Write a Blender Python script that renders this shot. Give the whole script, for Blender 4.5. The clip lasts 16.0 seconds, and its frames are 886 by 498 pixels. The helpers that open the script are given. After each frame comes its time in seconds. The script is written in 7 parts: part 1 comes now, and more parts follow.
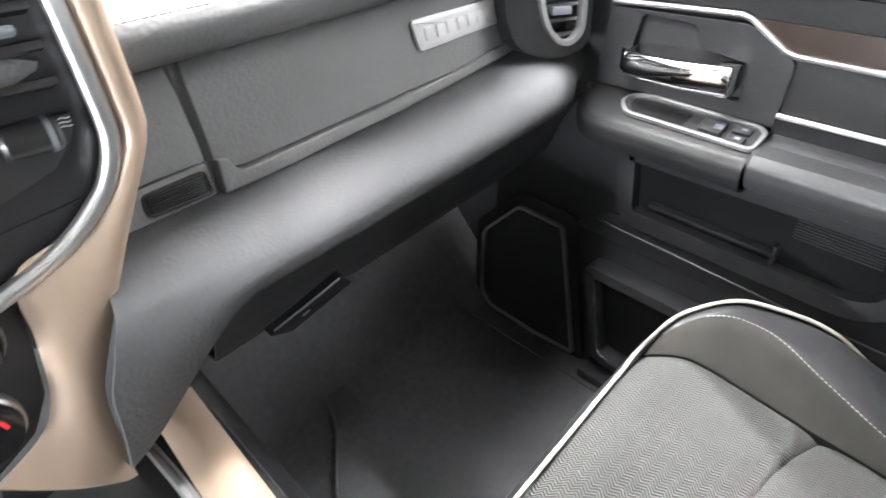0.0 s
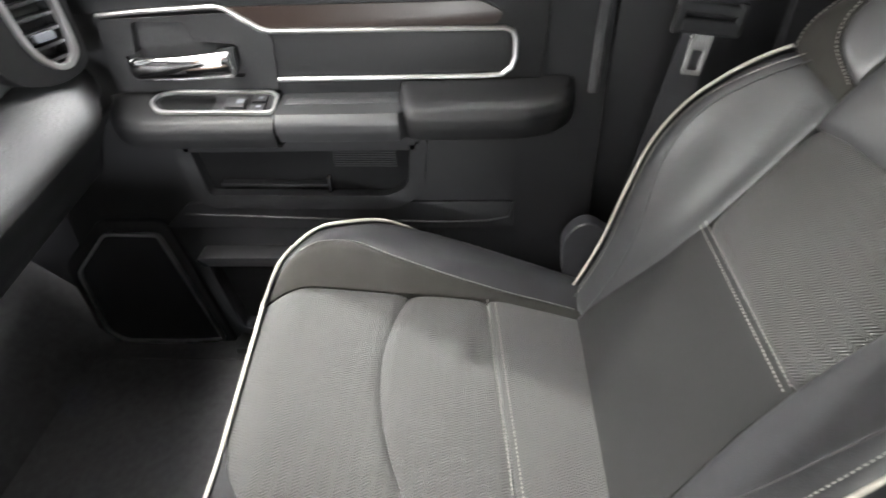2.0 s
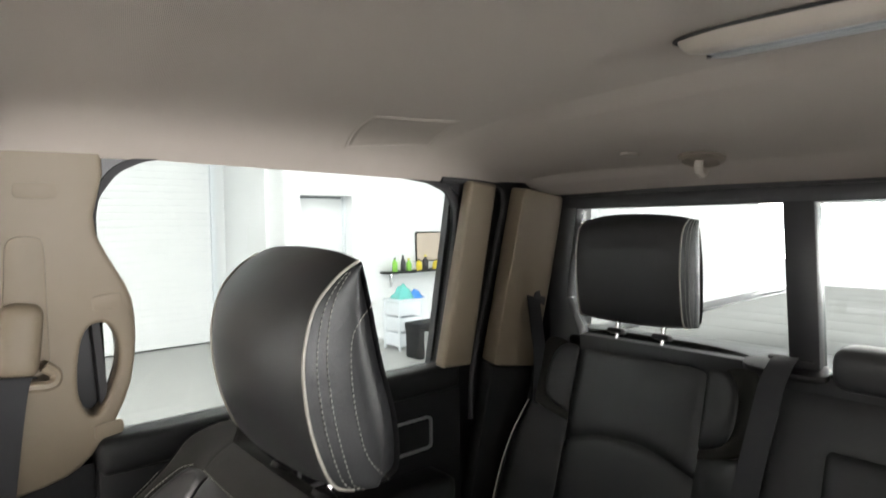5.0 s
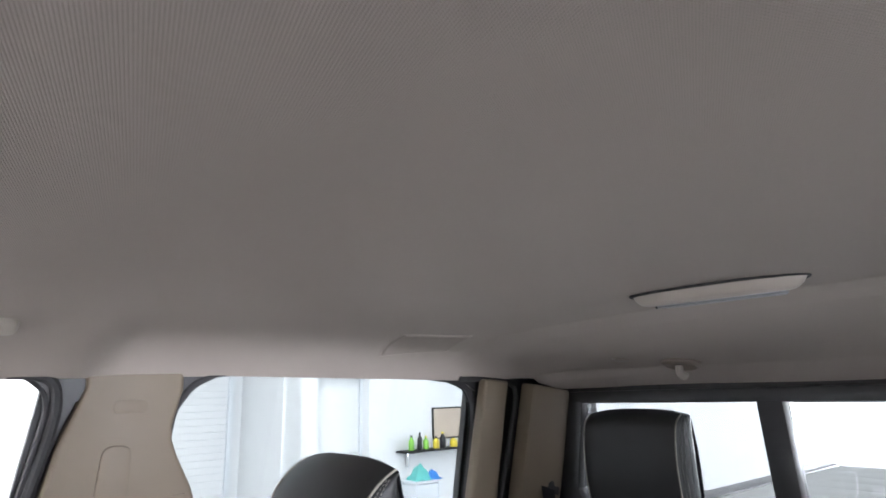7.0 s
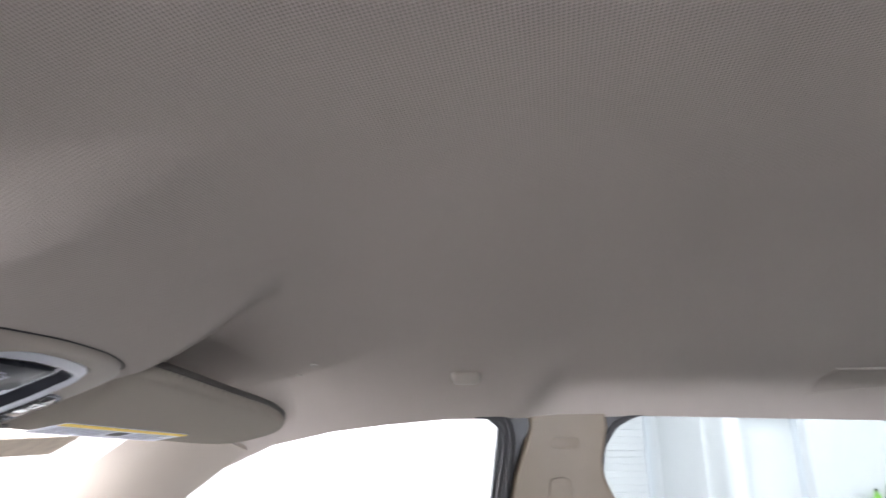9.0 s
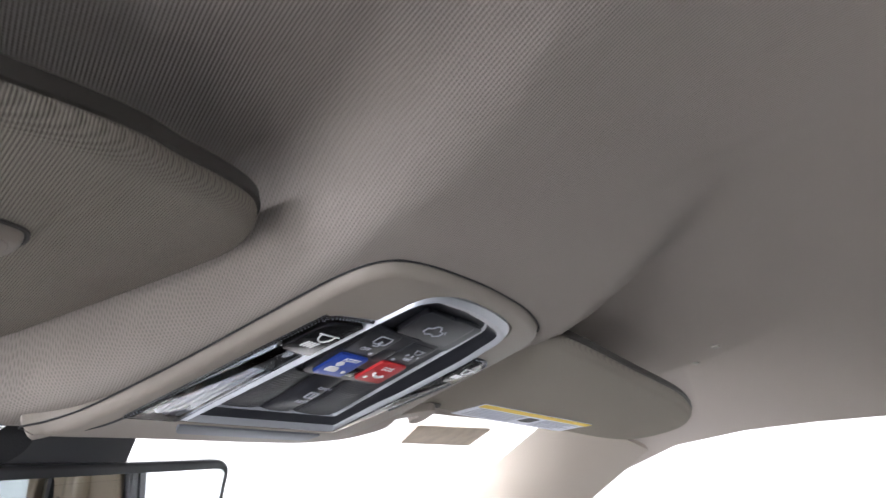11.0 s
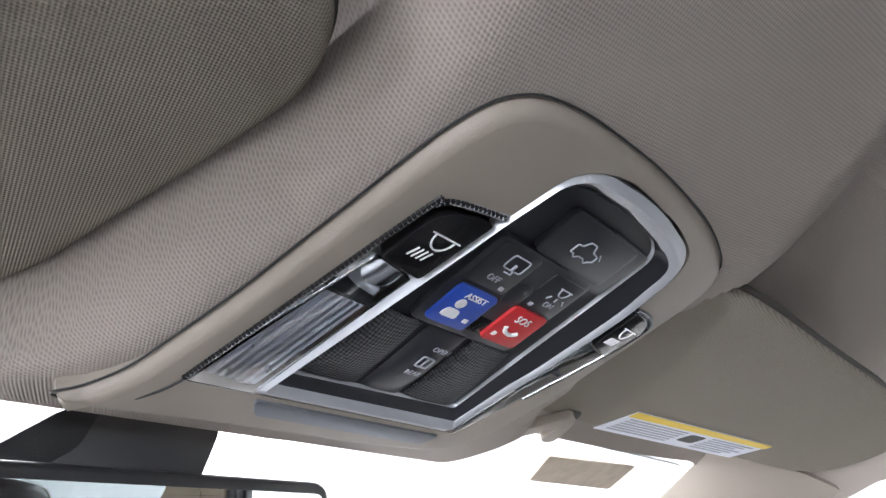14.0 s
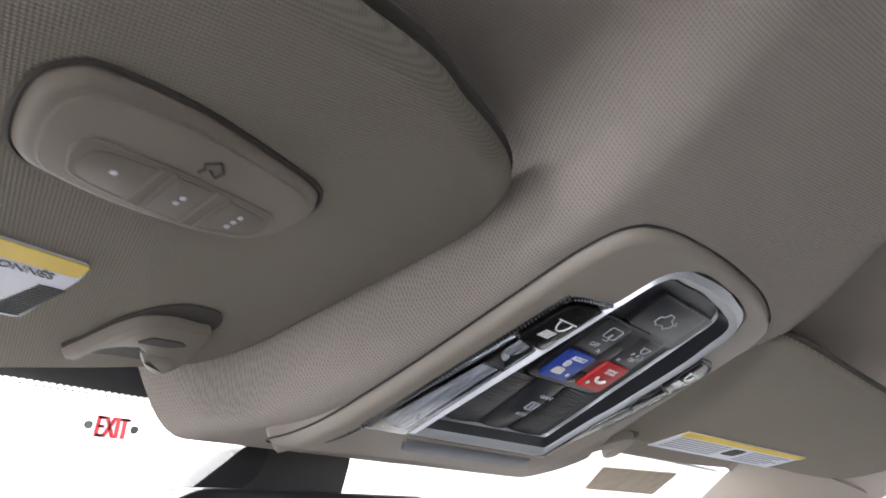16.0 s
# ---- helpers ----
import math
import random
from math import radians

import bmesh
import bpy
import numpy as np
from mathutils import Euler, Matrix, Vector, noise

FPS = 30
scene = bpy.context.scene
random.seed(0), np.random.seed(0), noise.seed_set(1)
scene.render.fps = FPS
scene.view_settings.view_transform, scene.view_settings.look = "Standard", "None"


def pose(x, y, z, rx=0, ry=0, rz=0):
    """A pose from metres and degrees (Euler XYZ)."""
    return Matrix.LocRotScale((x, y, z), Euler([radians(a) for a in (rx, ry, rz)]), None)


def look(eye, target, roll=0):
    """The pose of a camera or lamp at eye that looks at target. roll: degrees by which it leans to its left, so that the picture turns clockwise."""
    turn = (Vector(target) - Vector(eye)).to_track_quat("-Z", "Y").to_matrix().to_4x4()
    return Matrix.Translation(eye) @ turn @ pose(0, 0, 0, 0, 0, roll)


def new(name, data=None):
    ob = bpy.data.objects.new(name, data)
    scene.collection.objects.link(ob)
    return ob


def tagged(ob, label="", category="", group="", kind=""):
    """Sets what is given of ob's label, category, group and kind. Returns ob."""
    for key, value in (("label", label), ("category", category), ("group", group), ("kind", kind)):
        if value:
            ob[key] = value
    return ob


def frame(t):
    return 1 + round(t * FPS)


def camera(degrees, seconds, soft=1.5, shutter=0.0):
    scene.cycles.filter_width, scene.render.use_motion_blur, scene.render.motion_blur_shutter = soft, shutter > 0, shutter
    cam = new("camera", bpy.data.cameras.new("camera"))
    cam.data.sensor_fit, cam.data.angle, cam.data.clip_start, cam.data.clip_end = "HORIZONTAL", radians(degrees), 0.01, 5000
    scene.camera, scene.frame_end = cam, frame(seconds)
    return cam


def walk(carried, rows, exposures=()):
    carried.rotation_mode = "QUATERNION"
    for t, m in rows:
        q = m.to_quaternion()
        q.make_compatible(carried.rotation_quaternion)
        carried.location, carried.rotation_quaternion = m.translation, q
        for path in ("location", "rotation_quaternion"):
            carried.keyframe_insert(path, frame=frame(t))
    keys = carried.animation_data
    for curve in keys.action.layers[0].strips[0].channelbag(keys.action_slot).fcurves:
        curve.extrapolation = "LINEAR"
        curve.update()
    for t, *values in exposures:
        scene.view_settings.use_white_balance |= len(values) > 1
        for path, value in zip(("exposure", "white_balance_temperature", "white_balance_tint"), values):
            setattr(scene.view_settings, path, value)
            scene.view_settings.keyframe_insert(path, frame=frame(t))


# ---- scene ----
cam = camera(73.7, 16.0, 1.5, 0.35)
PATH = [
    (0, (-0.055, 0.461, 0.958), (1.059, 1.663, -0.189), -2.0),
    (0.5, (-0.062, 0.475, 0.967), (1.247, 1.447, -0.191), -2.5),
    (1, (-0.109, 0.45, 0.966), (1.361, 1.141, -0.201), -3.1),
    (1.5, (-0.131, 0.416, 0.969), (1.417, 0.828, -0.228), -3.2),
    (2, (-0.144, 0.366, 1.009), (1.426, 0.489, -0.225), -2.8),
    (2.5, (-0.138, 0.308, 1.058), (1.419, 0.175, -0.19), -2.8),
    (3, (-0.156, 0.269, 1.098), (1.39, -0.153, -0.098), -1.8),
    (3.5, (-0.166, 0.248, 1.129), (1.42, -0.489, 0.16), -1.1),
    (4, (-0.19, 0.195, 1.151), (1.383, -0.815, 0.438), -0.6),
    (4.5, (-0.264, 0.116, 1.181), (1.301, -1.07, 0.804), -0.8),
    (5, (-0.293, 0.085, 1.199), (1.223, -1.217, 1.109), -0.8),
    (5.2, (-0.306, 0.083, 1.205), (1.195, -1.238, 1.199), -0.7),
    (7.3, (-0.469, 0.246, 1.262), (1.059, -0.927, 1.804), -2.6),
    (7.5, (-0.473, 0.250, 1.260), (1.113, -0.838, 1.812), -2.5),
    (8, (-0.491, 0.262, 1.259), (1.212, -0.611, 1.839), -2.3),
    (8.5, (-0.514, 0.288, 1.264), (1.317, -0.249, 1.865), -1.2),
    (9, (-0.525, 0.266, 1.261), (1.377, 0.203, 1.875), -0.3),
    (9.5, (-0.527, 0.280, 1.262), (1.361, 0.577, 1.854), 0.9),
    (9.8, (-0.523, 0.279, 1.260), (1.327, 0.757, 1.840), 1.1),
    (10, (-0.519, 0.278, 1.259), (1.301, 0.882, 1.829), 1.3),
    (10.2, (-0.508, 0.284, 1.252), (1.277, 1.020, 1.815), 1.8),
    (12.5, (-0.357, 0.438, 1.178), (1.074, 1.558, 2.013), 0.6),
    (13, (-0.354, 0.433, 1.173), (1.030, 1.582, 2.049), 0.4),
    (13.5, (-0.352, 0.437, 1.174), (1.004, 1.606, 2.066), 0.4),
    (14, (-0.348, 0.443, 1.170), (0.999, 1.618, 2.068), 0.0),
    (14.5, (-0.346, 0.441, 1.169), (0.980, 1.639, 2.067), 0.2),
    (15, (-0.353, 0.440, 1.162), (0.961, 1.646, 2.068), -0.1),
    (15.5, (-0.411, 0.431, 1.163), (0.900, 1.648, 2.057), 0.0),
    (16, (-0.461, 0.425, 1.177), (0.856, 1.641, 2.064), -0.1),
]
walk(cam, [(t, look(eye, target, roll)) for t, eye, target, roll in PATH], [(0.0, 1.35, 6400, 10), (1.0, 1.2, 6400, 10), (1.5, 1.12, 6400, 10), (2.0, 1.08, 6600, 10), (3.0, 1.05, 6800, 10), (4.0, 1.2, 6900, 11), (5.0, 0.5, 6900, 12), (7.3, 0.3, 6200, 17), (10.2, 0.25, 6250, 16), (12.5, -0.02, 6200, 13), (13.0, 0.22, 6200, 13), (15.0, 0.3, 6250, 14), (16.0, 0.0, 6350, 14)])

# ---- world and large lights ----
world = bpy.data.worlds.new("world")
scene.world = world
world.use_nodes = True
world.node_tree.nodes["Background"].inputs[0].default_value = (0.9, 0.95, 1.0, 1)
world.node_tree.nodes["Background"].inputs[1].default_value = 0.3


def panel_lamp(x, y, z, sx, sy, watts):
    data = bpy.data.lights.new("added_light", "AREA")
    data.shape, data.size, data.size_y, data.energy = "RECTANGLE", sx, sy, watts
    data.color = (1.0, 0.985, 0.96)
    ob = new("added_light", data)
    ob.location = (x, y, z)
    return ob


GROUND, CEIL = -0.62, 3.9
# overhead lamps out of view, placed and powered to light the cab
for lx, watts in ((-4.6, (120, 160, 200)), (0.0, (260, 520, 420)), (4.8, (260, 120, 380))):
    for ly, power in zip((-7.0 if lx < 1 else -3.0, 2.3, 7.4), watts):
        panel_lamp(lx, ly, CEIL - 0.08, 1.6, 3.2, power)
# slim tube lamps along both sides of the truck, the driver's added as fill
panel_lamp(2.6, 0.75, CEIL - 0.06, 0.10, 1.5, 420)
panel_lamp(-2.6, 0.4, CEIL - 0.06, 0.10, 2.6, 450)

# added fill from the driver's side, in a low wall opening cut for it
driver_fill = panel_lamp(-8.4, -1.0, 0.65, 0.7, 1.3, 420)
driver_fill.rotation_euler = (0, radians(-90), 0)
driver_fill.data.color = (0.95, 0.98, 1.0)
# and a second added fill, in a wide low opening behind the truck
rear_fill = panel_lamp(0.0, -11.0, 1.0, 8.0, 1.0, 700)
rear_fill.rotation_euler = (radians(90), 0, 0)
rear_fill.data.color = (0.97, 0.99, 1.0)

# ---- materials ----


def material(name, base, rough=0.5, metal=0.0, vary=0.12, vary_scale=14.0, bump=0.0, bump_scale=900.0, spec=0.5, coat=0.0, sheen=0.0):
    """Base colour with two scales of variation, roughness variation and fine relief."""
    m = bpy.data.materials.new(name)
    m.use_nodes = True
    nt = m.node_tree
    p = nt.nodes["Principled BSDF"]
    p.inputs["Metallic"].default_value = metal
    p.inputs["Specular IOR Level"].default_value = spec
    p.inputs["Coat Weight"].default_value = coat
    p.inputs["Sheen Weight"].default_value = sheen
    tc = nt.nodes.new("ShaderNodeTexCoord")
    big = nt.nodes.new("ShaderNodeTexNoise")
    big.inputs["Scale"].default_value = vary_scale
    big.inputs["Detail"].default_value = 5
    nt.links.new(tc.outputs["Object"], big.inputs["Vector"])
    mix = nt.nodes.new("ShaderNodeMixRGB")
    mix.inputs[1].default_value = (*[c * (1 - vary) for c in base], 1)
    mix.inputs[2].default_value = (*[min(1, c * (1 + vary)) for c in base], 1)
    nt.links.new(big.outputs["Fac"], mix.inputs[0])
    nt.links.new(mix.outputs[0], p.inputs["Base Color"])
    rr = nt.nodes.new("ShaderNodeMapRange")
    rr.inputs["To Min"].default_value = max(0.02, rough - 0.08 * (rough > 0.1))
    rr.inputs["To Max"].default_value = min(1.0, rough + 0.08 * (rough > 0.1))
    nt.links.new(big.outputs["Fac"], rr.inputs["Value"])
    nt.links.new(rr.outputs[0], p.inputs["Roughness"])
    if bump:
        fine = nt.nodes.new("ShaderNodeTexVoronoi")
        fine.inputs["Scale"].default_value = bump_scale
        fine.feature = "SMOOTH_F1"
        nt.links.new(tc.outputs["Object"], fine.inputs["Vector"])
        b = nt.nodes.new("ShaderNodeBump")
        b.inputs["Strength"].default_value = bump
        b.inputs["Distance"].default_value = 0.0006
        nt.links.new(fine.outputs["Distance"], b.inputs["Height"])
        nt.links.new(b.outputs[0], p.inputs["Normal"])
    return m


def math_node(nt, op, a, b=None):
    n = nt.nodes.new("ShaderNodeMath")
    n.operation = op
    for k, v in enumerate((a, b)):
        if v is None:
            continue
        if isinstance(v, (int, float)):
            n.inputs[k].default_value = v
        else:
            nt.links.new(v, n.inputs[k])
    return n.outputs[0]


def woven(m, axes, pitch_a, pitch_b, strength, depth, turn=0.0, tint=0.0, zigzag=0.0):
    """Adds a woven relief (rows of small knots) to a material; zigzag makes a herringbone."""
    nt = m.node_tree
    p = nt.nodes["Principled BSDF"]
    tc = nt.nodes.new("ShaderNodeTexCoord")
    sep = nt.nodes.new("ShaderNodeSeparateXYZ")
    nt.links.new(tc.outputs["Object"], sep.inputs[0])
    a, b = sep.outputs[axes[0]], sep.outputs[axes[1]]
    c, s = math.cos(radians(turn)), math.sin(radians(turn))
    ra = math_node(nt, "ADD", math_node(nt, "MULTIPLY", a, c), math_node(nt, "MULTIPLY", b, s))
    rb = math_node(nt, "SUBTRACT", math_node(nt, "MULTIPLY", b, c), math_node(nt, "MULTIPLY", a, s))
    if zigzag:
        tri = math_node(nt, "PINGPONG", rb, pitch_b)
        wave = math_node(nt, "SINE", math_node(nt, "MULTIPLY", math_node(nt, "ADD", ra, math_node(nt, "MULTIPLY", tri, zigzag)), 2 * math.pi / pitch_a))
        dots = math_node(nt, "SINE", math_node(nt, "MULTIPLY", rb, 2 * math.pi / (pitch_b * 0.22)))
        h = math_node(nt, "ADD", wave, math_node(nt, "MULTIPLY", dots, 0.5))
    else:
        wa = math_node(nt, "SINE", math_node(nt, "MULTIPLY", ra, 2 * math.pi / pitch_a))
        wb = math_node(nt, "SINE", math_node(nt, "MULTIPLY", rb, 2 * math.pi / pitch_b))
        h = math_node(nt, "MULTIPLY", wa, wb)
    bump = nt.nodes.new("ShaderNodeBump")
    bump.inputs["Strength"].default_value = strength
    bump.inputs["Distance"].default_value = depth
    nt.links.new(h, bump.inputs["Height"])
    old = p.inputs["Normal"].links
    if old:
        nt.links.new(old[0].from_socket, bump.inputs["Normal"])
    nt.links.new(bump.outputs[0], p.inputs["Normal"])
    if tint:
        src = p.inputs["Base Color"].links[0].from_socket
        mul = nt.nodes.new("ShaderNodeMixRGB")
        mul.blend_type = "MULTIPLY"
        mul.inputs[2].default_value = (1 - tint, 1 - tint, 1 - tint, 1)
        nt.links.new(math_node(nt, "MAXIMUM", math_node(nt, "MULTIPLY", h, -1.0), 0.0), mul.inputs[0])
        nt.links.new(src, mul.inputs[1])
        nt.links.new(mul.outputs[0], p.inputs["Base Color"])
    return m


def wrinkled(m, scale, depth):
    """Adds soft creases, as in stretched leather, under the finer relief."""
    nt = m.node_tree
    p = nt.nodes["Principled BSDF"]
    tc = nt.nodes.new("ShaderNodeTexCoord")
    warp = nt.nodes.new("ShaderNodeTexNoise")
    warp.inputs["Scale"].default_value = scale
    warp.inputs["Detail"].default_value = 3
    warp.inputs["Distortion"].default_value = 1.6
    nt.links.new(tc.outputs["Object"], warp.inputs["Vector"])
    b = nt.nodes.new("ShaderNodeBump")
    b.inputs["Strength"].default_value = 0.6
    b.inputs["Distance"].default_value = depth
    nt.links.new(warp.outputs["Fac"], b.inputs["Height"])
    fine = [n for n in nt.nodes if n.bl_idname == "ShaderNodeBump" and n != b]
    if fine:
        nt.links.new(b.outputs[0], fine[0].inputs["Normal"])
    else:
        nt.links.new(b.outputs[0], p.inputs["Normal"])
    return m


def clear_glass(name, tint=(1, 1, 1), rough=0.0, ior=1.45):
    m = bpy.data.materials.new(name)
    m.use_nodes = True
    p = m.node_tree.nodes["Principled BSDF"]
    p.inputs["Base Color"].default_value = (*tint, 1)
    p.inputs["Roughness"].default_value = rough
    p.inputs["IOR"].default_value = ior
    p.inputs["Transmission Weight"].default_value = 1
    return m


LEATHER = wrinkled(material("black_leather", (0.017, 0.0172, 0.0185), 0.42, vary=0.2, vary_scale=9, bump=0.35, bump_scale=700, spec=0.34), 14.0, 0.0022)
SMOOTH_LEATHER = material("smooth_grey_leather", (0.024, 0.0243, 0.026), 0.42, vary=0.15, vary_scale=9, bump=0.2, bump_scale=900)
SUEDE = material("dark_suede", (0.017, 0.016, 0.0145), 0.95, vary=0.3, vary_scale=30, bump=0.3, bump_scale=2500, spec=0.1, sheen=0.08)
WEAVE_SEAT = woven(material("herringbone_leather_seat", (0.056, 0.056, 0.055), 0.50, vary=0.12, spec=0.4), (0, 1), 0.0042, 0.0075, 1.0, 0.0008, 0, 0.66, 0.8)
WEAVE_BACK = woven(material("herringbone_leather_back", (0.046, 0.046, 0.045), 0.42, vary=0.12), (0, 2), 0.0042, 0.0075, 1.0, 0.0008, 0, 0.55, 0.8)
PIPING = material("pale_piping", (0.28, 0.265, 0.23), 0.5, vary=0.1, vary_scale=60)
THREAD = material("grey_thread", (0.20, 0.195, 0.18), 0.7, vary=0.2, vary_scale=200)
PLASTIC = material("black_grained_plastic", (0.014, 0.014, 0.0155), 0.52, vary=0.15, vary_scale=8, bump=0.3, bump_scale=800, spec=0.24)
# one dash skin in a lit tone and a shaded copy for the knee roll
DASH_SKIN = material("dash_skin_lit", (0.125, 0.126, 0.129), 0.62, spec=0.34, vary=0.16, vary_scale=7, bump=1.0, bump_scale=230)
ROLL_SKIN_SHADED = material("dash_skin_shaded", (0.045, 0.046, 0.049), 0.68, spec=0.3, vary=0.16, vary_scale=7, bump=1.0, bump_scale=230)
SOFT = material("black_soft_trim", (0.011, 0.011, 0.012), 0.5, vary=0.15, vary_scale=8, bump=0.45, bump_scale=420, spec=0.24)
GLOSS = material("gloss_black", (0.012, 0.012, 0.013), 0.14, vary=0.1)
SATIN = material("satin_black", (0.017, 0.017, 0.0195), 0.35, vary=0.1)
RUBBER = material("black_rubber", (0.024, 0.024, 0.026), 0.7, vary=0.2, vary_scale=20)
CARPET = material("black_carpet", (0.05, 0.05, 0.053), 0.95, vary=0.35, vary_scale=60, bump=0.8, bump_scale=500, spec=0.1)
BEIGE = material("beige_pillar_plastic", (0.172, 0.137, 0.096), 0.55, vary=0.06, vary_scale=5, bump=0.15, bump_scale=900)
TAUPE = material("taupe_overhead_plastic", (0.285, 0.247, 0.213), 0.5, vary=0.06, vary_scale=5, bump=0.12, bump_scale=1200)
PALE_TAUPE = material("pale_taupe_plastic", (0.41, 0.365, 0.32), 0.42, vary=0.05, vary_scale=6, bump=0.1, bump_scale=1200)
COPPER = material("bronze_satin_trim", (0.36, 0.27, 0.21), 0.38, 0.25, vary=0.05, vary_scale=4)
CHROME = material("satin_chrome", (0.74, 0.74, 0.75), 0.32, 1.0, vary=0.04)
SILVER = material("brushed_silver", (0.22, 0.232, 0.262), 0.48, 0.8, vary=0.05)
# shade in clip recesses and round visors, plus gaps and the house mark
CLIP_DARK = material("dark_taupe_shade_and_marks", (0.055, 0.048, 0.042), 0.6, vary=0.08)
BRIGHT = material("bright_chrome", (0.85, 0.85, 0.86), 0.07, 1.0, vary=0.02)
WOOD = material("dark_walnut", (0.021, 0.013, 0.0105), 0.34, vary=0.25, vary_scale=25, coat=0.0)
FABRIC = woven(material("headliner_knit", (0.38, 0.337, 0.306), 0.95, vary=0.06, vary_scale=3, spec=0.05), (0, 1), 0.0026, 0.0022, 0.6, 0.0003, 28, 0.27)
VISOR_CLOTH = woven(material("visor_knit", (0.285, 0.253, 0.215), 0.95, vary=0.06, vary_scale=4, spec=0.05), (0, 1), 0.0020, 0.0017, 0.75, 0.0003, 38, 0.42)
LENS = clear_glass("lamp_lens", (0.93, 0.96, 1.0), 0.03)
PANE = clear_glass("window_glass", (0.97, 0.99, 0.98))
BACK_GLASS = clear_glass("tinted_back_glass", (0.60, 0.65, 0.65))
PRIVACY = clear_glass("dark_privacy_glass", (0.38, 0.42, 0.42))
BLUE = material("blue_button", (0.02, 0.07, 0.42), 0.4, vary=0.05)
RED = material("red_button", (0.55, 0.025, 0.03), 0.4, vary=0.05)
WHITE_INK = material("white_ink", (0.78, 0.78, 0.78), 0.5, vary=0.03)
GREY_INK = material("grey_ink", (0.34, 0.35, 0.40), 0.5, vary=0.03)
DARK_INK = material("dark_ink", (0.03, 0.03, 0.03), 0.6, vary=0.03)
PAPER = material("white_label", (0.72, 0.73, 0.80), 0.5, vary=0.04)
YELLOW = material("yellow_label_band", (0.75, 0.52, 0.04), 0.5, vary=0.05)
LOWER_BACK = material("plain_dark_leather", (0.011, 0.011, 0.011), 0.75, vary=0.2, vary_scale=12, bump=0.3, bump_scale=900, spec=0.12)
BELT = woven(material("belt_webbing", (0.013, 0.013, 0.016), 0.75, vary=0.15, vary_scale=30), (2, 1), 0.0022, 0.02, 0.4, 0.0004)
STEEL = material("polished_steel", (0.7, 0.7, 0.7), 0.15, 1.0, vary=0.05)
WALL = material("white_wall_paint", (0.78, 0.79, 0.80), 0.6, vary=0.03, vary_scale=0.6)
FLOOR_GREY = material("grey_epoxy_floor", (0.30, 0.30, 0.295), 0.35, vary=0.12, vary_scale=1.2)
VINYL = material("grey_bed_cover_vinyl", (0.16, 0.165, 0.165), 0.9, vary=0.12, vary_scale=5, bump=0.2, bump_scale=500, spec=0.08)
# near-black for the shade inside the switch tray and door pockets
RECESS_SHADE = material("deep_recess_shade", (0.005, 0.005, 0.0055), 0.8, vary=0.1, spec=0.1)
CLEAR_PLASTIC = material("milky_plastic", (0.70, 0.74, 0.78), 0.3, vary=0.1)

# ---- mesh helpers ----


def part(name, bm, mat, parent=None, label="", angle=38.0):
    """Links a bmesh as one mesh object under a thing or a part."""
    bmesh.ops.recalc_face_normals(bm, faces=bm.faces)
    limit = radians(angle)
    for f in bm.faces:
        f.smooth = True
    for e in bm.edges:
        if len(e.link_faces) == 2 and e.calc_face_angle(0.0) > limit:
            e.smooth = False
    me = bpy.data.meshes.new(name)
    bm.to_mesh(me)
    bm.free()
    me.materials.append(mat)
    ob = new(name, me)
    if parent is not None:
        ob.parent = parent
        if parent.type == "EMPTY":
            ob.matrix_parent_inverse = Matrix.Translation(-root_place(parent))
    if label:
        ob["label"] = label
    if name in ("stitching", "cushion_seam"):
        tagged(ob, kind="stuff")
    return ob


def root_place(ob):
    place = Vector((0, 0, 0))
    while ob is not None:
        if ob.type == "EMPTY":
            place = place + ob.location
        ob = ob.parent
    return place


def thing(name, label, category, base=(0, 0, 0), group="", kind=""):
    ob = new(name)
    ob.location = base
    ob.empty_display_size = 0.05
    return tagged(ob, label, category, group, kind)


def solo(name, bm, mat, label, category, group="", kind=""):
    return tagged(part(name, bm, mat), label, category, group, kind)


def bevelled(bm, width, seg=2, angle=25.0):
    if width > 0:
        bmesh.ops.recalc_face_normals(bm, faces=bm.faces)
        es = [e for e in bm.edges if len(e.link_faces) == 2 and e.calc_face_angle(0.0) > radians(angle)]
        bmesh.ops.bevel(bm, geom=es, offset=width, segments=seg, profile=0.6, affect="EDGES", clamp_overlap=True)
    return bm


def axes(origin, u, v):
    """A frame: columns u, v, u x v, at origin."""
    u, v = Vector(u).normalized(), Vector(v).normalized()
    w = u.cross(v)
    return Matrix(((u.x, v.x, w.x, origin[0]), (u.y, v.y, w.y, origin[1]), (u.z, v.z, w.z, origin[2]), (0, 0, 0, 1)))


def box(cx, cy, cz, sx, sy, sz, bev=0.004, seg=2, turn=None):
    bm = bmesh.new()
    bmesh.ops.create_cube(bm, size=1)
    bmesh.ops.scale(bm, vec=(sx, sy, sz), verts=bm.verts)
    bevelled(bm, min(bev, 0.45 * min(sx, sy, sz)), seg)
    if turn is not None:
        bmesh.ops.rotate(bm, cent=(0, 0, 0), matrix=Euler([radians(a) for a in turn]).to_matrix(), verts=bm.verts)
    bmesh.ops.translate(bm, vec=(cx, cy, cz), verts=bm.verts)
    return bm


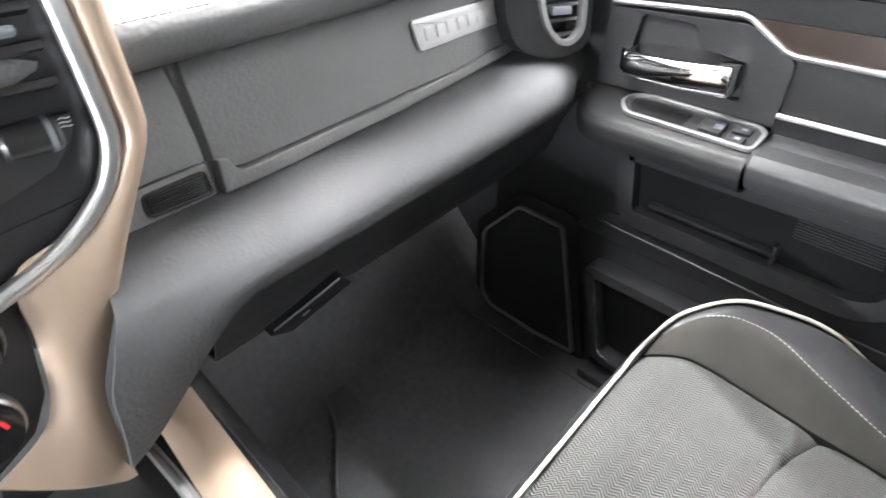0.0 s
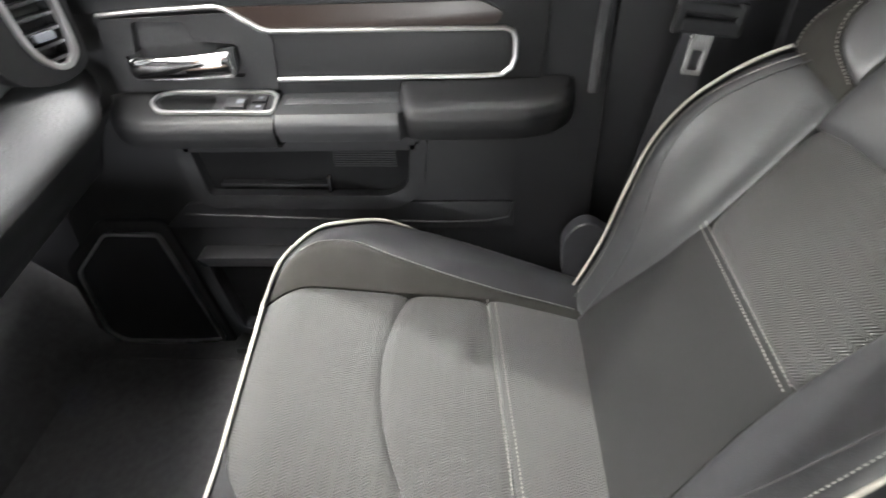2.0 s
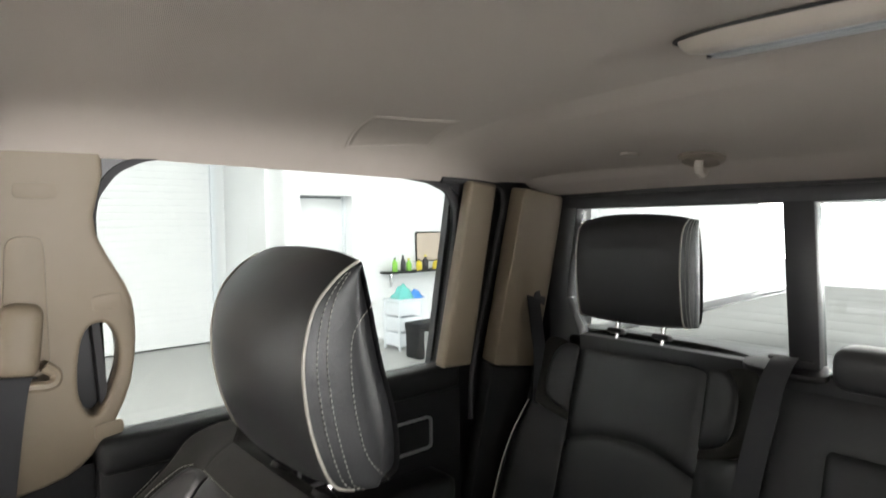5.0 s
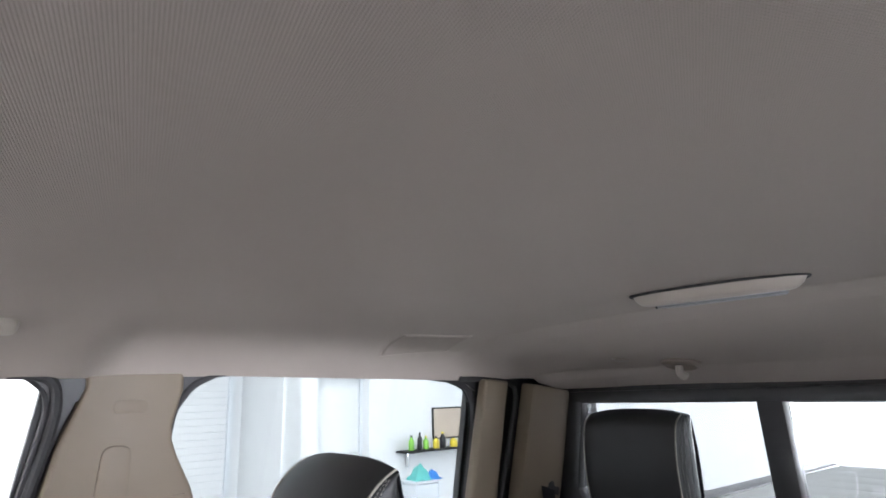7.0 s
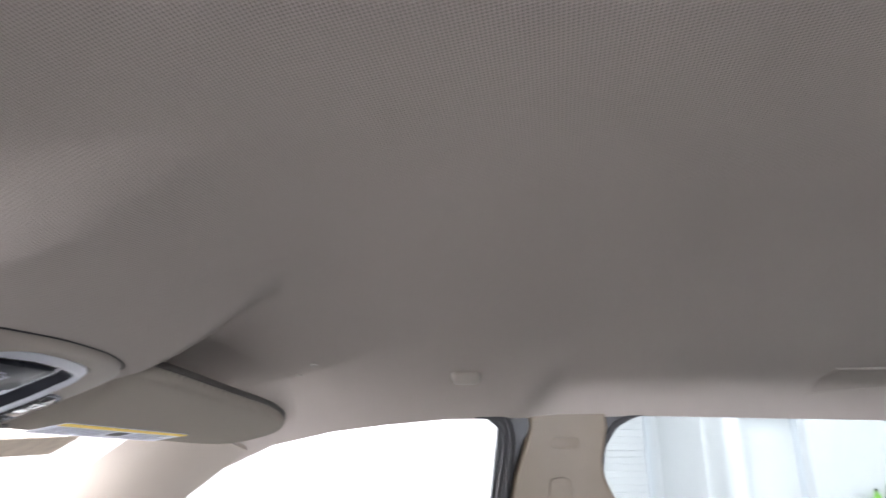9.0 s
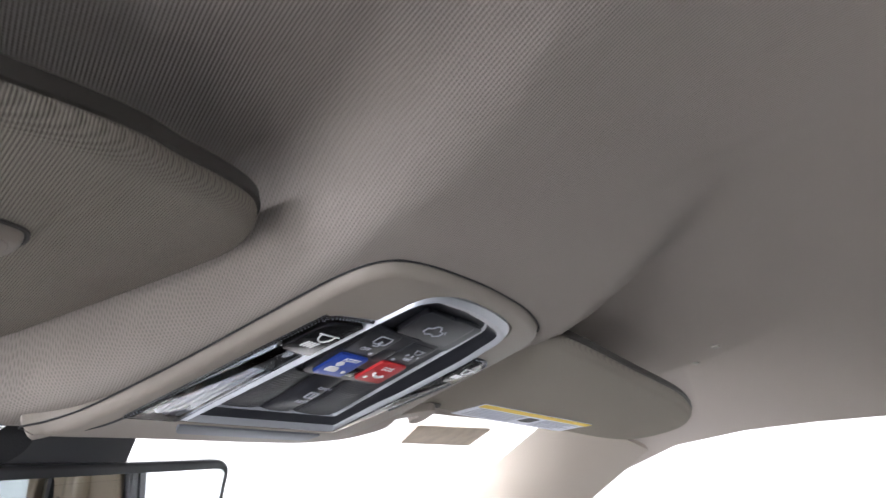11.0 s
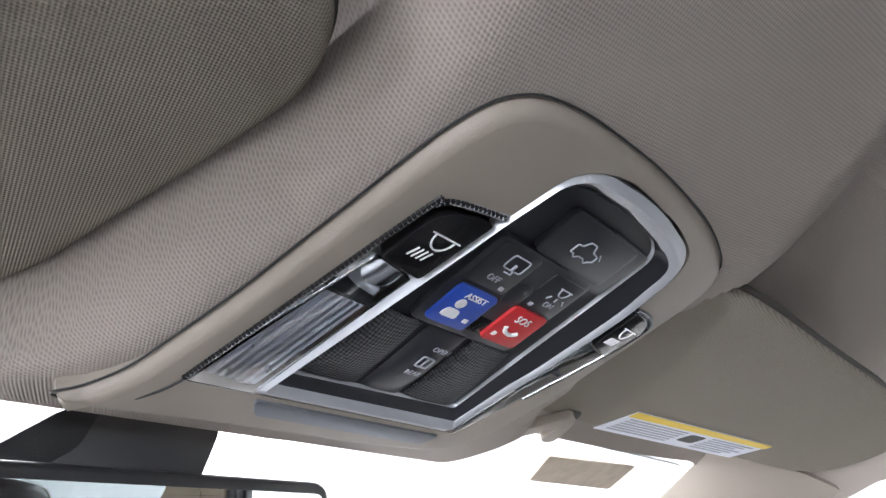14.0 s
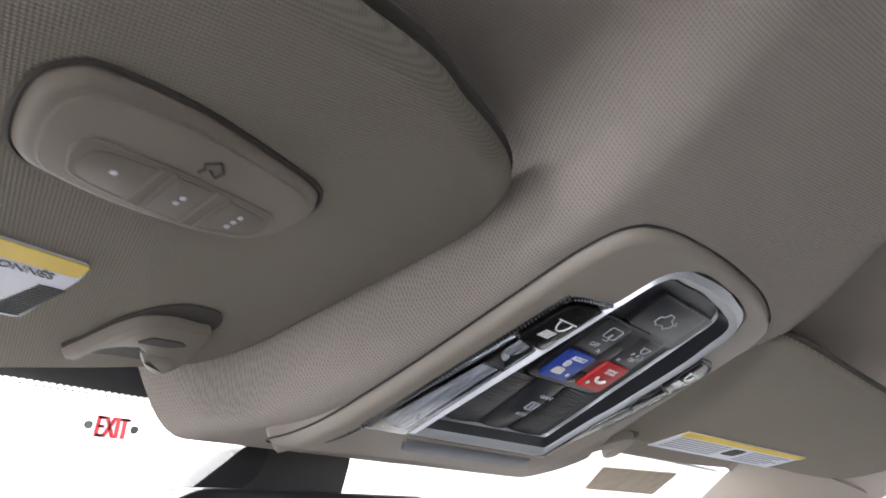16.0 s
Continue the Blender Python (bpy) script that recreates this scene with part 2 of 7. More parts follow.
def prism(poly, w0, w1, m, bev=0.003, seg=2):
    """A polygon of (u, v) drawn out from height w0 to w1 in the frame m."""
    bm = bmesh.new()
    a = [bm.verts.new((u, v, w0)) for u, v in poly]
    b = [bm.verts.new((u, v, w1)) for u, v in poly]
    bm.faces.new(a)
    bm.faces.new(b)
    n = len(poly)
    for i in range(n):
        bm.faces.new((a[i], a[(i + 1) % n], b[(i + 1) % n], b[i]))
    bevelled(bm, bev, seg)
    bmesh.ops.transform(bm, matrix=m, verts=bm.verts)
    return bm


def ring(outer, inner, w0, w1, m, bev=0.002):
    """A frame between two polygons with the same count of corners."""
    bm = bmesh.new()
    n = len(outer)
    rows = [[bm.verts.new((u, v, w)) for u, v in poly] for poly, w in ((outer, w0), (inner, w0), (inner, w1), (outer, w1))]
    for k in range(4):
        for i in range(n):
            bm.faces.new((rows[k][i], rows[k][(i + 1) % n], rows[(k + 1) % 4][(i + 1) % n], rows[(k + 1) % 4][i]))
    bevelled(bm, bev, 2, 50)
    bmesh.ops.transform(bm, matrix=m, verts=bm.verts)
    return bm


def rounded(poly, r, n=5):
    """A polygon with its corners rounded by r (a number, or one for each corner)."""
    out = []
    k = len(poly)
    for i, p in enumerate(poly):
        rad = r[i] if isinstance(r, (list, tuple)) else r
        p, a, b = Vector(p), Vector(poly[i - 1]), Vector(poly[(i + 1) % k])
        da, db = (a - p), (b - p)
        cut = min(rad, 0.49 * da.length, 0.49 * db.length)
        s, e = p + da.normalized() * cut, p + db.normalized() * cut
        for j in range(n + 1):
            t = j / n
            q = s * (1 - t) ** 2 + p * 2 * t * (1 - t) + e * t * t
            out.append((q.x, q.y))
    return out


def inset(poly, d):
    """A polygon shrunk by d (grown where d is negative)."""
    k = len(poly)
    area = sum(poly[i][0] * poly[(i + 1) % k][1] - poly[(i + 1) % k][0] * poly[i][1] for i in range(k))
    sign = 1 if area > 0 else -1
    out = []
    for i in range(k):
        p, a, b = Vector(poly[i]), Vector(poly[i - 1]), Vector(poly[(i + 1) % k])
        e1, e2 = (p - a), (b - p)
        if e1.length < 1e-9:
            e1 = e2
        if e2.length < 1e-9:
            e2 = e1
        n1 = Vector((-e1.y, e1.x)).normalized() * sign
        n2 = Vector((-e2.y, e2.x)).normalized() * sign
        m = (n1 + n2)
        m = m.normalized() / max(0.35, m.normalized().dot(n1)) if m.length > 1e-6 else n1
        q = p + m * d
        out.append((q.x, q.y))
    return out


def tube(pts, r, n=8, closed=False):
    """A round tube along points."""
    bm = bmesh.new()
    pts = [Vector(p) for p in pts]
    k = len(pts)
    rings, up = [], Vector((0.13, 0.31, 0.94))
    for i, p in enumerate(pts):
        a = pts[i - 1] if (i or closed) else pts[i]
        b = pts[(i + 1) % k] if (i < k - 1 or closed) else pts[i]
        d = (b - a).normalized()
        side = d.cross(up)
        side = side.normalized() if side.length > 1e-4 else Vector((1, 0, 0))
        other = d.cross(side)
        up = side.cross(d)
        rad = r[i] if isinstance(r, (list, tuple)) else r
        rings.append([bm.verts.new(p + rad * (side * math.cos(2 * math.pi * j / n) + other * math.sin(2 * math.pi * j / n))) for j in range(n)])
    for i in range(k if closed else k - 1):
        a, b = rings[i], rings[(i + 1) % k]
        for j in range(n):
            bm.faces.new((a[j], a[(j + 1) % n], b[(j + 1) % n], b[j]))
    if not closed:
        bm.faces.new(rings[0])
        bm.faces.new(rings[-1])
    return bm


def smooth_line(pts, n=6, closed=False):
    """Catmull-Rom points through the given ones."""
    pts = [Vector(p) for p in pts]
    k = len(pts)
    out = []
    for i in range(k if closed else k - 1):
        p0 = pts[(i - 1) % k] if (closed or i) else pts[0]
        p1, p2 = pts[i], pts[(i + 1) % k]
        p3 = pts[(i + 2) % k] if (closed or i + 2 < k) else pts[-1]
        for j in range(n):
            t = j / n
            out.append(0.5 * (2 * p1 + (p2 - p0) * t + (2 * p0 - 5 * p1 + 4 * p2 - p3) * t * t + (3 * p1 - p0 - 3 * p2 + p3) * t ** 3))
    if not closed:
        out.append(pts[-1])
    return out


def stitches(lines, pitch=0.0062, length=0.0044, r=0.0009):
    """Rows of thread stitches along lines of points, as one mesh."""
    bm = bmesh.new()
    for pts in lines:
        pts = [Vector(p) for p in pts]
        run, at = 0.0, []
        for a, b in zip(pts, pts[1:]):
            seg = (b - a).length
            if seg < 1e-7:
                continue
            d = (b - a) / seg
            while run < seg:
                at.append((a + d * run, d))
                run += pitch
            run -= seg
        for p, d in at:
            side = d.cross(Vector((0.2, 0.5, 0.84))).normalized()
            up = side.cross(d)
            quad = [[bm.verts.new(p + d * e * length / 2 + side * s * r * f + up * u * r * f) for s, u in ((1, 0), (0, 1), (-1, 0), (0, -1))] for e, f in ((-1, 0.5), (0, 1.2), (1, 0.5))]
            for q0, q1 in zip(quad, quad[1:]):
                for j in range(4):
                    bm.faces.new((q0[j], q0[(j + 1) % 4], q1[(j + 1) % 4], q1[j]))
            bm.faces.new(quad[0])
            bm.faces.new(quad[2])
    return bm


def sheet(fn, nu, nv, thick=0.0, back=None):
    """A grid surface fn(s, t), with s and t from 0 to 1, given thickness along its own normals."""
    bm = bmesh.new()
    pts = [[Vector(fn(i / nu, j / nv)) for j in range(nv + 1)] for i in range(nu + 1)]
    top = [[bm.verts.new(p) for p in row] for row in pts]
    for i in range(nu):
        for j in range(nv):
            bm.faces.new((top[i][j], top[i + 1][j], top[i + 1][j + 1], top[i][j + 1]))
    if thick:
        low = []
        for i in range(nu + 1):
            row = []
            for j in range(nv + 1):
                a = pts[min(i + 1, nu)][j] - pts[max(i - 1, 0)][j]
                b = pts[i][min(j + 1, nv)] - pts[i][max(j - 1, 0)]
                row.append(bm.verts.new(pts[i][j] - a.cross(b).normalized() * thick))
            low.append(row)
        for i in range(nu):
            for j in range(nv):
                bm.faces.new((low[i][j], low[i][j + 1], low[i + 1][j + 1], low[i + 1][j]))
        edge = [(i, 0) for i in range(nu + 1)] + [(nu, j) for j in range(1, nv + 1)] + [(i, nv) for i in range(nu - 1, -1, -1)] + [(0, j) for j in range(nv - 1, 0, -1)]
        for (a, b), (c, d) in zip(edge, edge[1:] + edge[:1]):
            bm.faces.new((top[a][b], top[c][d], low[c][d], low[a][b]))
    return bm


def lathe(profile, m, n=24):
    """A turned body of (radius, height) points about the frame's third axis."""
    bm = bmesh.new()
    rows = [[bm.verts.new((r * math.cos(2 * math.pi * j / n), r * math.sin(2 * math.pi * j / n), h)) for j in range(n)] for r, h in profile]
    for a, b in zip(rows, rows[1:]):
        for j in range(n):
            bm.faces.new((a[j], a[(j + 1) % n], b[(j + 1) % n], b[j]))
    bm.faces.new(rows[0])
    bm.faces.new(rows[-1])
    bmesh.ops.transform(bm, matrix=m, verts=bm.verts)
    return bm


def merged(*parts):
    out = bmesh.new()
    for b in parts:
        me = bpy.data.meshes.new("tmp")
        b.to_mesh(me)
        b.free()
        out.from_mesh(me)
        bpy.data.meshes.remove(me)
    return out


def lettering(text, size, m, depth=0.0004, align="CENTER"):
    """A word as a mesh in the frame m."""
    cu = bpy.data.curves.new("word", "FONT")
    cu.body, cu.size, cu.align_x, cu.align_y, cu.extrude = text, size, align, "CENTER", depth
    cu.resolution_u = 3
    ob = bpy.data.objects.new("word", cu)
    me = bpy.data.meshes.new_from_object(ob)
    bpy.data.objects.remove(ob)
    bpy.data.curves.remove(cu)
    bm = bmesh.new()
    bm.from_mesh(me)
    bpy.data.meshes.remove(me)
    bmesh.ops.transform(bm, matrix=m, verts=bm.verts)
    return bm


def ease(a, b, x):
    t = max(0.0, min(1.0, (x - a) / (b - a)))
    return t * t * (3 - 2 * t)


def table(xs, ys, x):
    return float(np.interp(x, xs, ys))



# ---- the hall around the truck ----


CX = -0.104      # the middle of the cab


def flipped(bm, flip):
    if flip:
        bmesh.ops.scale(bm, vec=(-1, 1, 1), verts=bm.verts)
        bmesh.ops.translate(bm, vec=(2 * CX, 0, 0), verts=bm.verts)
        bmesh.ops.reverse_faces(bm, faces=bm.faces)
    return bm


def setting(name, bm, mat, label, category=""):
    return tagged(part(name, bm, mat), label, category or name.split("_")[0], kind="structure")


setting("ground", box(0, -1, GROUND - 0.1, 24, 26, 0.2, 0), FLOOR_GREY, "grey sealed concrete floor of the hall", "floor")
setting("wall_east", box(9.15, 4.3, 1.6, 0.3, 15.4, 5.0, 0), WALL, "white painted hall wall", "wall")
setting("wall_step", box(8.2, -3.5, 1.6, 1.6, 0.25, 5.0, 0), WALL, "white painted return of the hall wall", "wall")
recess = ((-3.86, -4.72), 1.62)
setting("wall_south_east", merged(box(7.55, -3.6, 1.6, 0.3, 0.52, 5.0, 0), box(7.55, -7.92, 1.6, 0.3, 6.4, 5.0, 0), box(7.55, -4.29, 2.86, 0.3, 0.862, 2.48, 0)), WALL, "white painted hall wall with a door recess", "wall")
setting("wall_south", merged(box(-6.5, -11.2, 1.6, 5.0, 0.3, 5.0, 0), box(6.0, -11.2, 1.6, 4.0, 0.3, 5.0, 0), box(0, -11.2, 2.8, 8.0, 0.3, 2.6, 0), box(0, -11.2, -0.2, 8.0, 0.3, 1.4, 0)), WALL, "white painted hall wall with a wide low window behind the truck", "wall")
setting("wall_north", box(0, 9.3, 1.6, 18.6, 0.3, 5.0, 0), WALL, "white painted hall wall before the truck", "wall")
setting("wall_west", merged(box(-8.5, -6.55, 1.6, 0.3, 9.7, 5.0, 0), box(-8.5, 4.4, 1.6, 0.3, 9.4, 5.0, 0), box(-8.5, -1.0, 2.55, 0.3, 1.4, 3.10, 0), box(-8.5, -1.0, -0.3, 0.3, 1.4, 1.2, 0)), WALL, "white painted hall wall with a low window", "wall")
setting("hall_ceiling", box(0, -1, CEIL + 0.1, 20, 24, 0.2, 0), WALL, "white hall ceiling", "ceiling")

hall_door = thing("hall_door", "white flush door set back in the hall wall", "door", (7.6, -4.29, GROUND))
part("leaf", box(7.66, -4.29, 0.48, 0.045, 0.80, 2.2, 0.004), WALL, hall_door)
part("frame", merged(box(7.62, -3.875, 0.5, 0.06, 0.05, 2.24, 0.003), box(7.62, -4.705, 0.5, 0.06, 0.05, 2.24, 0.003)), CLEAR_PLASTIC, hall_door)
part("handle", tube([(7.62, -4.60, 0.45), (7.57, -4.60, 0.45), (7.57, -4.50, 0.45)], 0.01), STEEL, hall_door, "steel lever handle")

roller = thing("roller_shutter", "white slatted roller shutter in the hall wall", "shutter", (8.98, -1.0, GROUND))
slat = bpy.data.meshes.new("slat")
bm = box(0, 0, 0, 0.02, 4.3, 0.098, 0.008, 1)
bm.to_mesh(slat)
bm.free()
slat.materials.append(WALL)
for i in range(32):
    ob = new("slat", slat)
    ob.parent = roller
    ob.location = (0, 0.0, 0.06 + 0.1 * i)
part("guide_rail", box(8.95, -3.18, 1.0, 0.07, 0.07, 3.3, 0.004), CLEAR_PLASTIC, roller)
part("bottom_seal", box(8.97, -1.0, GROUND + 0.012, 0.03, 4.3, 0.024, 0.004), RUBBER, roller, "black rubber bottom seal")

shelf = thing("wall_shelf", "dark wooden wall shelf on steel brackets", "shelf", (7.3, -5.9, 0.42))
part("board", box(7.26, -5.95, 0.42, 0.28, 1.5, 0.03), PLASTIC, shelf)
for y in (-5.4, -6.5):
    part("bracket", merged(box(7.38, y, 0.30, 0.02, 0.03, 0.24), box(7.28, y, 0.395, 0.22, 0.03, 0.02)), STEEL, shelf, "steel bracket")


def bottle(x, y, z, r, h, mat, cap, label):
    b = thing("spray_bottle", label, "bottle", (x, y, z), "bottles on the shelf")
    m = axes((x, y, z), (1, 0, 0), (0, 1, 0))
    part("body", lathe([(r * 0.9, 0), (r, 0.01), (r, h * 0.62), (r * 0.4, h * 0.8), (r * 0.35, h * 0.86)], m, 14), mat, b)
    part("cap", lathe([(r * 0.45, h * 0.86), (r * 0.5, h * 0.88), (r * 0.4, h)], m, 12), cap, b)
    return b


GREEN = material("green_plastic", (0.25, 0.6, 0.08), 0.35, vary=0.1)
YELL = material("yellow_plastic", (0.75, 0.6, 0.06), 0.4, vary=0.1)
TEAL = material("teal_plastic", (0.1, 0.45, 0.42), 0.4, vary=0.1)
BLUEP = material("blue_plastic", (0.03, 0.2, 0.6), 0.4, vary=0.1)
for n, (y, r, h, a, b, lab) in enumerate([(-5.38, 0.045, 0.22, GREEN, DARK_INK, "green spray bottle on the wall shelf"), (-5.52, 0.04, 0.26, SATIN, DARK_INK, "black bottle on the wall shelf"), (-5.66, 0.045, 0.2, GREEN, YELL, "green bottle with a yellow cap on the shelf"), (-5.84, 0.05, 0.18, YELL, DARK_INK, "yellow bottle with a black cap on the shelf"), (-6.0, 0.05, 0.24, SATIN, YELL, "black bottle with a yellow cap on the shelf"), (-6.2, 0.06, 0.16, YELL, DARK_INK, "squat yellow tub on the wall shelf")]):
    bottle(7.24 - 0.03 * (n % 2), y, 0.435, r, h, a, b, lab)
board = thing("notice_board", "pale framed notice board on the hall wall", "board", (7.37, -6.2, 0.75))
part("board_frame", box(7.385, -6.22, 0.8, 0.02, 0.62, 0.5, 0.004), PLASTIC, board)
part("paper", box(7.372, -6.22, 0.8, 0.006, 0.57, 0.45, 0), material("cork_paper", (0.55, 0.46, 0.38), 0.8, vary=0.3, vary_scale=6), board, "brown-printed sheet")

cart = thing("drawer_cart", "clear plastic drawer tower with cleaning things on top", "drawers", (6.6, -5.05, GROUND))
part("frame", merged(*[box(6.6 + dx, -5.05 + dy, -0.27, 0.03, 0.03, 0.70, 0.004) for dx in (-0.18, 0.18) for dy in (-0.2, 0.2)], box(6.6, -5.05, 0.09, 0.40, 0.44, 0.03)), CLEAR_PLASTIC, cart)
for k in range(3):
    part("drawer", box(6.6, -5.05, -0.47 + 0.22 * k, 0.36, 0.40, 0.19, 0.012), CLEAR_PLASTIC, cart)
bag = thing("cleaning_cloths", "teal and blue cleaning cloths heaped on the drawer tower", "cloths", (6.6, -5.05, 0.105))
part("cloth", sheet(lambda s, t: (6.45 + 0.3 * s, -5.2 + 0.3 * t, 0.11 + 0.2 * math.sin(math.pi * s) * math.sin(math.pi * t) + 0.02 * math.sin(19 * s + 11 * t)), 12, 12, 0.01), TEAL, bag)
part("blue_cloth", sheet(lambda s, t: (6.42 + 0.22 * s, -5.32 + 0.2 * t, 0.11 + 0.12 * math.sin(math.pi * s) * math.sin(math.pi * t) + 0.015 * math.sin(17 * s + 9 * t)), 10, 10, 0.01), BLUEP, bag)
bench = thing("black_step_stool", "low black step stool on the hall floor", "stool", (5.95, -5.0, GROUND))
part("top", box(5.95, -5.0, -0.2, 0.3, 0.62, 0.12, 0.02), PLASTIC, bench)
for y in (-4.76, -5.24):
    part("leg", box(5.95, y, -0.44, 0.28, 0.1, 0.36, 0.01), PLASTIC, bench)

sign = thing("exit_sign", "white exit sign with red letters on the hall wall", "sign", (2.48, 9.13, 2.54))
sm = axes((2.48, 9.12, 2.54), (1, 0, 0), (0, 0, 1))
part("box", box(2.48, 9.13, 2.54, 0.50, 0.05, 0.46, 0.01), CLEAR_PLASTIC, sign)
part("letters", merged(*[lettering("EXIT", 0.20, sm @ Matrix.Translation((d, -0.02, 0.03)) @ Matrix.Diagonal((1, 1.9, 1, 1)), 0.006) for d in (-0.014, 0.0, 0.014)]), RED, sign, "red letters")
for dx in (-0.29, 0.29):
    part("lamp_head", lathe([(0.035, 0), (0.05, 0.03), (0.04, 0.07)], axes((2.48 + dx, 9.14, 2.54), (1, 0, 0), (0, 0, 1)), 14), PLASTIC, sign, "grey emergency lamp head")

# ---- the truck: bed cover behind the cab ----
bed = thing("bed_cover", "grey folding bed cover with cross seams", "bed cover", (0, -2.3, 0.8))
for i in range(11):
    y = -1.34 - 0.19 * i
    part("slat", box(CX, y, 0.845, 1.7, 0.186, 0.014, 0.005), VINYL, bed)
for x in (0.80, -1.01):
    part("side_rail", box(x, -2.3, 0.80, 0.10, 2.15, 0.12, 0.02), SATIN, bed, "black bed rail")

# ---- cab shell ----
FRONT_GLASS = [(0.168, -0.02), (0.125, 0.27), (0.107, 0.38), (0.112, 0.412), (0.14, 0.436), (0.22, 0.434), (0.34, 0.424), (0.45, 0.411), (0.57, 0.385), (0.675, 0.335), (0.75, 0.292), (0.82, 0.243), (1.0, 0.10), (1.13, -0.02)]
REAR_GLASS = [(-0.128, -0.02), (-0.10, 0.29), (-0.110, 0.38), (-0.137, 0.42), (-0.175, 0.440), (-0.21, 0.445), (-0.43, 0.442), (-0.70, 0.432), (-0.778, 0.423), (-0.832, 0.405), (-0.856, 0.37), (-0.862, 0.32), (-0.838, -0.02)]
SIDE = axes((0.80, 0, 0.867), (0, 1, 0), (-0.142, 0, 0.99))


def side_of_cab(flip):
    tag = "driver" if flip else "passenger"
    lower = [box(0.89, -0.67, 0.22, 0.05, 1.66, 1.22, 0.0), box(0.89, 1.52, 0.22, 0.05, 0.76, 1.22, 0.0), box(0.89, 0.65, -0.19, 0.05, 0.98, 0.40, 0.0), box(0.865, -0.5, 0.8, 0.06, 0.8, 0.07, 0.01)]
    if not flip:
        lower += [box(0.89, 0.65, 0.42, 0.05, 0.98, 0.82, 0.0), box(0.865, 0.65, 0.8, 0.06, 0.98, 0.07, 0.01)]
    setting("wall_" + tag, flipped(merged(*lower), flip), SATIN, "black inner side of the cab", "wall")
    rail = [(-1.3, 0.36), (-0.868, 0.40), (-0.84, 0.417), (-0.70, 0.442), (-0.43, 0.452), (-0.21, 0.455), (-0.15, 0.44), (-0.105, 0.40), (0.10, 0.40), (0.108, 0.425), (0.14, 0.446), (0.22, 0.444), (0.34, 0.434), (0.45, 0.421), (0.57, 0.395), (0.675, 0.345), (0.75, 0.302), (0.82, 0.255), (1.0, 0.11), (1.14, -0.02), (1.17, -0.02), (1.02, 0.13), (0.84, 0.275), (0.74, 0.36), (0.66, 0.60), (-1.3, 0.60)]
    setting("roof_rail_" + tag, flipped(prism(rail, 0.012, 0.05, SIDE, 0.0), flip), SATIN, "dark roof rail of the cab", "rail")
    setting("pillar_shell_" + tag, flipped(merged(prism([(0.170, -0.08), (0.104, 0.46), (-0.105, 0.46), (-0.13, -0.08)], 0.03, 0.05, SIDE, 0.0), prism([(-0.83, -0.08), (-0.86, 0.5), (-1.3, 0.5), (-1.3, -0.08)], 0.03, 0.05, SIDE, 0.0)), flip), SATIN, "dark inner pillars of the cab", "pillar")
    for name, poly in (("window_front_" + tag, FRONT_GLASS), ("window_rear_" + tag, REAR_GLASS))[flip:]:
        fine = rounded(poly, 0.012, 3)
        win = thing(name, "clear side window in a black rubber seal", "window", (0, 0, 0), kind="structure")
        g = part("pane", flipped(prism(inset(fine, -0.008), 0.016, 0.020, SIDE, 0.0), flip), PANE if poly is FRONT_GLASS else PRIVACY, win)
        g.visible_shadow = poly is REAR_GLASS and not flip
        part("window_frame", flipped(ring(inset(fine, -0.012), inset(fine, -0.005 if poly is FRONT_GLASS else 0.0), 0.006, 0.03, SIDE, 0.002), flip), RUBBER, win, "black rubber seal")


side_of_cab(False)
side_of_cab(True)
setting("floor", box(CX, 0.1, -0.02, 1.93, 3.2, 0.04, 0.0), CARPET, "black carpeted cab floor", "floor")
setting("firewall", box(CX, 1.62, 0.35, 1.95, 0.05, 0.95, 0.0), CARPET, "black carpeted firewall behind the dash", "wall")
setting("roof_skin", box(CX, -0.17, 1.465, 1.80, 2.16, 0.02, 0.0), SATIN, "steel roof skin", "roof")
setting("wall_rear", merged(box(CX, -1.2, 0.42, 1.95, 0.1, 1.0, 0.0), box(0.76, -1.2, 1.2, 0.22, 0.1, 0.6, 0.0), box(-0.97, -1.2, 1.2, 0.22, 0.1, 0.6, 0.0), box(CX, -1.2, 1.36, 1.54, 0.1, 0.22, 0.0)), SATIN, "black rear wall of the cab", "wall")

rear_win = thing("window_back", "sliding rear window in a black frame", "window", (0, -1.12, 0.9), kind="structure")
RW = axes((0, -1.115, 0), (1, 0, 0), (0, 0, 1))


def back_pane(poly, rad):
    fine = rounded(poly, rad, 4)
    g = part("pane", prism(inset(fine, -0.004), -0.006, -0.002, RW, 0.0), BACK_GLASS, rear_win)
    g.visible_shadow = False
    return fine


panes = [[(0.105, 0.925), (0.565, 0.925), (0.607, 1.01), (0.573, 1.226), (0.122, 1.226)], [(-0.36, 0.925), (0.055, 0.925), (0.070, 1.218), (-0.36, 1.218)], [(-0.81, 0.925), (-0.41, 0.925), (-0.41, 1.226), (-0.78, 1.226)]]
for poly in panes:
    back_pane(poly, 0.008)
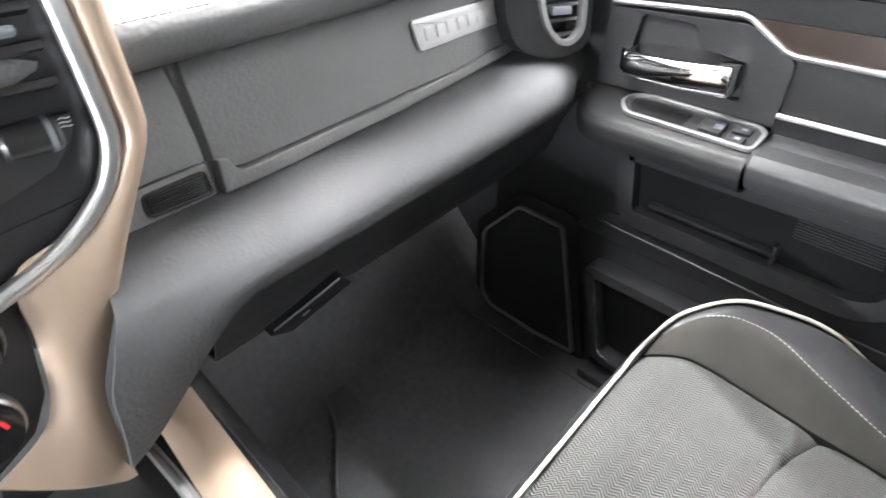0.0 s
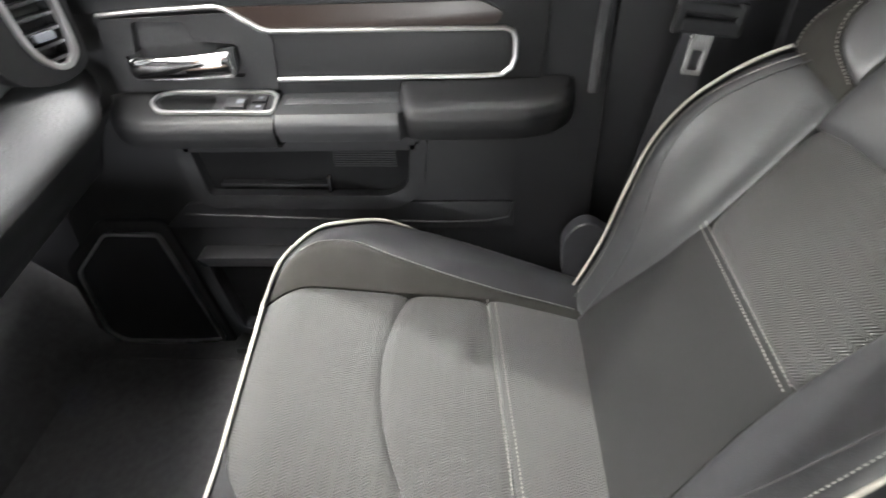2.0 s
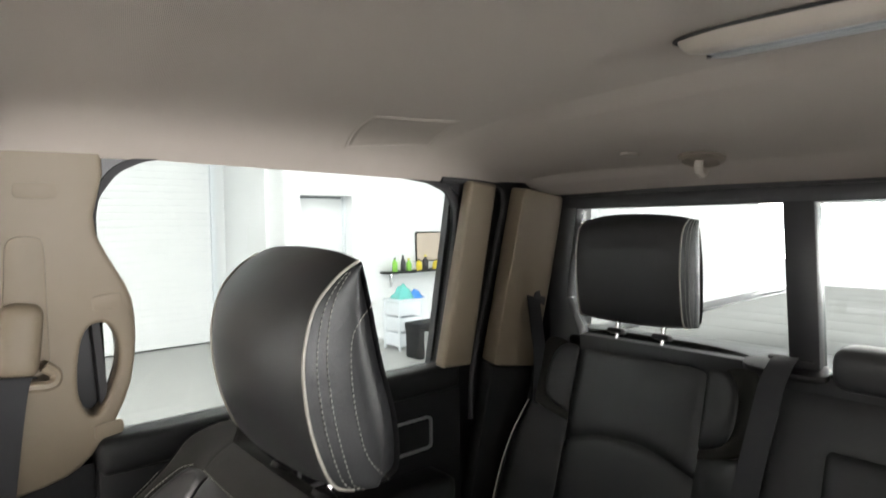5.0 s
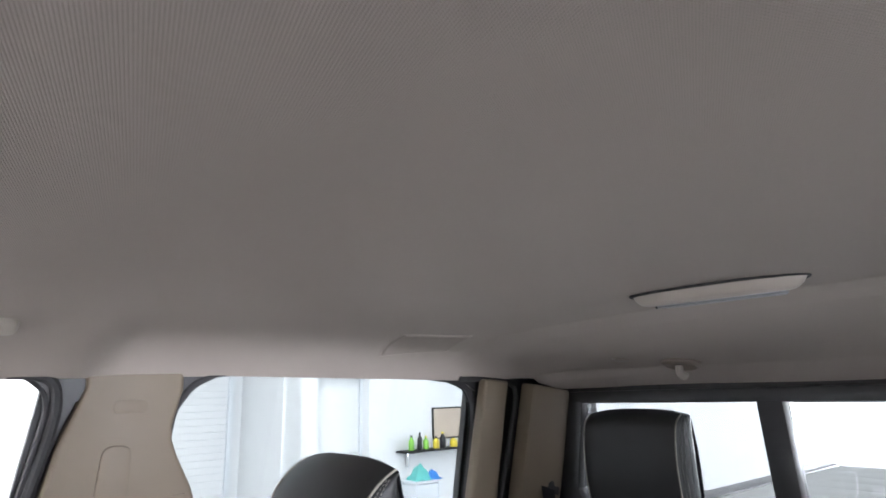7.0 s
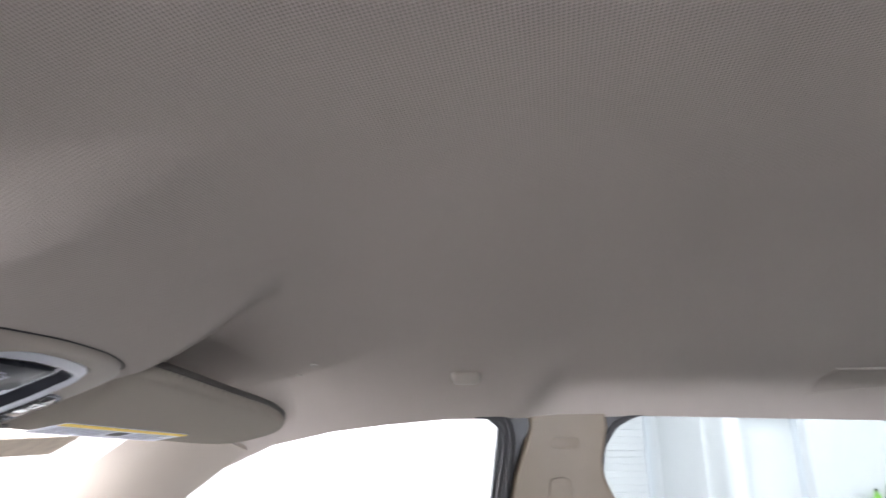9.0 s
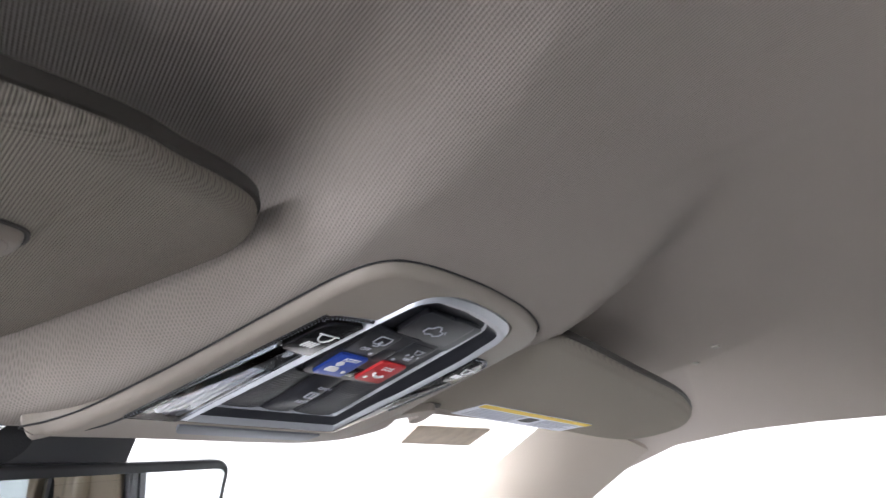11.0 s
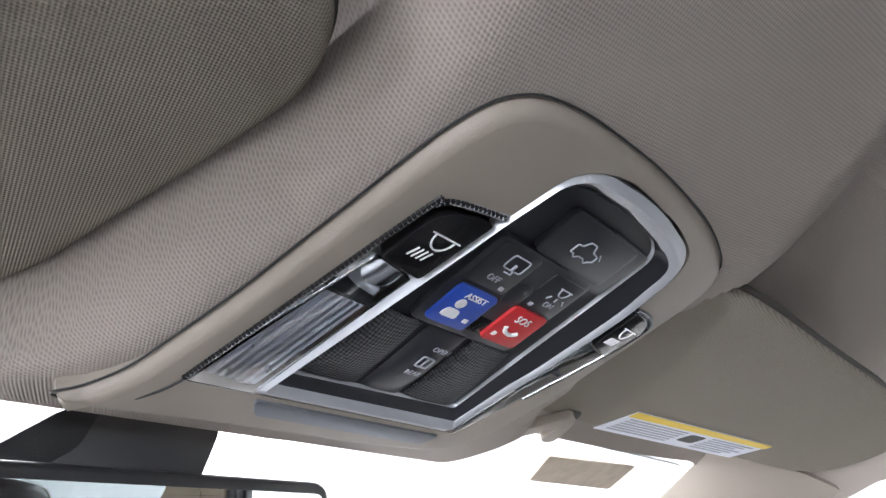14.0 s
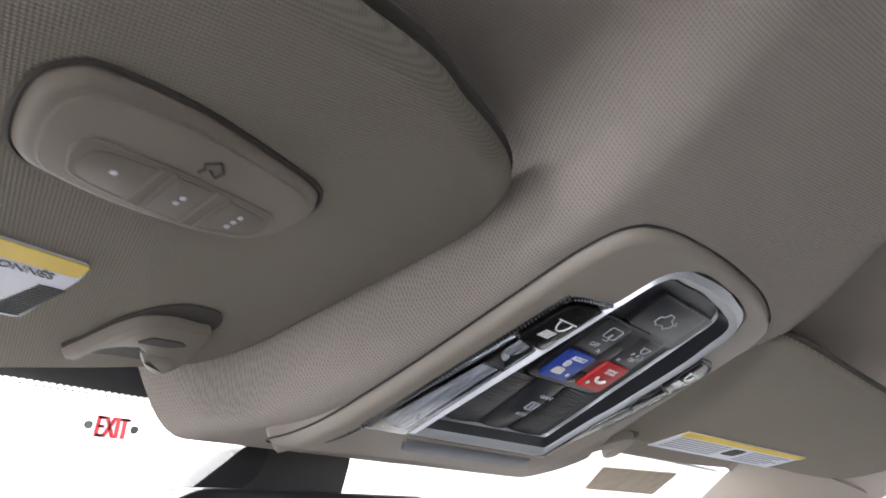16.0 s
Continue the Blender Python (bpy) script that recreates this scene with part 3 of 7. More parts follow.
part("window_frame", merged(
    prism([(-0.88, 1.226), (0.573, 1.226), (0.62, 1.228), (0.612, 1.256), (-0.88, 1.256)], -0.03, 0.012, RW, 0.003),
    prism([(0.573, 1.232), (0.607, 1.01), (0.563, 0.92), (0.563, 0.88), (0.66, 0.88), (0.66, 1.02), (0.612, 1.25)], -0.03, 0.012, RW, 0.003),
    prism([(0.105, 0.90), (0.122, 1.23), (0.070, 1.23), (0.055, 0.90)], -0.03, 0.012, RW, 0.003),
    prism([(-0.36, 0.90), (-0.36, 1.23), (-0.41, 1.23), (-0.41, 0.90)], -0.03, 0.012, RW, 0.003),
    prism([(-0.88, 0.86), (0.60, 0.86), (0.60, 0.926), (-0.88, 0.926)], -0.03, 0.012, RW, 0.003),
    prism([(-0.88, 0.90), (-0.81, 0.92), (-0.78, 1.23), (-0.88, 1.25)], -0.03, 0.012, RW, 0.003)), SATIN, rear_win, "black window frame")

# windshield
wind = thing("window_windshield", "clear sloping windshield with a dotted dark band", "window", (0, 0.8, 1.2), kind="structure")
WS = axes((CX, 0.824, 1.271), (1, 0, 0), (0, -0.866, 0.5))
g = part("pane", prism(rounded([(-0.99, -0.9), (0.99, -0.9), (0.78, 0.02), (-0.78, 0.02)], 0.04, 4), -0.006, -0.001, WS, 0.0), PANE, wind)
g.visible_shadow = False
GREYDOT = material("dotted_band", (0.20, 0.21, 0.23), 0.4, vary=0.1)
dots = bmesh.new()
for i in range(230):
    for j in range(7):
        x = -0.46 + 0.004 * i + 0.002 * (j % 2)
        if abs(x) > 0.455:
            continue
        r = 0.0012 * (1 - j / 9.0)
        c = [dots.verts.new(WS @ Vector((x + r * math.cos(k * math.pi / 3), -0.012 - 0.0036 * j + r * math.sin(k * math.pi / 3), 0.001))) for k in range(6)]
        dots.faces.new(c)
tagged(part("dot_band", dots, GREYDOT, wind), kind="stuff")
part("header_seal", prism([(-0.70, -0.010), (0.28, -0.010), (0.28, 0.02), (-0.70, 0.02)], 0.0, 0.006, WS, 0.001), RUBBER, wind, "black seal at the header")
solo("toll_tag", prism(rounded([(0.378, -0.003), (0.392, -0.048), (0.588, -0.044), (0.585, 0.009)], 0.004, 3), 0.0065, 0.0085, WS, 0.0005), material("tan_tag", (0.50, 0.42, 0.33), 0.7, vary=0.35, vary_scale=45), "tan paper tag stuck to the windshield", "tag")

# ---- headliner ----
PV = axes((0.196, 0.614, 1.294), (0.995, 0, -0.0995), (0.0204, -0.9787, 0.2045))
DV = axes((-0.404, 0.614, 1.2837), (0.981, 0, 0.1942), (-0.0394, -0.9792, 0.1988))
PV_EDGE = [(-0.152, 0.02), (-0.142, 0.066), (-0.120, 0.078), (-0.06, 0.089), (0.06, 0.104), (0.20, 0.122), (0.29, 0.122), (0.345, 0.112), (0.388, 0.088), (0.408, 0.045), (0.395, 0.0), (0.335, -0.030), (0.22, -0.056), (0.10, -0.085), (-0.014, -0.112), (-0.09, -0.122), (-0.135, -0.10)]
DV_EDGE = [(-0.42, -0.152), (-0.2, -0.160), (-0.02, -0.165), (0.06, -0.165), (0.098, -0.156), (0.118, -0.128), (0.129, -0.090), (0.140, -0.050), (0.150, -0.012), (0.156, 0.020), (0.151, 0.043), (0.139, 0.060), (0.118, 0.071), (0.085, 0.081), (0.04, 0.092), (-0.1, 0.100), (-0.35, 0.100), (-0.42, 0.08)]


def outside(poly, u, v):
    """Distance from an outline, negative inside it."""
    best, inside = 9.0, False
    for (ax, ay), (bx, by) in zip(poly, poly[1:] + poly[:1]):
        dx, dy = bx - ax, by - ay
        t = min(1.0, max(0.0, ((u - ax) * dx + (v - ay) * dy) / (dx * dx + dy * dy)))
        best = min(best, math.hypot(u - ax - t * dx, v - ay - t * dy))
        if (ay > v) != (by > v) and u < ax + (v - ay) / dy * dx:
            inside = not inside
    return -best if inside else best


VISORS = [(m, m.inverted(), [(q.x, q.y) for q in smooth_line([(a, b, 0) for a, b in edge], 2, True)]) for m, edge in ((PV, PV_EDGE), (DV, DV_EDGE))]


def visor_recess(x, y, z):
    """Lifts the headliner clear of a folded visor."""
    for m, back, poly in VISORS:
        p = back @ Vector((x, y, z))
        if abs(p.z) > 0.06:
            continue
        f = ease(0.008, -0.003, outside(poly, p.x, p.y))
        if f > 0 and p.z > -0.024:
            z += (p.z + 0.024) * f
    return z

EDGE_Y = (-1.13, -0.85, -0.20, 0.06, 0.22, 0.34, 0.45, 0.57, 0.675, 0.75, 0.85)
EDGE_Z = (1.262, 1.292, 1.306, 1.303, 1.301, 1.291, 1.278, 1.252, 1.203, 1.160, 1.10)
MID_Y = (-1.13, -1.05, -0.85, -0.74, -0.700, -0.668, -0.655, -0.40, 0.0, 0.324, 0.524, 0.624, 0.724, 0.804)
MID_Z = (1.264, 1.304, 1.342, 1.3595, 1.3690, 1.3830, 1.3880, 1.396, 1.399, 1.397, 1.377, 1.354, 1.319, 1.277)
BULGE_Y = (0.30, 0.326, 0.362, 0.40, 0.44, 0.48, 0.51, 0.60, 0.80)
BULGE_X = (0.0, 0.02, 0.05, 0.094, 0.130, 0.156, 0.164, 0.172, 0.180)
FLANK_Y = (0.30, 0.33, 0.37, 0.42, 0.46, 0.50, 0.56, 0.60, 0.64, 0.68, 0.715, 0.745, 0.80)
FLANK_X = (0.165, 0.158, 0.146, 0.126, 0.116, 0.113, 0.113, 0.115, 0.127, 0.134, 0.146, 0.172, 0.20)
HALF = 0.848


def side_drop(d, y):
    """How much of its fall to the window edge the roof has made at a distance d from the cab's middle."""
    rear = 0.30 * (d / HALF) ** 3 + 0.70 * (d / HALF) ** 22
    start = table((0.05, 0.25, 0.33, 0.40, 0.52), (0.41, 0.41, 0.46, 0.60, 0.72), y)
    front = min(1.0, max(0.0, d - start) / (HALF - start)) ** 1.7
    return rear + (front - rear) * ease(-0.015, 0.075, y)


def roof_z(x, y):
    ze = table(EDGE_Y, EDGE_Z, y)
    xl = x - CX
    d = abs(xl)
    back = y + 0.20 * x * x if -1.05 < y < 0 else y
    zc = table(MID_Y, MID_Z, back)
    z = zc - (zc - ze) * side_drop(min(d, HALF), y)
    z += 0.0034 * math.sin(9 * x + 4 * y) * math.sin(7 * y + 1) * ease(0.75, 0.5, abs(x))
    # the console's bulge
    yl = y - 0.024
    low = 1.286 - 0.414 * (yl - 0.60)
    if yl > 0.66:
        low += 1.6 * (yl - 0.66) ** 2
    half = table(BULGE_Y, BULGE_X, yl)
    if xl > 0:
        low += 6.0 * max(0.0, xl - max(0.0, half - 0.022)) ** 2
    else:
        q = max(0.0, -xl - table(FLANK_Y, FLANK_X, yl))
        low += (8.0 * q * q if q < 0.045 else 0.0162 + 0.72 * (q - 0.045)) * (1 + 3.0 * ease(0.42, 0.57, yl))
    v = (0.60 - yl) * 1.08
    low += 0.022 * ease(0.008, 0.019, xl + 0.118 - 0.2 * v) * ease(0.005, 0.016, 0.124 - xl) * ease(0.005, 0.016, 0.109 - v) * ease(0.005, 0.016, v + 0.126) * ease(0.0, 0.014, 0.187 - abs(xl - 0.010) - v)
    soft = 0.010 if xl < 0 else 0.006
    e = z - low
    return z - 0.5 * (e + math.sqrt(e * e + soft * soft)) * ease(0.20, 0.32, yl)


ROWS = list(np.linspace(0.0, 0.20, 26)) + list(np.linspace(0.20, 0.256, 40))[1:] + list(np.linspace(0.256, 0.80, 80))[1:] + list(np.linspace(0.80, 1.0, 110))[1:]


def headliner(s, t):
    a = 2 * s - 1
    u = math.copysign(abs(a) ** 0.9, a)
    front = 0.800 - 0.035 * abs(u) ** 6
    y = -1.125 + (front + 1.125) * ROWS[int(round(t * (len(ROWS) - 1)))]
    x = CX + u * (HALF - 0.25 * max(0, -y - 0.9))
    return (x, y, visor_recess(x, y, roof_z(x, y)) if y > 0.42 else roof_z(x, y))


setting("ceiling", sheet(headliner, 300, len(ROWS) - 1, -0.012), FABRIC, "taupe knit headliner with a console bulge", "headliner")

# ---- pillars and belts ----
BP = axes((0.822, 0, 0.80), (0, 1, 0), (-0.10, 0, 0.995))   # u: y, v: up from 0.80


def up80(pts):
    return [(y, (z - 0.80) / 0.995) for y, z in pts]


bpil = thing("pillar_trim", "beige plastic middle pillar trim with a moulded grab handle", "pillar trim", (0.82, 0.0, 0.2))
face = up80([(0.145, 0.800), (0.09, 0.786), (0.0, 0.794), (-0.06, 0.808), (-0.095, 0.835), (-0.128, 0.885), (-0.152, 0.945), (-0.160, 1.02), (-0.155, 1.085), (-0.135, 1.13), (-0.112, 1.175), (-0.102, 1.22), (-0.112, 1.345), (0.036, 1.348), (0.046, 1.29), (0.064, 1.235), (0.080, 1.185), (0.099, 1.08)])
hole = up80([(-0.084, 1.030), (-0.094, 1.046), (-0.110, 1.050), (-0.124, 1.040), (-0.133, 1.015), (-0.134, 0.985), (-0.128, 0.955), (-0.118, 0.925), (-0.108, 0.905), (-0.098, 0.898), (-0.088, 0.905), (-0.080, 0.925), (-0.076, 0.945), (-0.076, 0.975), (-0.078, 1.0), (-0.081, 1.018)])


def holed(outer, inner, w0, w1, m, bev):
    """A slab with one hole: the outline is split round the hole."""
    bm = bmesh.new()
    rows = []
    for w in (w0, w1):
        o = [bm.verts.new((u, v, w)) for u, v in outer]
        i = [bm.verts.new((u, v, w)) for u, v in inner]
        es = [bm.edges.new((a, b)) for loop in (o, i) for a, b in zip(loop, loop[1:] + loop[:1])]
        bmesh.ops.triangle_fill(bm, use_beauty=True, edges=es)
        rows.append((o, i))
    for k in (0, 1):
        a, b = rows[0][k], rows[1][k]
        n = len(a)
        for j in range(n):
            bm.faces.new((a[j], a[(j + 1) % n], b[(j + 1) % n], b[j]))
    bmesh.ops.recalc_face_normals(bm, faces=bm.faces)
    es = [e for e in bm.edges if len(e.link_faces) == 2 and e.calc_face_angle(0) > radians(60)]
    bmesh.ops.bevel(bm, geom=es, offset=bev, segments=3, profile=0.6, affect="EDGES", clamp_overlap=True)
    bmesh.ops.transform(bm, matrix=m, verts=bm.verts)
    return bm


fine_face = [tuple(p) for p in [(q.x, q.y) for q in smooth_line([(u, v, 0) for u, v in face], 2, True)]]
part("trim", holed(fine_face, [(q.x, q.y) for q in smooth_line([(u, v, 0) for u, v in hole], 2, True)], -0.030, 0.016, BP, 0.012), BEIGE, bpil)
part("slide_recess", prism(rounded(up80([(0.022, 0.985), (-0.040, 0.985), (-0.036, 1.190), (0.010, 1.190)]), 0.018, 4), -0.0345, -0.024, BP, 0.002), BEIGE, bpil, "raised beige slide of the belt guide")
part("airbag_mark", prism(rounded(up80([(0.0, 1.245), (-0.055, 1.245), (-0.055, 1.268), (0.0, 1.268)]), 0.010, 4), -0.0315, -0.028, BP, 0.001), BEIGE, bpil)
for z in (1.08, 0.87):
    part("handle_plug", prism(rounded(up80([(-0.098, z - 0.012), (-0.140, z - 0.006), (-0.138, z + 0.018), (-0.096, z + 0.014)]), 0.008, 3), -0.0318, -0.028, BP, 0.001), BEIGE, bpil)
part("lower_trim", merged(prism([(0.175, -0.78), (0.150, 0.006), (-0.10, 0.02), (-0.13, -0.78)], -0.022, 0.02, BP, 0.012), prism([(0.215, -0.80), (0.185, 0.0), (0.160, 0.0), (0.19, -0.80)], -0.006, 0.03, BP, 0.008)), PLASTIC, bpil, "black lower pillar trim")
part("front_seal", tube(smooth_line([(0.80, 0.178, 0.60), (0.80, 0.168, 0.80), (0.778, 0.122, 1.05), (0.757, 0.092, 1.20), (0.748, 0.087, 1.27), (0.744, 0.105, 1.304), (0.742, 0.16, 1.311)], 6), 0.009, 8), RUBBER, bpil, "black door seal")

slide = thing("belt_guide", "beige belt guide loop on the pillar slide", "belt guide", (0.76, 0.0, 0.98))
part("cover", merged(box(0.760, -0.002, 1.035, 0.052, 0.054, 0.110, 0.024, 6, (6, 0, 0))), BEIGE, slide)
part("loop", tube(smooth_line([(0.745, 0.030, 0.998), (0.742, 0.045, 0.990), (0.738, 0.042, 0.976), (0.737, 0.0, 0.970), (0.737, -0.036, 0.968), (0.742, -0.043, 0.982), (0.745, -0.030, 0.995)], 5), 0.0085, 8), BEIGE, slide)


def strap(pts, width, across, thick=0.0016):
    """A flat webbing strip along points, spread along the vector across."""
    pts, a = [Vector(p) for p in pts], Vector(across).normalized()

    def at(s, t):
        k = t * (len(pts) - 1)
        i = min(int(k), len(pts) - 2)
        return pts[i].lerp(pts[i + 1], k - i) + a * (s - 0.5) * width
    return sheet(at, 3, max(8, len(pts) * 2), thick)


belt = thing("seat_belt", "black seat belt webbing hanging down the middle pillar", "seat belt", (0.74, 0.05, 0.2))
part("webbing", strap(smooth_line([(0.735, 0.004, 0.985), (0.728, 0.018, 0.965), (0.726, 0.045, 0.76), (0.735, 0.075, 0.55), (0.765, 0.11, 0.30)], 6), 0.050, (0, 1, 0.12)), BELT, belt)
part("tongue", merged(box(0.722, 0.046, 0.752, 0.014, 0.092, 0.016, 0.005, 3, (8, 0, 0)), box(0.722, 0.042, 0.727, 0.016, 0.088, 0.022, 0.006, 3, (8, 0, 0)), box(0.722, 0.086, 0.740, 0.014, 0.014, 0.040, 0.005, 2, (8, 0, 0)), box(0.722, 0.003, 0.738, 0.014, 0.014, 0.040, 0.005, 2, (8, 0, 0))), PLASTIC, belt, "black plastic tongue housing")
part("tongue_blade", ring(rounded([(-0.014, -0.03), (0.014, -0.03), (0.016, 0.03), (-0.016, 0.03)], 0.004, 3), rounded([(-0.007, -0.022), (0.007, -0.022), (0.007, 0.006), (-0.007, 0.006)], 0.002, 3), -0.0015, 0.0015, axes((0.720, 0.052, 0.688), (0, 1, 0.12), (0.05, -0.12, 1)), 0.0006), STEEL, belt, "bright steel blade")

CP = axes((0.775, 0, 0.85), (0, 1, 0), (-0.12, 0, 0.993))


def up85(pts):
    return [(y, (z - 0.85) / 0.993) for y, z in pts]


frame_trim = thing("rear_door_pillar_trim", "beige rear door frame trim above a black sill", "pillar trim", (0.77, -0.87, 0.8))
part("strip", prism(up85([(-0.815, 0.852), (-0.868, 1.296), (-0.955, 1.290), (-0.912, 0.846)]), -0.012, 0.02, CP, 0.010, 3), BEIGE, frame_trim)
part("seal", tube(smooth_line([(0.79, -0.93, 0.70), (0.782, -0.935, 0.85), (0.752, -0.985, 1.13), (0.735, -1.000, 1.25), (0.735, -0.96, 1.29), (0.742, -0.80, 1.298)], 6), 0.008, 8), RUBBER, frame_trim, "black door seal")
cpil = thing("rear_pillar_trim", "beige rear corner pillar trim with a belt slot", "pillar trim", (0.74, -1.03, 0.8))
CQ = axes((0.765, -0.965, 0.85), (-0.10, -1, 0), (-0.14, -0.10, 0.985))
part("trim", prism(rounded([(0.0, -0.006), (0.145, -0.03), (0.150, 0.22), (0.145, 0.42), (0.005, 0.44)], 0.012, 3), -0.02, 0.03, CQ, 0.012, 3), BEIGE, cpil)
part("belt_slot", prism(rounded([(0.098, 0.150), (0.140, 0.135), (0.138, 0.158), (0.120, 0.162), (0.112, 0.178), (0.098, 0.172)], 0.004, 3), 0.028, 0.0335, CQ, 0.001), RUBBER, cpil, "black belt slot")
part("lower_trim", prism([(0.0, -0.85), (0.0, -0.010), (0.145, -0.034), (0.145, -0.85)], -0.02, 0.026, CQ, 0.006), PLASTIC, cpil, "black lower corner trim")
rbelt = thing("rear_seat_belt", "black rear belt coming from the pillar slot", "seat belt", (0.70, -1.07, 0.9))
part("webbing", strap([(0.712, -1.083, 1.012), (0.700, -1.070, 1.00), (0.682, -1.058, 0.95), (0.66, -1.05, 0.86), (0.65, -1.03, 0.75)], 0.046, (-0.1, -1, -0.3)), BELT, rbelt)

# rear door panel
rdoor = thing("rear_door", "black rear door panel with a chrome-framed insert", "car door", (0.8, -0.5, 0.1))
part("panel", box(0.815, -0.50, 0.45, 0.05, 0.80, 0.78, 0.015), PLASTIC, rdoor)
part("sill_pad", box(0.805, -0.49, 0.825, 0.075, 0.78, 0.060, 0.018, 3), SOFT, rdoor)
RD = axes((0.79, 0, 0), (0, 1, 0), (0, 0, 1))
part("insert_frame", ring(rounded([(-0.80, 0.66), (-0.45, 0.66), (-0.45, 0.74), (-0.80, 0.74)], 0.016, 4), rounded([(-0.794, 0.666), (-0.456, 0.666), (-0.456, 0.734), (-0.794, 0.734)], 0.012, 4), -0.006, 0.004, RD, 0.001), CHROME, rdoor, "satin chrome insert frame")
part("armrest", box(0.76, -0.50, 0.58, 0.11, 0.62, 0.07, 0.025, 3), SOFT, rdoor)
part("lock_pin", lathe([(0.007, 0), (0.003, 0.006), (0.003, 0.02), (0.0045, 0.024), (0.003, 0.028)], axes((0.80, -0.135, 0.850), (1, 0, 0), (0, 1, 0)), 10), PLASTIC, rdoor)

# A pillar
apil = thing("front_pillar_trim", "taupe front pillar trim beside the windshield", "pillar trim", (0.8, 0.9, 1.0))


def a_pillar(s, t):
    t = 1.18 * t - 0.18
    p = Vector((0.665, 0.845, 1.250)).lerp(Vector((0.835, 1.40, 0.90)), t)
    q = Vector((0.742, 0.700, 1.190)).lerp(Vector((0.806, 1.14, 0.85)), t)
    bulge = 0.022 * math.sin(math.pi * s)
    return p.lerp(q, s) + Vector((-bulge, -bulge * 0.5, 0))


part("trim", sheet(a_pillar, 12, 20, 0.012), TAUPE, apil)
part("joint", tube([(0.664, 0.850, 1.236), (0.695, 0.800, 1.215), (0.728, 0.735, 1.170)], 0.0025, 6), RUBBER, apil, "dark joint line")

# ---- passenger door ----
door = thing("front_door", "black front door panel with walnut and chrome trim", "car door", (0.8, 0.6, 0.0))
DR = axes((0.80, 0, 0), (0, 1, 0), (0, 0, 1))    # w points to +x


def on_door(poly, x0, x1, bev=0.003, seg=2):
    """A door piece with its face at x1 (towards the cabin) and its back at x0."""
    return prism(poly, x1 - 0.80, x0 - 0.80, DR, bev, seg)


part("panel", on_door([(0.155, -0.03), (1.24, -0.03), (1.20, 0.40), (1.05, 0.80), (0.155, 0.80)], 0.86, 0.803, 0.006), PLASTIC, door)
part("sill_pad", sheet(lambda s, t: (0.845 - 0.06 * math.sin(s * 1.45) - 0.012 * s, 0.255 + 0.83 * t, 0.838 - 0.047 * s ** 1.7), 14, 30, 0.02), SOFT, door, "stitched soft sill pad")
part("sill_end", box(0.818, 0.205, 0.808, 0.058, 0.095, 0.062, 0.014, 3), SOFT, door)
part("mid_band", on_door([(0.265, 0.605), (0.702, 0.605), (0.702, 0.745), (1.02, 0.745), (1.02, 0.792), (0.255, 0.792)], 0.85, 0.7935, 0.004), SOFT, door)
part("stitching", stitches([[(0.776, y, 0.8035) for y in np.linspace(0.262, 1.05, 40)], [(0.779, y, 0.7975) for y in np.linspace(0.262, 1.05, 40)]]), THREAD, door)
wood = rounded([(0.766, 0.752), (0.705, 0.718), (0.338, 0.716), (0.327, 0.734), (0.362, 0.752)], [0.004, 0.006, 0.01, 0.01, 0.01], 3)
part("wood_inlay", on_door(wood, 0.80, 0.7895, 0.002), WOOD, door, "dark walnut inlay")
trim_line = [(0.97, 0.744), (0.90, 0.749), (0.776, 0.754), (0.762, 0.750), (0.712, 0.718), (0.698, 0.714), (0.50, 0.7125), (0.326, 0.711), (0.314, 0.706), (0.309, 0.694), (0.309, 0.664), (0.315, 0.648), (0.330, 0.637), (0.36, 0.635), (0.50, 0.635), (0.699, 0.635)]
part("trim_strip", tube([(0.7885, y, z) for y, z in trim_line], 0.0042, 8), CHROME, door, "satin chrome trim strip")
part("insert", on_door(rounded([(0.699, 0.638), (0.697, 0.711), (0.318, 0.709), (0.313, 0.643), (0.335, 0.638)], 0.008, 3), 0.80, 0.791, 0.003), SOFT, door, "padded black insert")
cup = rounded([(0.752, 0.640), (0.752, 0.694), (0.825, 0.702), (0.832, 0.732), (0.918, 0.734), (0.934, 0.650)], 0.010, 4)
part("handle_bezel", holed(rounded([(0.700, 0.615), (0.695, 0.708), (0.762, 0.744), (0.972, 0.738), (0.985, 0.62)], 0.012, 4), cup, -0.012, 0.012, DR, 0.003), SOFT, door, "black handle surround")
part("handle_cup", on_door(inset(cup, -0.004), 0.812, 0.8055, 0.0), RUBBER, door, "dark handle recess")


def door_pull(s, t):
    a = 2 * math.pi * s
    y = 0.932 - 0.172 * t
    out = 0.757 - 0.010 * math.sin(math.pi * min(1, t * 1.05)) + 0.020 * (1 - ease(0.0, 0.10, t))
    h = 0.0175 + 0.004 * t
    zc = 0.6705 + 0.004 * t
    return (out + 0.0095 * math.cos(a), y, zc + h * math.copysign(abs(math.sin(a)) ** 0.7, math.sin(a)))


part("door_handle", merged(sheet(door_pull, 20, 24), box(0.772, 0.7725, 0.6725, 0.036, 0.030, 0.042, 0.006, 3), box(0.782, 0.928, 0.6705, 0.03, 0.012, 0.034, 0.004)), BRIGHT, door, "bright chrome inner handle")

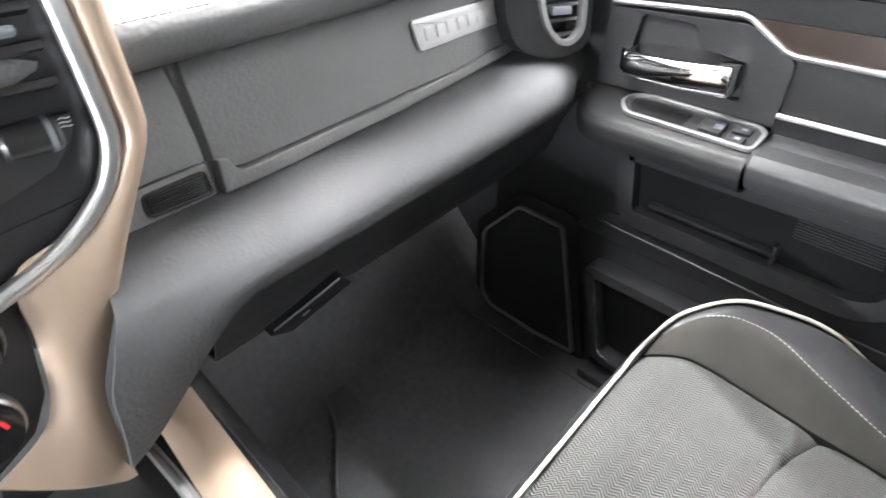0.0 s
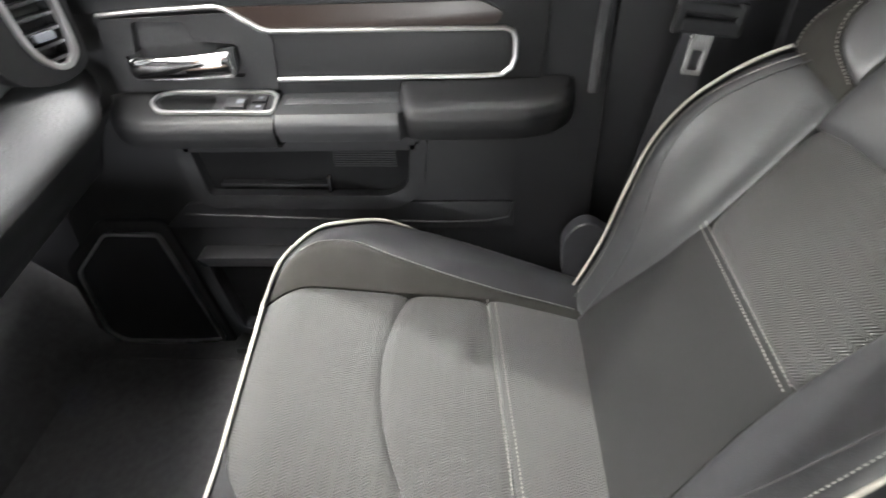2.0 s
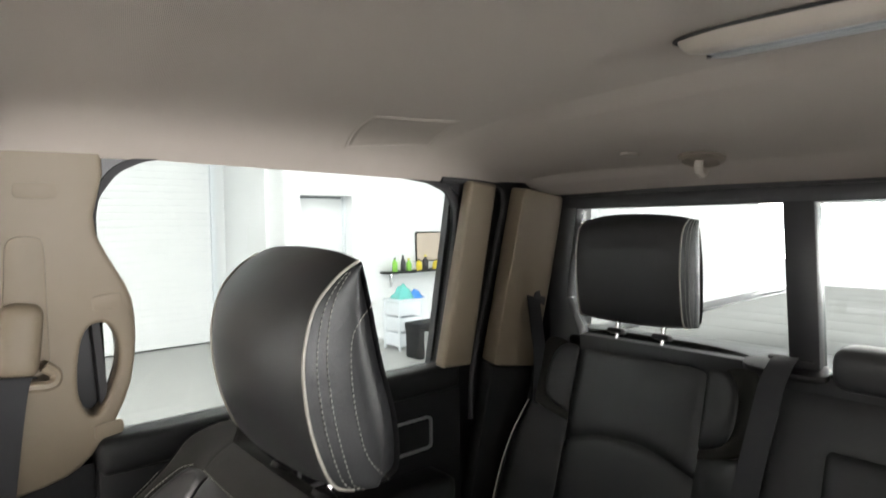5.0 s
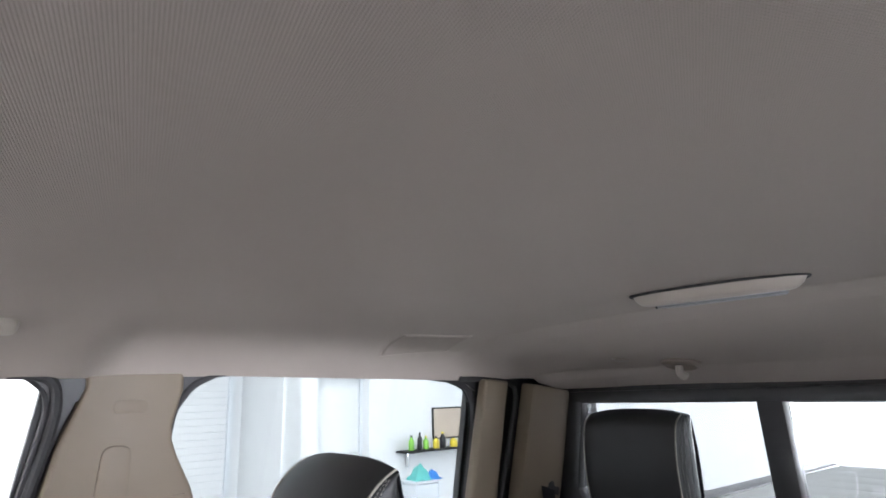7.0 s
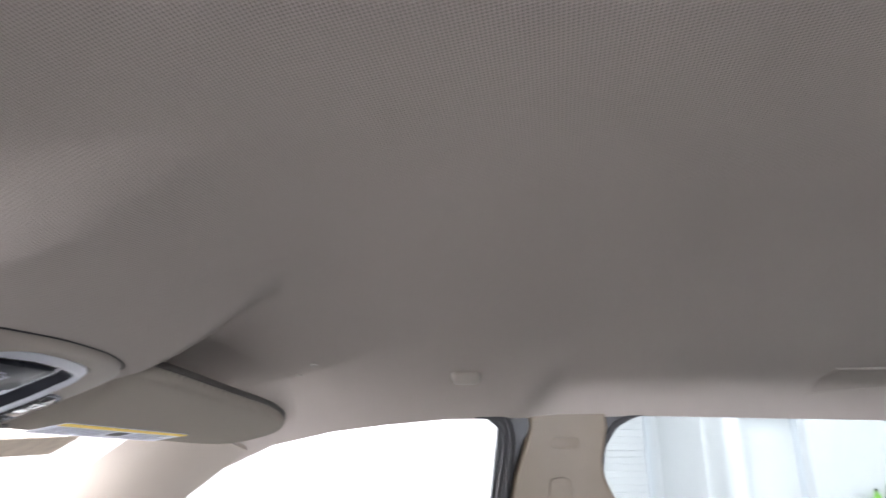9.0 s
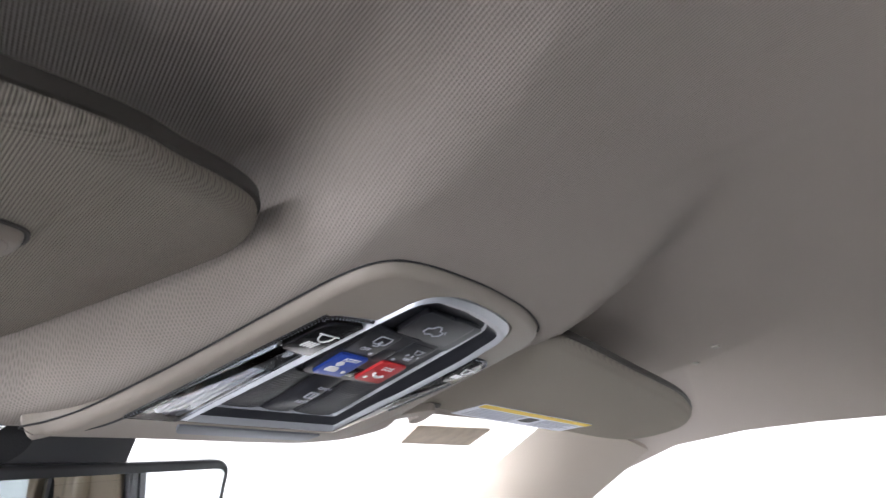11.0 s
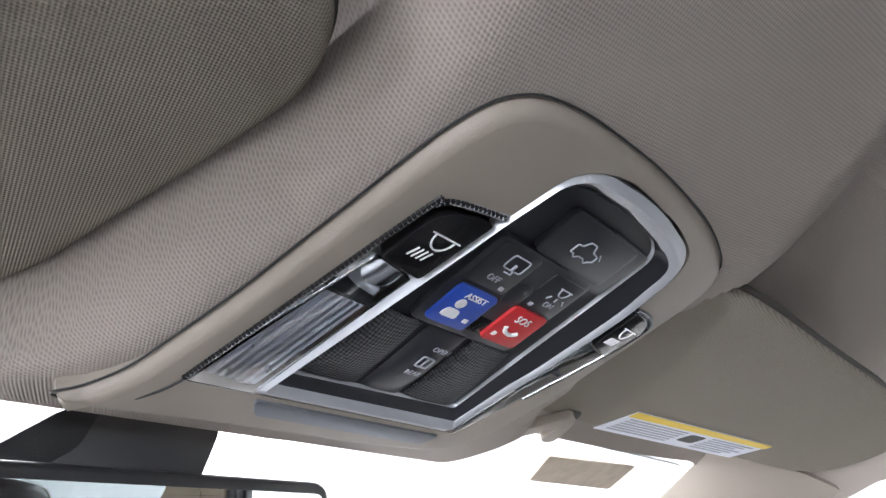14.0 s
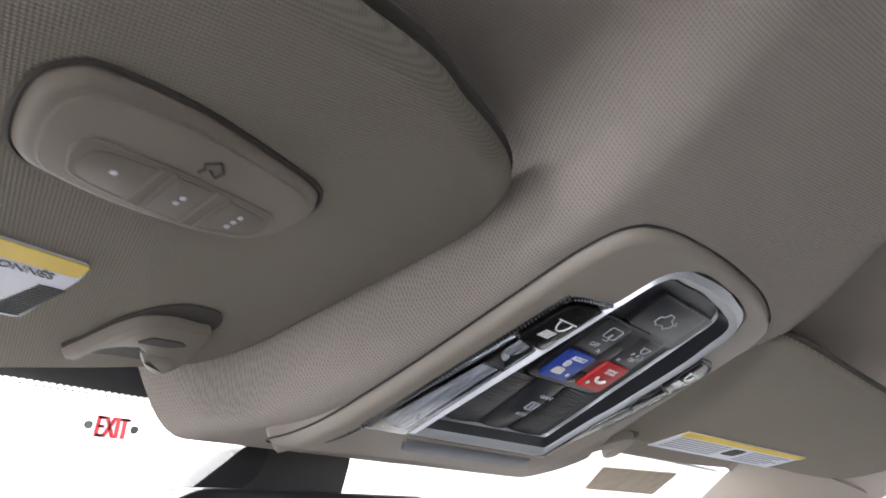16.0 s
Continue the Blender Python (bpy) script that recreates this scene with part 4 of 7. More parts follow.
# armrests: tops slope towards the cabin


def arm(y0, y1, x_in, z_top_in, z_top_out, z_bot, nose0=0.0, nose1=0.0):
    """An armrest with rounded nose ends, built from cross sections along y."""
    def at(s, t):
        y = y0 + (y1 - y0) * t
        k = 1.0
        if nose0:
            k = min(k, math.sqrt(max(0.02, 1 - (1 - min(1, abs(y - y0) / nose0)) ** 2)))
        if nose1:
            k = min(k, math.sqrt(max(0.02, 1 - (1 - min(1, abs(y1 - y) / nose1)) ** 2)))
        xi = 0.80 - (0.80 - x_in) * k
        pts = [(0.80, z_top_out), (xi + 0.022, z_top_in + (z_top_out - z_top_in) * 0.35), (xi + 0.007, z_top_in + 0.001), (xi, z_top_in - 0.010), (xi + 0.001, (z_top_in + z_bot) / 2), (xi + 0.006, z_bot + 0.008), (xi + 0.022, z_bot), (0.80, z_bot - 0.004)]
        q = s * (len(pts) - 1)
        i = min(int(q), len(pts) - 2)
        a, b = Vector(pts[i]), Vector(pts[i + 1])
        v = a.lerp(b, q - i)
        return (v.x, y, v.y)
    return sheet(at, 28, 36, 0.004)


part("armrest_front", arm(0.700, 1.005, 0.716, 0.588, 0.607, 0.540, 0.0, 0.10), SOFT, door, "stitched front armrest with window switches")
part("pull_grip", arm(0.485, 0.702, 0.712, 0.600, 0.604, 0.552, 0.012, 0.012), SMOOTH_LEATHER, door, "smooth pull grip")
part("armrest_rear", arm(0.212, 0.497, 0.712, 0.606, 0.626, 0.553, 0.11, 0.030), SOFT, door, "padded stitched elbow rest")
part("arm_base", on_door(rounded([(0.222, 0.60), (1.0, 0.595), (0.99, 0.53), (0.235, 0.53)], 0.02, 3), 0.82, 0.775, 0.006), PLASTIC, door)


def arm_face(y, z):
    """Where the front armrest's face lies at a height."""
    k = math.sqrt(max(0.02, 1 - (1 - min(1, (1.005 - y) / 0.10)) ** 2))
    return 0.80 - 0.084 * k + table((0.54, 0.548, 0.564, 0.578, 0.589), (0.022, 0.006, 0.001, 0.0, 0.007), z)


FOLD_Y = list(np.linspace(0.704, 0.90, 12)) + [0.925, 0.945, 0.962, 0.976, 0.988, 0.996]
part("stitching", stitches([[(arm_face(y, 0.5655) - 0.0004, y, 0.5655) for y in FOLD_Y[1:-2]], *[[(0.8004 - 0.088 * math.sqrt(max(0.02, min(1 - (1 - min(1, (y - 0.212) / 0.11)) ** 2, 1 - (1 - min(1, (0.497 - y) / 0.03)) ** 2))), y, z) for y in np.linspace(0.225, 0.484, 30)] for z in (0.587, 0.579)]]), THREAD, door)
# welts take a lighter leather, which puts the folds' highlights in as colour
for z in (0.5835, 0.5755):
    part("armrest_welt", tube([(0.8000 - 0.088 * math.sqrt(max(0.02, min(1 - (1 - min(1, (y - 0.212) / 0.11)) ** 2, 1 - (1 - min(1, (0.497 - y) / 0.03)) ** 2))), y, z) for y in np.linspace(0.225, 0.486, 30)], 0.0016, 6), SMOOTH_LEATHER, door, "raised welt, in lighter leather for its highlight")
# flat dark plate laid on top, for the shadow gap behind the grip
part("pull_cup_shade", box(0.7705, 0.594, 0.6045, 0.034, 0.185, 0.005, 0.002), RUBBER, door, "dark plate for the shade behind the pull grip")
for z in (0.5800, 0.5700):
    part("armrest_groove", tube([(arm_face(y, z) + 0.0004, y, z) for y in FOLD_Y], 0.0012, 6), RUBBER, door, "dark sewn groove")
    part("armrest_welt", tube([(arm_face(y, z - 0.0034) + 0.0002, y, z - 0.0034) for y in FOLD_Y], 0.0017, 6), SMOOTH_LEATHER, door, "raised welt, in lighter leather for its highlight")
SW = axes((0.7565, 0.81, 0.6015), (0, -1, 0), (0.97, 0.0, 0.26))     # u: rearwards, v: outwards, w: up
plate = rounded([(-0.108, 0.004), (-0.085, -0.022), (0.106, -0.026), (0.113, -0.018), (0.112, 0.020), (0.098, 0.031), (-0.070, 0.036), (-0.100, 0.028)], 0.012, 4)
switch = part("switch_plate", prism(plate, -0.012, 0.006, SW, 0.003), PLASTIC, door)
part("bezel", ring(plate, inset(plate, 0.006), 0.004, 0.0095, SW, 0.0015), CHROME, switch, "chrome bezel")
# shallow plate; the depth of the tray is only shade in its colour
part("tray", prism(rounded([(-0.092, 0.008), (-0.076, -0.014), (0.004, -0.016), (0.006, 0.022), (-0.066, 0.026), (-0.088, 0.022)], 0.008, 3), 0.002, 0.0064, SW, 0.0002), RECESS_SHADE, switch, "finger tray with the shade of its depth put in near-black")
part("window_switch", prism(rounded([(0.026, -0.012), (0.060, -0.014), (0.060, 0.012), (0.026, 0.012)], 0.003, 3), 0.006, 0.0115, SW, 0.002), SATIN, switch)
part("switch_mark", prism([(0.046, -0.004), (0.058, -0.004), (0.058, 0.006), (0.046, 0.006)], 0.0113, 0.0121, SW, 0.0), SILVER, switch)
for v in (-0.012, 0.010):
    lock = part("lock_switch", prism(rounded([(0.070, v - 0.008), (0.094, v - 0.008), (0.094, v + 0.008), (0.070, v + 0.008)], 0.002, 3), 0.006, 0.0105, SW, 0.0015), SATIN, switch)
    part("lock_mark", prism([(0.080, v - 0.002), (0.088, v - 0.002), (0.088, v + 0.003), (0.080, v + 0.003)], 0.0103, 0.0111, SW, 0.0), SILVER, switch)

pocket = rounded([(0.905, 0.525), (0.892, 0.398), (0.528, 0.393), (0.480, 0.420), (0.468, 0.525)], [0.01, 0.03, 0.05, 0.03, 0.01], 6)
part("map_pocket", ring(inset(pocket, -0.012), inset(pocket, 0.018), -0.024, 0.01, DR, 0.011), PLASTIC, door, "moulded map pocket rim")
# pocket backs carry the shade of a deep pocket in their colour
part("pocket_back", on_door(inset(pocket, 0.018), 0.806, 0.7985, 0.0), RECESS_SHADE, door)
part("pocket_divider", merged(on_door([(0.850, 0.431), (0.642, 0.427), (0.642, 0.433), (0.850, 0.437)], 0.80, 0.783, 0.001), on_door([(0.642, 0.415), (0.648, 0.415), (0.648, 0.447), (0.642, 0.447)], 0.80, 0.783, 0.001)), PLASTIC, door)
for i in range(9):
    z = 0.464 + 0.0048 * i
    part("pocket_rib", on_door([(0.632, z), (0.517, z - 0.002), (0.517, z + 0.0005), (0.632, z + 0.0025)], 0.800, 0.7962, 0.0006), PLASTIC, door)
part("lower_skin", on_door(rounded([(0.30, 0.322), (1.0, 0.325), (0.935, 0.384), (0.30, 0.384)], 0.01, 3), 0.81, 0.797, 0.005), PLASTIC, door)
part("crease", tube([(0.797, y, z) for y, z in [(0.95, 0.358), (0.754, 0.350), (0.575, 0.341), (0.426, 0.338), (0.35, 0.340), (0.31, 0.350), (0.300, 0.385)]], 0.0022, 6), SATIN, door)
lowp = rounded([(0.945, 0.275), (0.905, 0.052), (0.45, 0.045), (0.42, 0.10), (0.42, 0.275)], [0.02, 0.035, 0.04, 0.02, 0.02], 5)
part("bottle_pocket", ring(lowp, inset(lowp, 0.022), -0.040, 0.01, DR, 0.008), PLASTIC, door, "moulded bottle pocket rim")
part("bottle_pocket_back", on_door(inset(lowp, 0.02), 0.808, 0.799, 0.0), RECESS_SHADE, door)
spk = rounded([(1.128, 0.318), (1.016, 0.316), (0.960, 0.012), (1.075, 0.004), (1.20, 0.006), (1.230, 0.035), (1.226, 0.215)], [0.012, 0.012, 0.004, 0.01, 0.02, 0.03, 0.02], 5)
grille = part("speaker_grille", on_door(spk, 0.81, 0.787, 0.003), SATIN, door, "black speaker grille")
part("grille_ring", ring(inset(spk, -0.003), inset(spk, 0.0035), -0.019, -0.010, DR, 0.0012), CHROME, grille, "thin chrome ring")
part("speaker_housing", on_door(rounded([(1.135, 0.345), (0.995, 0.345), (0.930, -0.045), (1.26, -0.045), (1.255, 0.23)], 0.02, 4), 0.82, 0.791, 0.010, 3), PLASTIC, door)
part("scuff_plate", box(0.775, 0.56, 0.012, 0.06, 0.72, 0.024, 0.008), SATIN, door)
part("lock_pin", lathe([(0.010, 0), (0.010, 0.004), (0.004, 0.006), (0.003, 0.024), (0.0045, 0.028), (0.003, 0.032)], axes((0.815, 0.207, 0.836), (1, 0, 0), (0, 1, 0)), 12), PLASTIC, door)

# ---- front passenger seat ----
SX = 0.42
CA, BA = radians(20), radians(33)
CUSH = axes((SX, 0.416, 0.338), (1, 0, 0), (0, math.cos(CA), math.sin(CA)))
BACK = axes((SX + 0.003, -0.136, 0.762), (-1, 0, 0), (0, -math.sin(BA), math.cos(BA)))   # w forward; u to -x


def patch(edge_a, edge_b, height, m, n=26, k=26, dip=0.010, soft=0.012, skirt=0.03, sides="abse"):
    """A padded panel between two edge lines (functions of t giving (u, v)), sinking at its seams."""
    def at(s, t):
        a, b = Vector(edge_a(t)), Vector(edge_b(t))
        p = a.lerp(b, s)
        width = max(1e-4, (b - a).length)
        mid = lambda q: Vector(edge_a(q)).lerp(Vector(edge_b(q)), s)
        d0 = (mid(t) - mid(0)).length
        d1 = (mid(1) - mid(t)).length
        h = height(p.x, p.y)
        for d, key in ((s * width, "a"), ((1 - s) * width, "b"), (d0, "s"), (d1, "e")):
            if key in sides:
                h -= dip * math.exp(-d / soft)
        return m @ Vector((p.x, p.y, h))

    def grown(s, t):
        ss, tt = (s * (n + 2) - 1) / n, (t * (k + 2) - 1) / k
        cs, ct = min(1, max(0, ss)), min(1, max(0, tt))
        p = at(ease2(cs), ease2(ct))
        if ss < -1e-6 or ss > 1 + 1e-6 or tt < -1e-6 or tt > 1 + 1e-6:
            p = p - (m.to_3x3() @ Vector((0, 0, 1))) * skirt
        return p
    return sheet(grown, n + 2, k + 2)


def ease2(t):
    """Denser points towards both ends."""
    return 0.5 - 0.5 * math.cos(math.pi * t) * (0.75 + 0.25 * math.cos(math.pi * t) ** 2) if 0 < t < 1 else float(t)


def line_of(pts):
    """A function of t along a smooth line through (u, v) points."""
    q = smooth_line([(a, b, 0) for a, b in pts], 8)
    cum = [0.0]
    for a, b in zip(q, q[1:]):
        cum.append(cum[-1] + (b - a).length)

    def at(t):
        d = t * cum[-1]
        i = min(max(0, int(np.searchsorted(cum, d)) - 1), len(q) - 2)
        f = (d - cum[i]) / max(1e-9, cum[i + 1] - cum[i])
        p = q[i].lerp(q[i + 1], f)
        return (p.x, p.y)
    return at


def front_v(u):
    """Where the cushion's front edge runs."""
    return table((-0.32, -0.18, -0.09, 0.02, 0.15), (0.254, 0.261, 0.269, 0.278, 0.284), u)


def cushion_h(u, v):
    if u > 0:
        seam = 0.10 + 0.10 * (0.29 - v) / 0.55
        h = 0.030 * ease(seam, seam + 0.06, u) - 0.050 * ease(0.255, 0.325, u) ** 2
    else:
        seam = 0.285 - 0.09 * (0.29 - v) / 0.55
        h = 0.020 * ease(seam, seam + 0.04, -u) - 0.040 * ease(seam + 0.03, seam + 0.075, -u) ** 2
    h -= 0.045 * ease(0.215, 0.297, v + 0.284 - front_v(u)) ** 1.6
    h += 0.004 * math.cos(v * 11) + 0.009 * math.exp(-((u - 0.058) ** 2 + (v + 0.022) ** 2) / 0.0007) - 0.013 * math.exp(-((u - 0.040) ** 2 + (v + 0.050) ** 2) / 0.0005) - 0.008 * math.exp(-((u - 0.045) ** 2 + (v - 0.005) ** 2) / 0.0006)
    return h


seat = thing("front_passenger_seat", "black leather passenger seat with grey piping and suede inserts", "car seat", (SX, 0.2, 0.0))
# centre panels
SEAM_IN = [(-0.285, 0.256), (-0.280, 0.18), (-0.262, 0.05), (-0.240, -0.09), (-0.215, -0.20), (-0.200, -0.30)]
SEAM = [(0.093, 0.282), (0.119, 0.195), (0.142, 0.085), (0.165, -0.01), (0.182, -0.09), (0.196, -0.20), (0.203, -0.30)]


def cross_v(u):
    return 0.092 - 1.30 * u * u


def strip(v_lo, v_hi, mat, name, label, dip=0.010):
    """A centre panel of the cushion between two cross lines (functions of u)."""
    def side(v, seam):
        return float(np.interp(-v, [-p[1] for p in seam], [p[0] for p in seam]))

    def at(s, t):
        ss, tt = (s * 42 - 1) / 40, (t * 34 - 1) / 32
        cs, ct = min(1, max(0, ss)), min(1, max(0, tt))
        v = 0.5 * (v_lo(0) + v_hi(0))
        for _ in range(2):
            ul, ur = side(v, SEAM_IN), side(v, SEAM)
            u = ul + (ur - ul) * cs
            lo, hi = v_lo(u), v_hi(u)
            v = lo + (hi - lo) * ct
        ul, ur = side(v, SEAM_IN), side(v, SEAM)
        u = ul + (ur - ul) * cs
        h = cushion_h(u, v)
        for d in (ur - u, u - ul, v - lo, hi - v):
            h -= dip * math.exp(-abs(d) / 0.010)
        if (ss, tt) != (cs, ct):
            h -= 0.03
        return CUSH @ Vector((u, v, h))
    part(name, sheet(at, 42, 34), mat, seat, label)


strip(cross_v, lambda u: front_v(u) - 0.002, WEAVE_SEAT, "cushion_front", "herringbone leather cushion front")
strip(lambda u: -0.088 + 0.09 * u, cross_v, WEAVE_SEAT, "cushion_middle", "wrinkled herringbone leather cushion middle")
strip(lambda u: -0.305, lambda u: -0.0885 + 0.09 * u, WEAVE_SEAT, "cushion_rear", "herringbone leather cushion rear", 0.005)
OUT = [(0.093, 0.284), (0.150, 0.280), (0.198, 0.253), (0.240, 0.203), (0.278, 0.135), (0.307, 0.045), (0.317, -0.05), (0.313, -0.17), (0.298, -0.30)]
OUT_IN = [(-0.093, 0.269), (-0.18, 0.262), (-0.262, 0.257), (-0.312, 0.236), (-0.333, 0.17), (-0.335, 0.06), (-0.322, -0.10), (-0.30, -0.30)]
BST = [(0.098, 0.281), (0.158, 0.262), (0.204, 0.185), (0.192, 0.10), (0.190, 0.02), (0.198, -0.09), (0.212, -0.20), (0.222, -0.30)]
for sgn in (1, -1):
    mir = lambda pts, k=sgn: [(k * a, b) for a, b in pts]
    inner_seam = BST if sgn > 0 else SEAM_IN
    if sgn > 0:
        part("bolster_insert", patch(line_of(SEAM), line_of(BST), cushion_h, CUSH, 16, 44, 0.006, 0.008), SUEDE, seat, "dark suede bolster insert")
    outline = OUT if sgn > 0 else OUT_IN
    part("bolster_pad", patch(line_of(inner_seam), line_of(outline), cushion_h, CUSH, 20, 44, 0.006, 0.008), LEATHER, seat, "smooth leather bolster pad")
    side = smooth_line([(a, b, cushion_h(a, b)) for a, b in outline], 5)
    part("side_skirt", sheet(lambda s, t, q=side: CUSH @ (lambda p: Vector((p.x * (1 + 0.03 * math.sin(math.pi * s)), p.y, p.z - 0.17 * s)))(q[min(len(q) - 1, int(round(t * (len(q) - 1))))]), 8, len(side) - 1, 0.0), LEATHER, seat)
front = [(0.0, 0.2935), (0.06, 0.2935), (0.093, 0.2925)]
edge = list(reversed(OUT_IN)) + [(-0.05, 0.2725), (0.0, 0.2765), (0.05, 0.2805)] + OUT
edge_pts = [CUSH @ Vector((u, v, cushion_h(u, v) + 0.002)) for u, v in [(q.x, q.y) for q in smooth_line([(a, b, 0) for a, b in edge], 6)]]
part("piping", tube(edge_pts, 0.0027, 8), PIPING, seat, "pale grey piping")
part("front_apron", sheet(lambda s, t: CUSH @ Vector((-0.08 + (2 * t - 1) * 0.22, front_v(-0.08 + (2 * t - 1) * 0.22) - 0.003 + 0.010 * math.sin(math.pi * s), cushion_h(-0.08 + (2 * t - 1) * 0.22, front_v(-0.08 + (2 * t - 1) * 0.22) - 0.003) - 0.15 * s)), 8, 30), LEATHER, seat, "smooth leather front apron")
rowz = lambda v0: [CUSH @ Vector((u, v0 + 0.09 * u, cushion_h(u, v0 + 0.09 * u) + 0.0008)) for u in np.linspace(-0.235, 0.172, 48)]
part("stitching", stitches([rowz(-0.081), rowz(-0.096), [CUSH @ Vector((*line_of(BST)(t), cushion_h(*line_of(BST)(t)) - 0.004)) for t in np.linspace(0.12, 0.9, 60)]]), THREAD, seat)
part("seat_base", box(SX, 0.30, 0.13, 0.44, 0.42, 0.24, 0.03), PLASTIC, seat, "black plastic seat base")
part("hinge_cover", prism(rounded([(-0.06, -0.06), (0.05, -0.05), (0.06, 0.06), (0.02, 0.10), (-0.05, 0.05)], 0.03, 5), 0, 0.03, axes((0.700, 0.16, 0.31), (0, 1, 0), (0, 0, 1)), 0.008, 3), SATIN, seat, "black hinge cover")


def back_h(u, v):
    a = abs(u)
    b = (0.030 if u > 0 else 0.054) * math.exp(-((v + 0.25) / 0.20) ** 2) + 0.018
    h = b * ease(0.165, 0.285, a) ** 1.1
    h -= 0.030 * ease(0.10, 0.18, v) ** 1.5 + 0.010 * (a / 0.2) ** 2 * ease(-0.05, 0.1, v)
    h -= 0.006 * math.cos(u * 8) * 0
    return h


seam_b = [(0.148, 0.099), (0.158, -0.09), (0.152, -0.15), (0.150, -0.29), (0.160, -0.40), (0.185, -0.52), (0.195, -0.60)]


def back_strip(v_lo, v_hi, mat, name, label, dip=0.010, nu=40, nv=30):
    def half(v):
        return float(np.interp(-v, [-p[1] for p in seam_b], [p[0] for p in seam_b]))

    def at(s, t):
        ss, tt = (s * (nu + 2) - 1) / nu, (t * (nv + 2) - 1) / nv
        cs, ct = min(1, max(0, ss)), min(1, max(0, tt))
        k = 2 * cs - 1
        u = k * half(0.5 * (v_lo(0) + v_hi(0)))
        v = v_lo(u) + (v_hi(u) - v_lo(u)) * ct
        hw = half(v)
        u = k * hw
        h = back_h(u, v)
        for d in (hw - abs(u), v - v_lo(u), v_hi(u) - v):
            h -= dip * math.exp(-abs(d) / 0.009)
        if (ss, tt) != (cs, ct):
            h -= 0.03
        return BACK @ Vector((u, v, h))
    part(name, sheet(at, nu + 2, nv + 2), mat, seat, label)


arc = lambda u: -0.118 - 0.85 * u * u
back_strip(arc, lambda u: 0.099 - 0.05 * u * u, SMOOTH_LEATHER, "back_upper", "smooth leather upper back panel", 0.006)
back_strip(lambda u: -0.322, arc, WEAVE_BACK, "back_middle", "herringbone leather back panel")
back_strip(lambda u: -0.62, lambda u: -0.3225, LOWER_BACK, "back_lower", "plain dark leather lower back", 0.005)
PIPB_OUT = [(0.255, -0.083), (0.272, -0.12), (0.292, -0.18), (0.304, -0.24), (0.303, -0.32), (0.285, -0.40), (0.262, -0.50), (0.245, -0.60)]
PIPB_IN = [(0.262, -0.072), (0.288, -0.11), (0.298, -0.17), (0.298, -0.23), (0.300, -0.30), (0.296, -0.40), (0.282, -0.50), (0.268, -0.60)]
CREST = [(0.0, 0.150), (0.09, 0.150), (0.150, 0.152), (0.188, 0.170), (0.228, 0.170), (0.252, 0.135), (0.264, 0.06), (0.274, -0.015), (0.270, -0.055)]
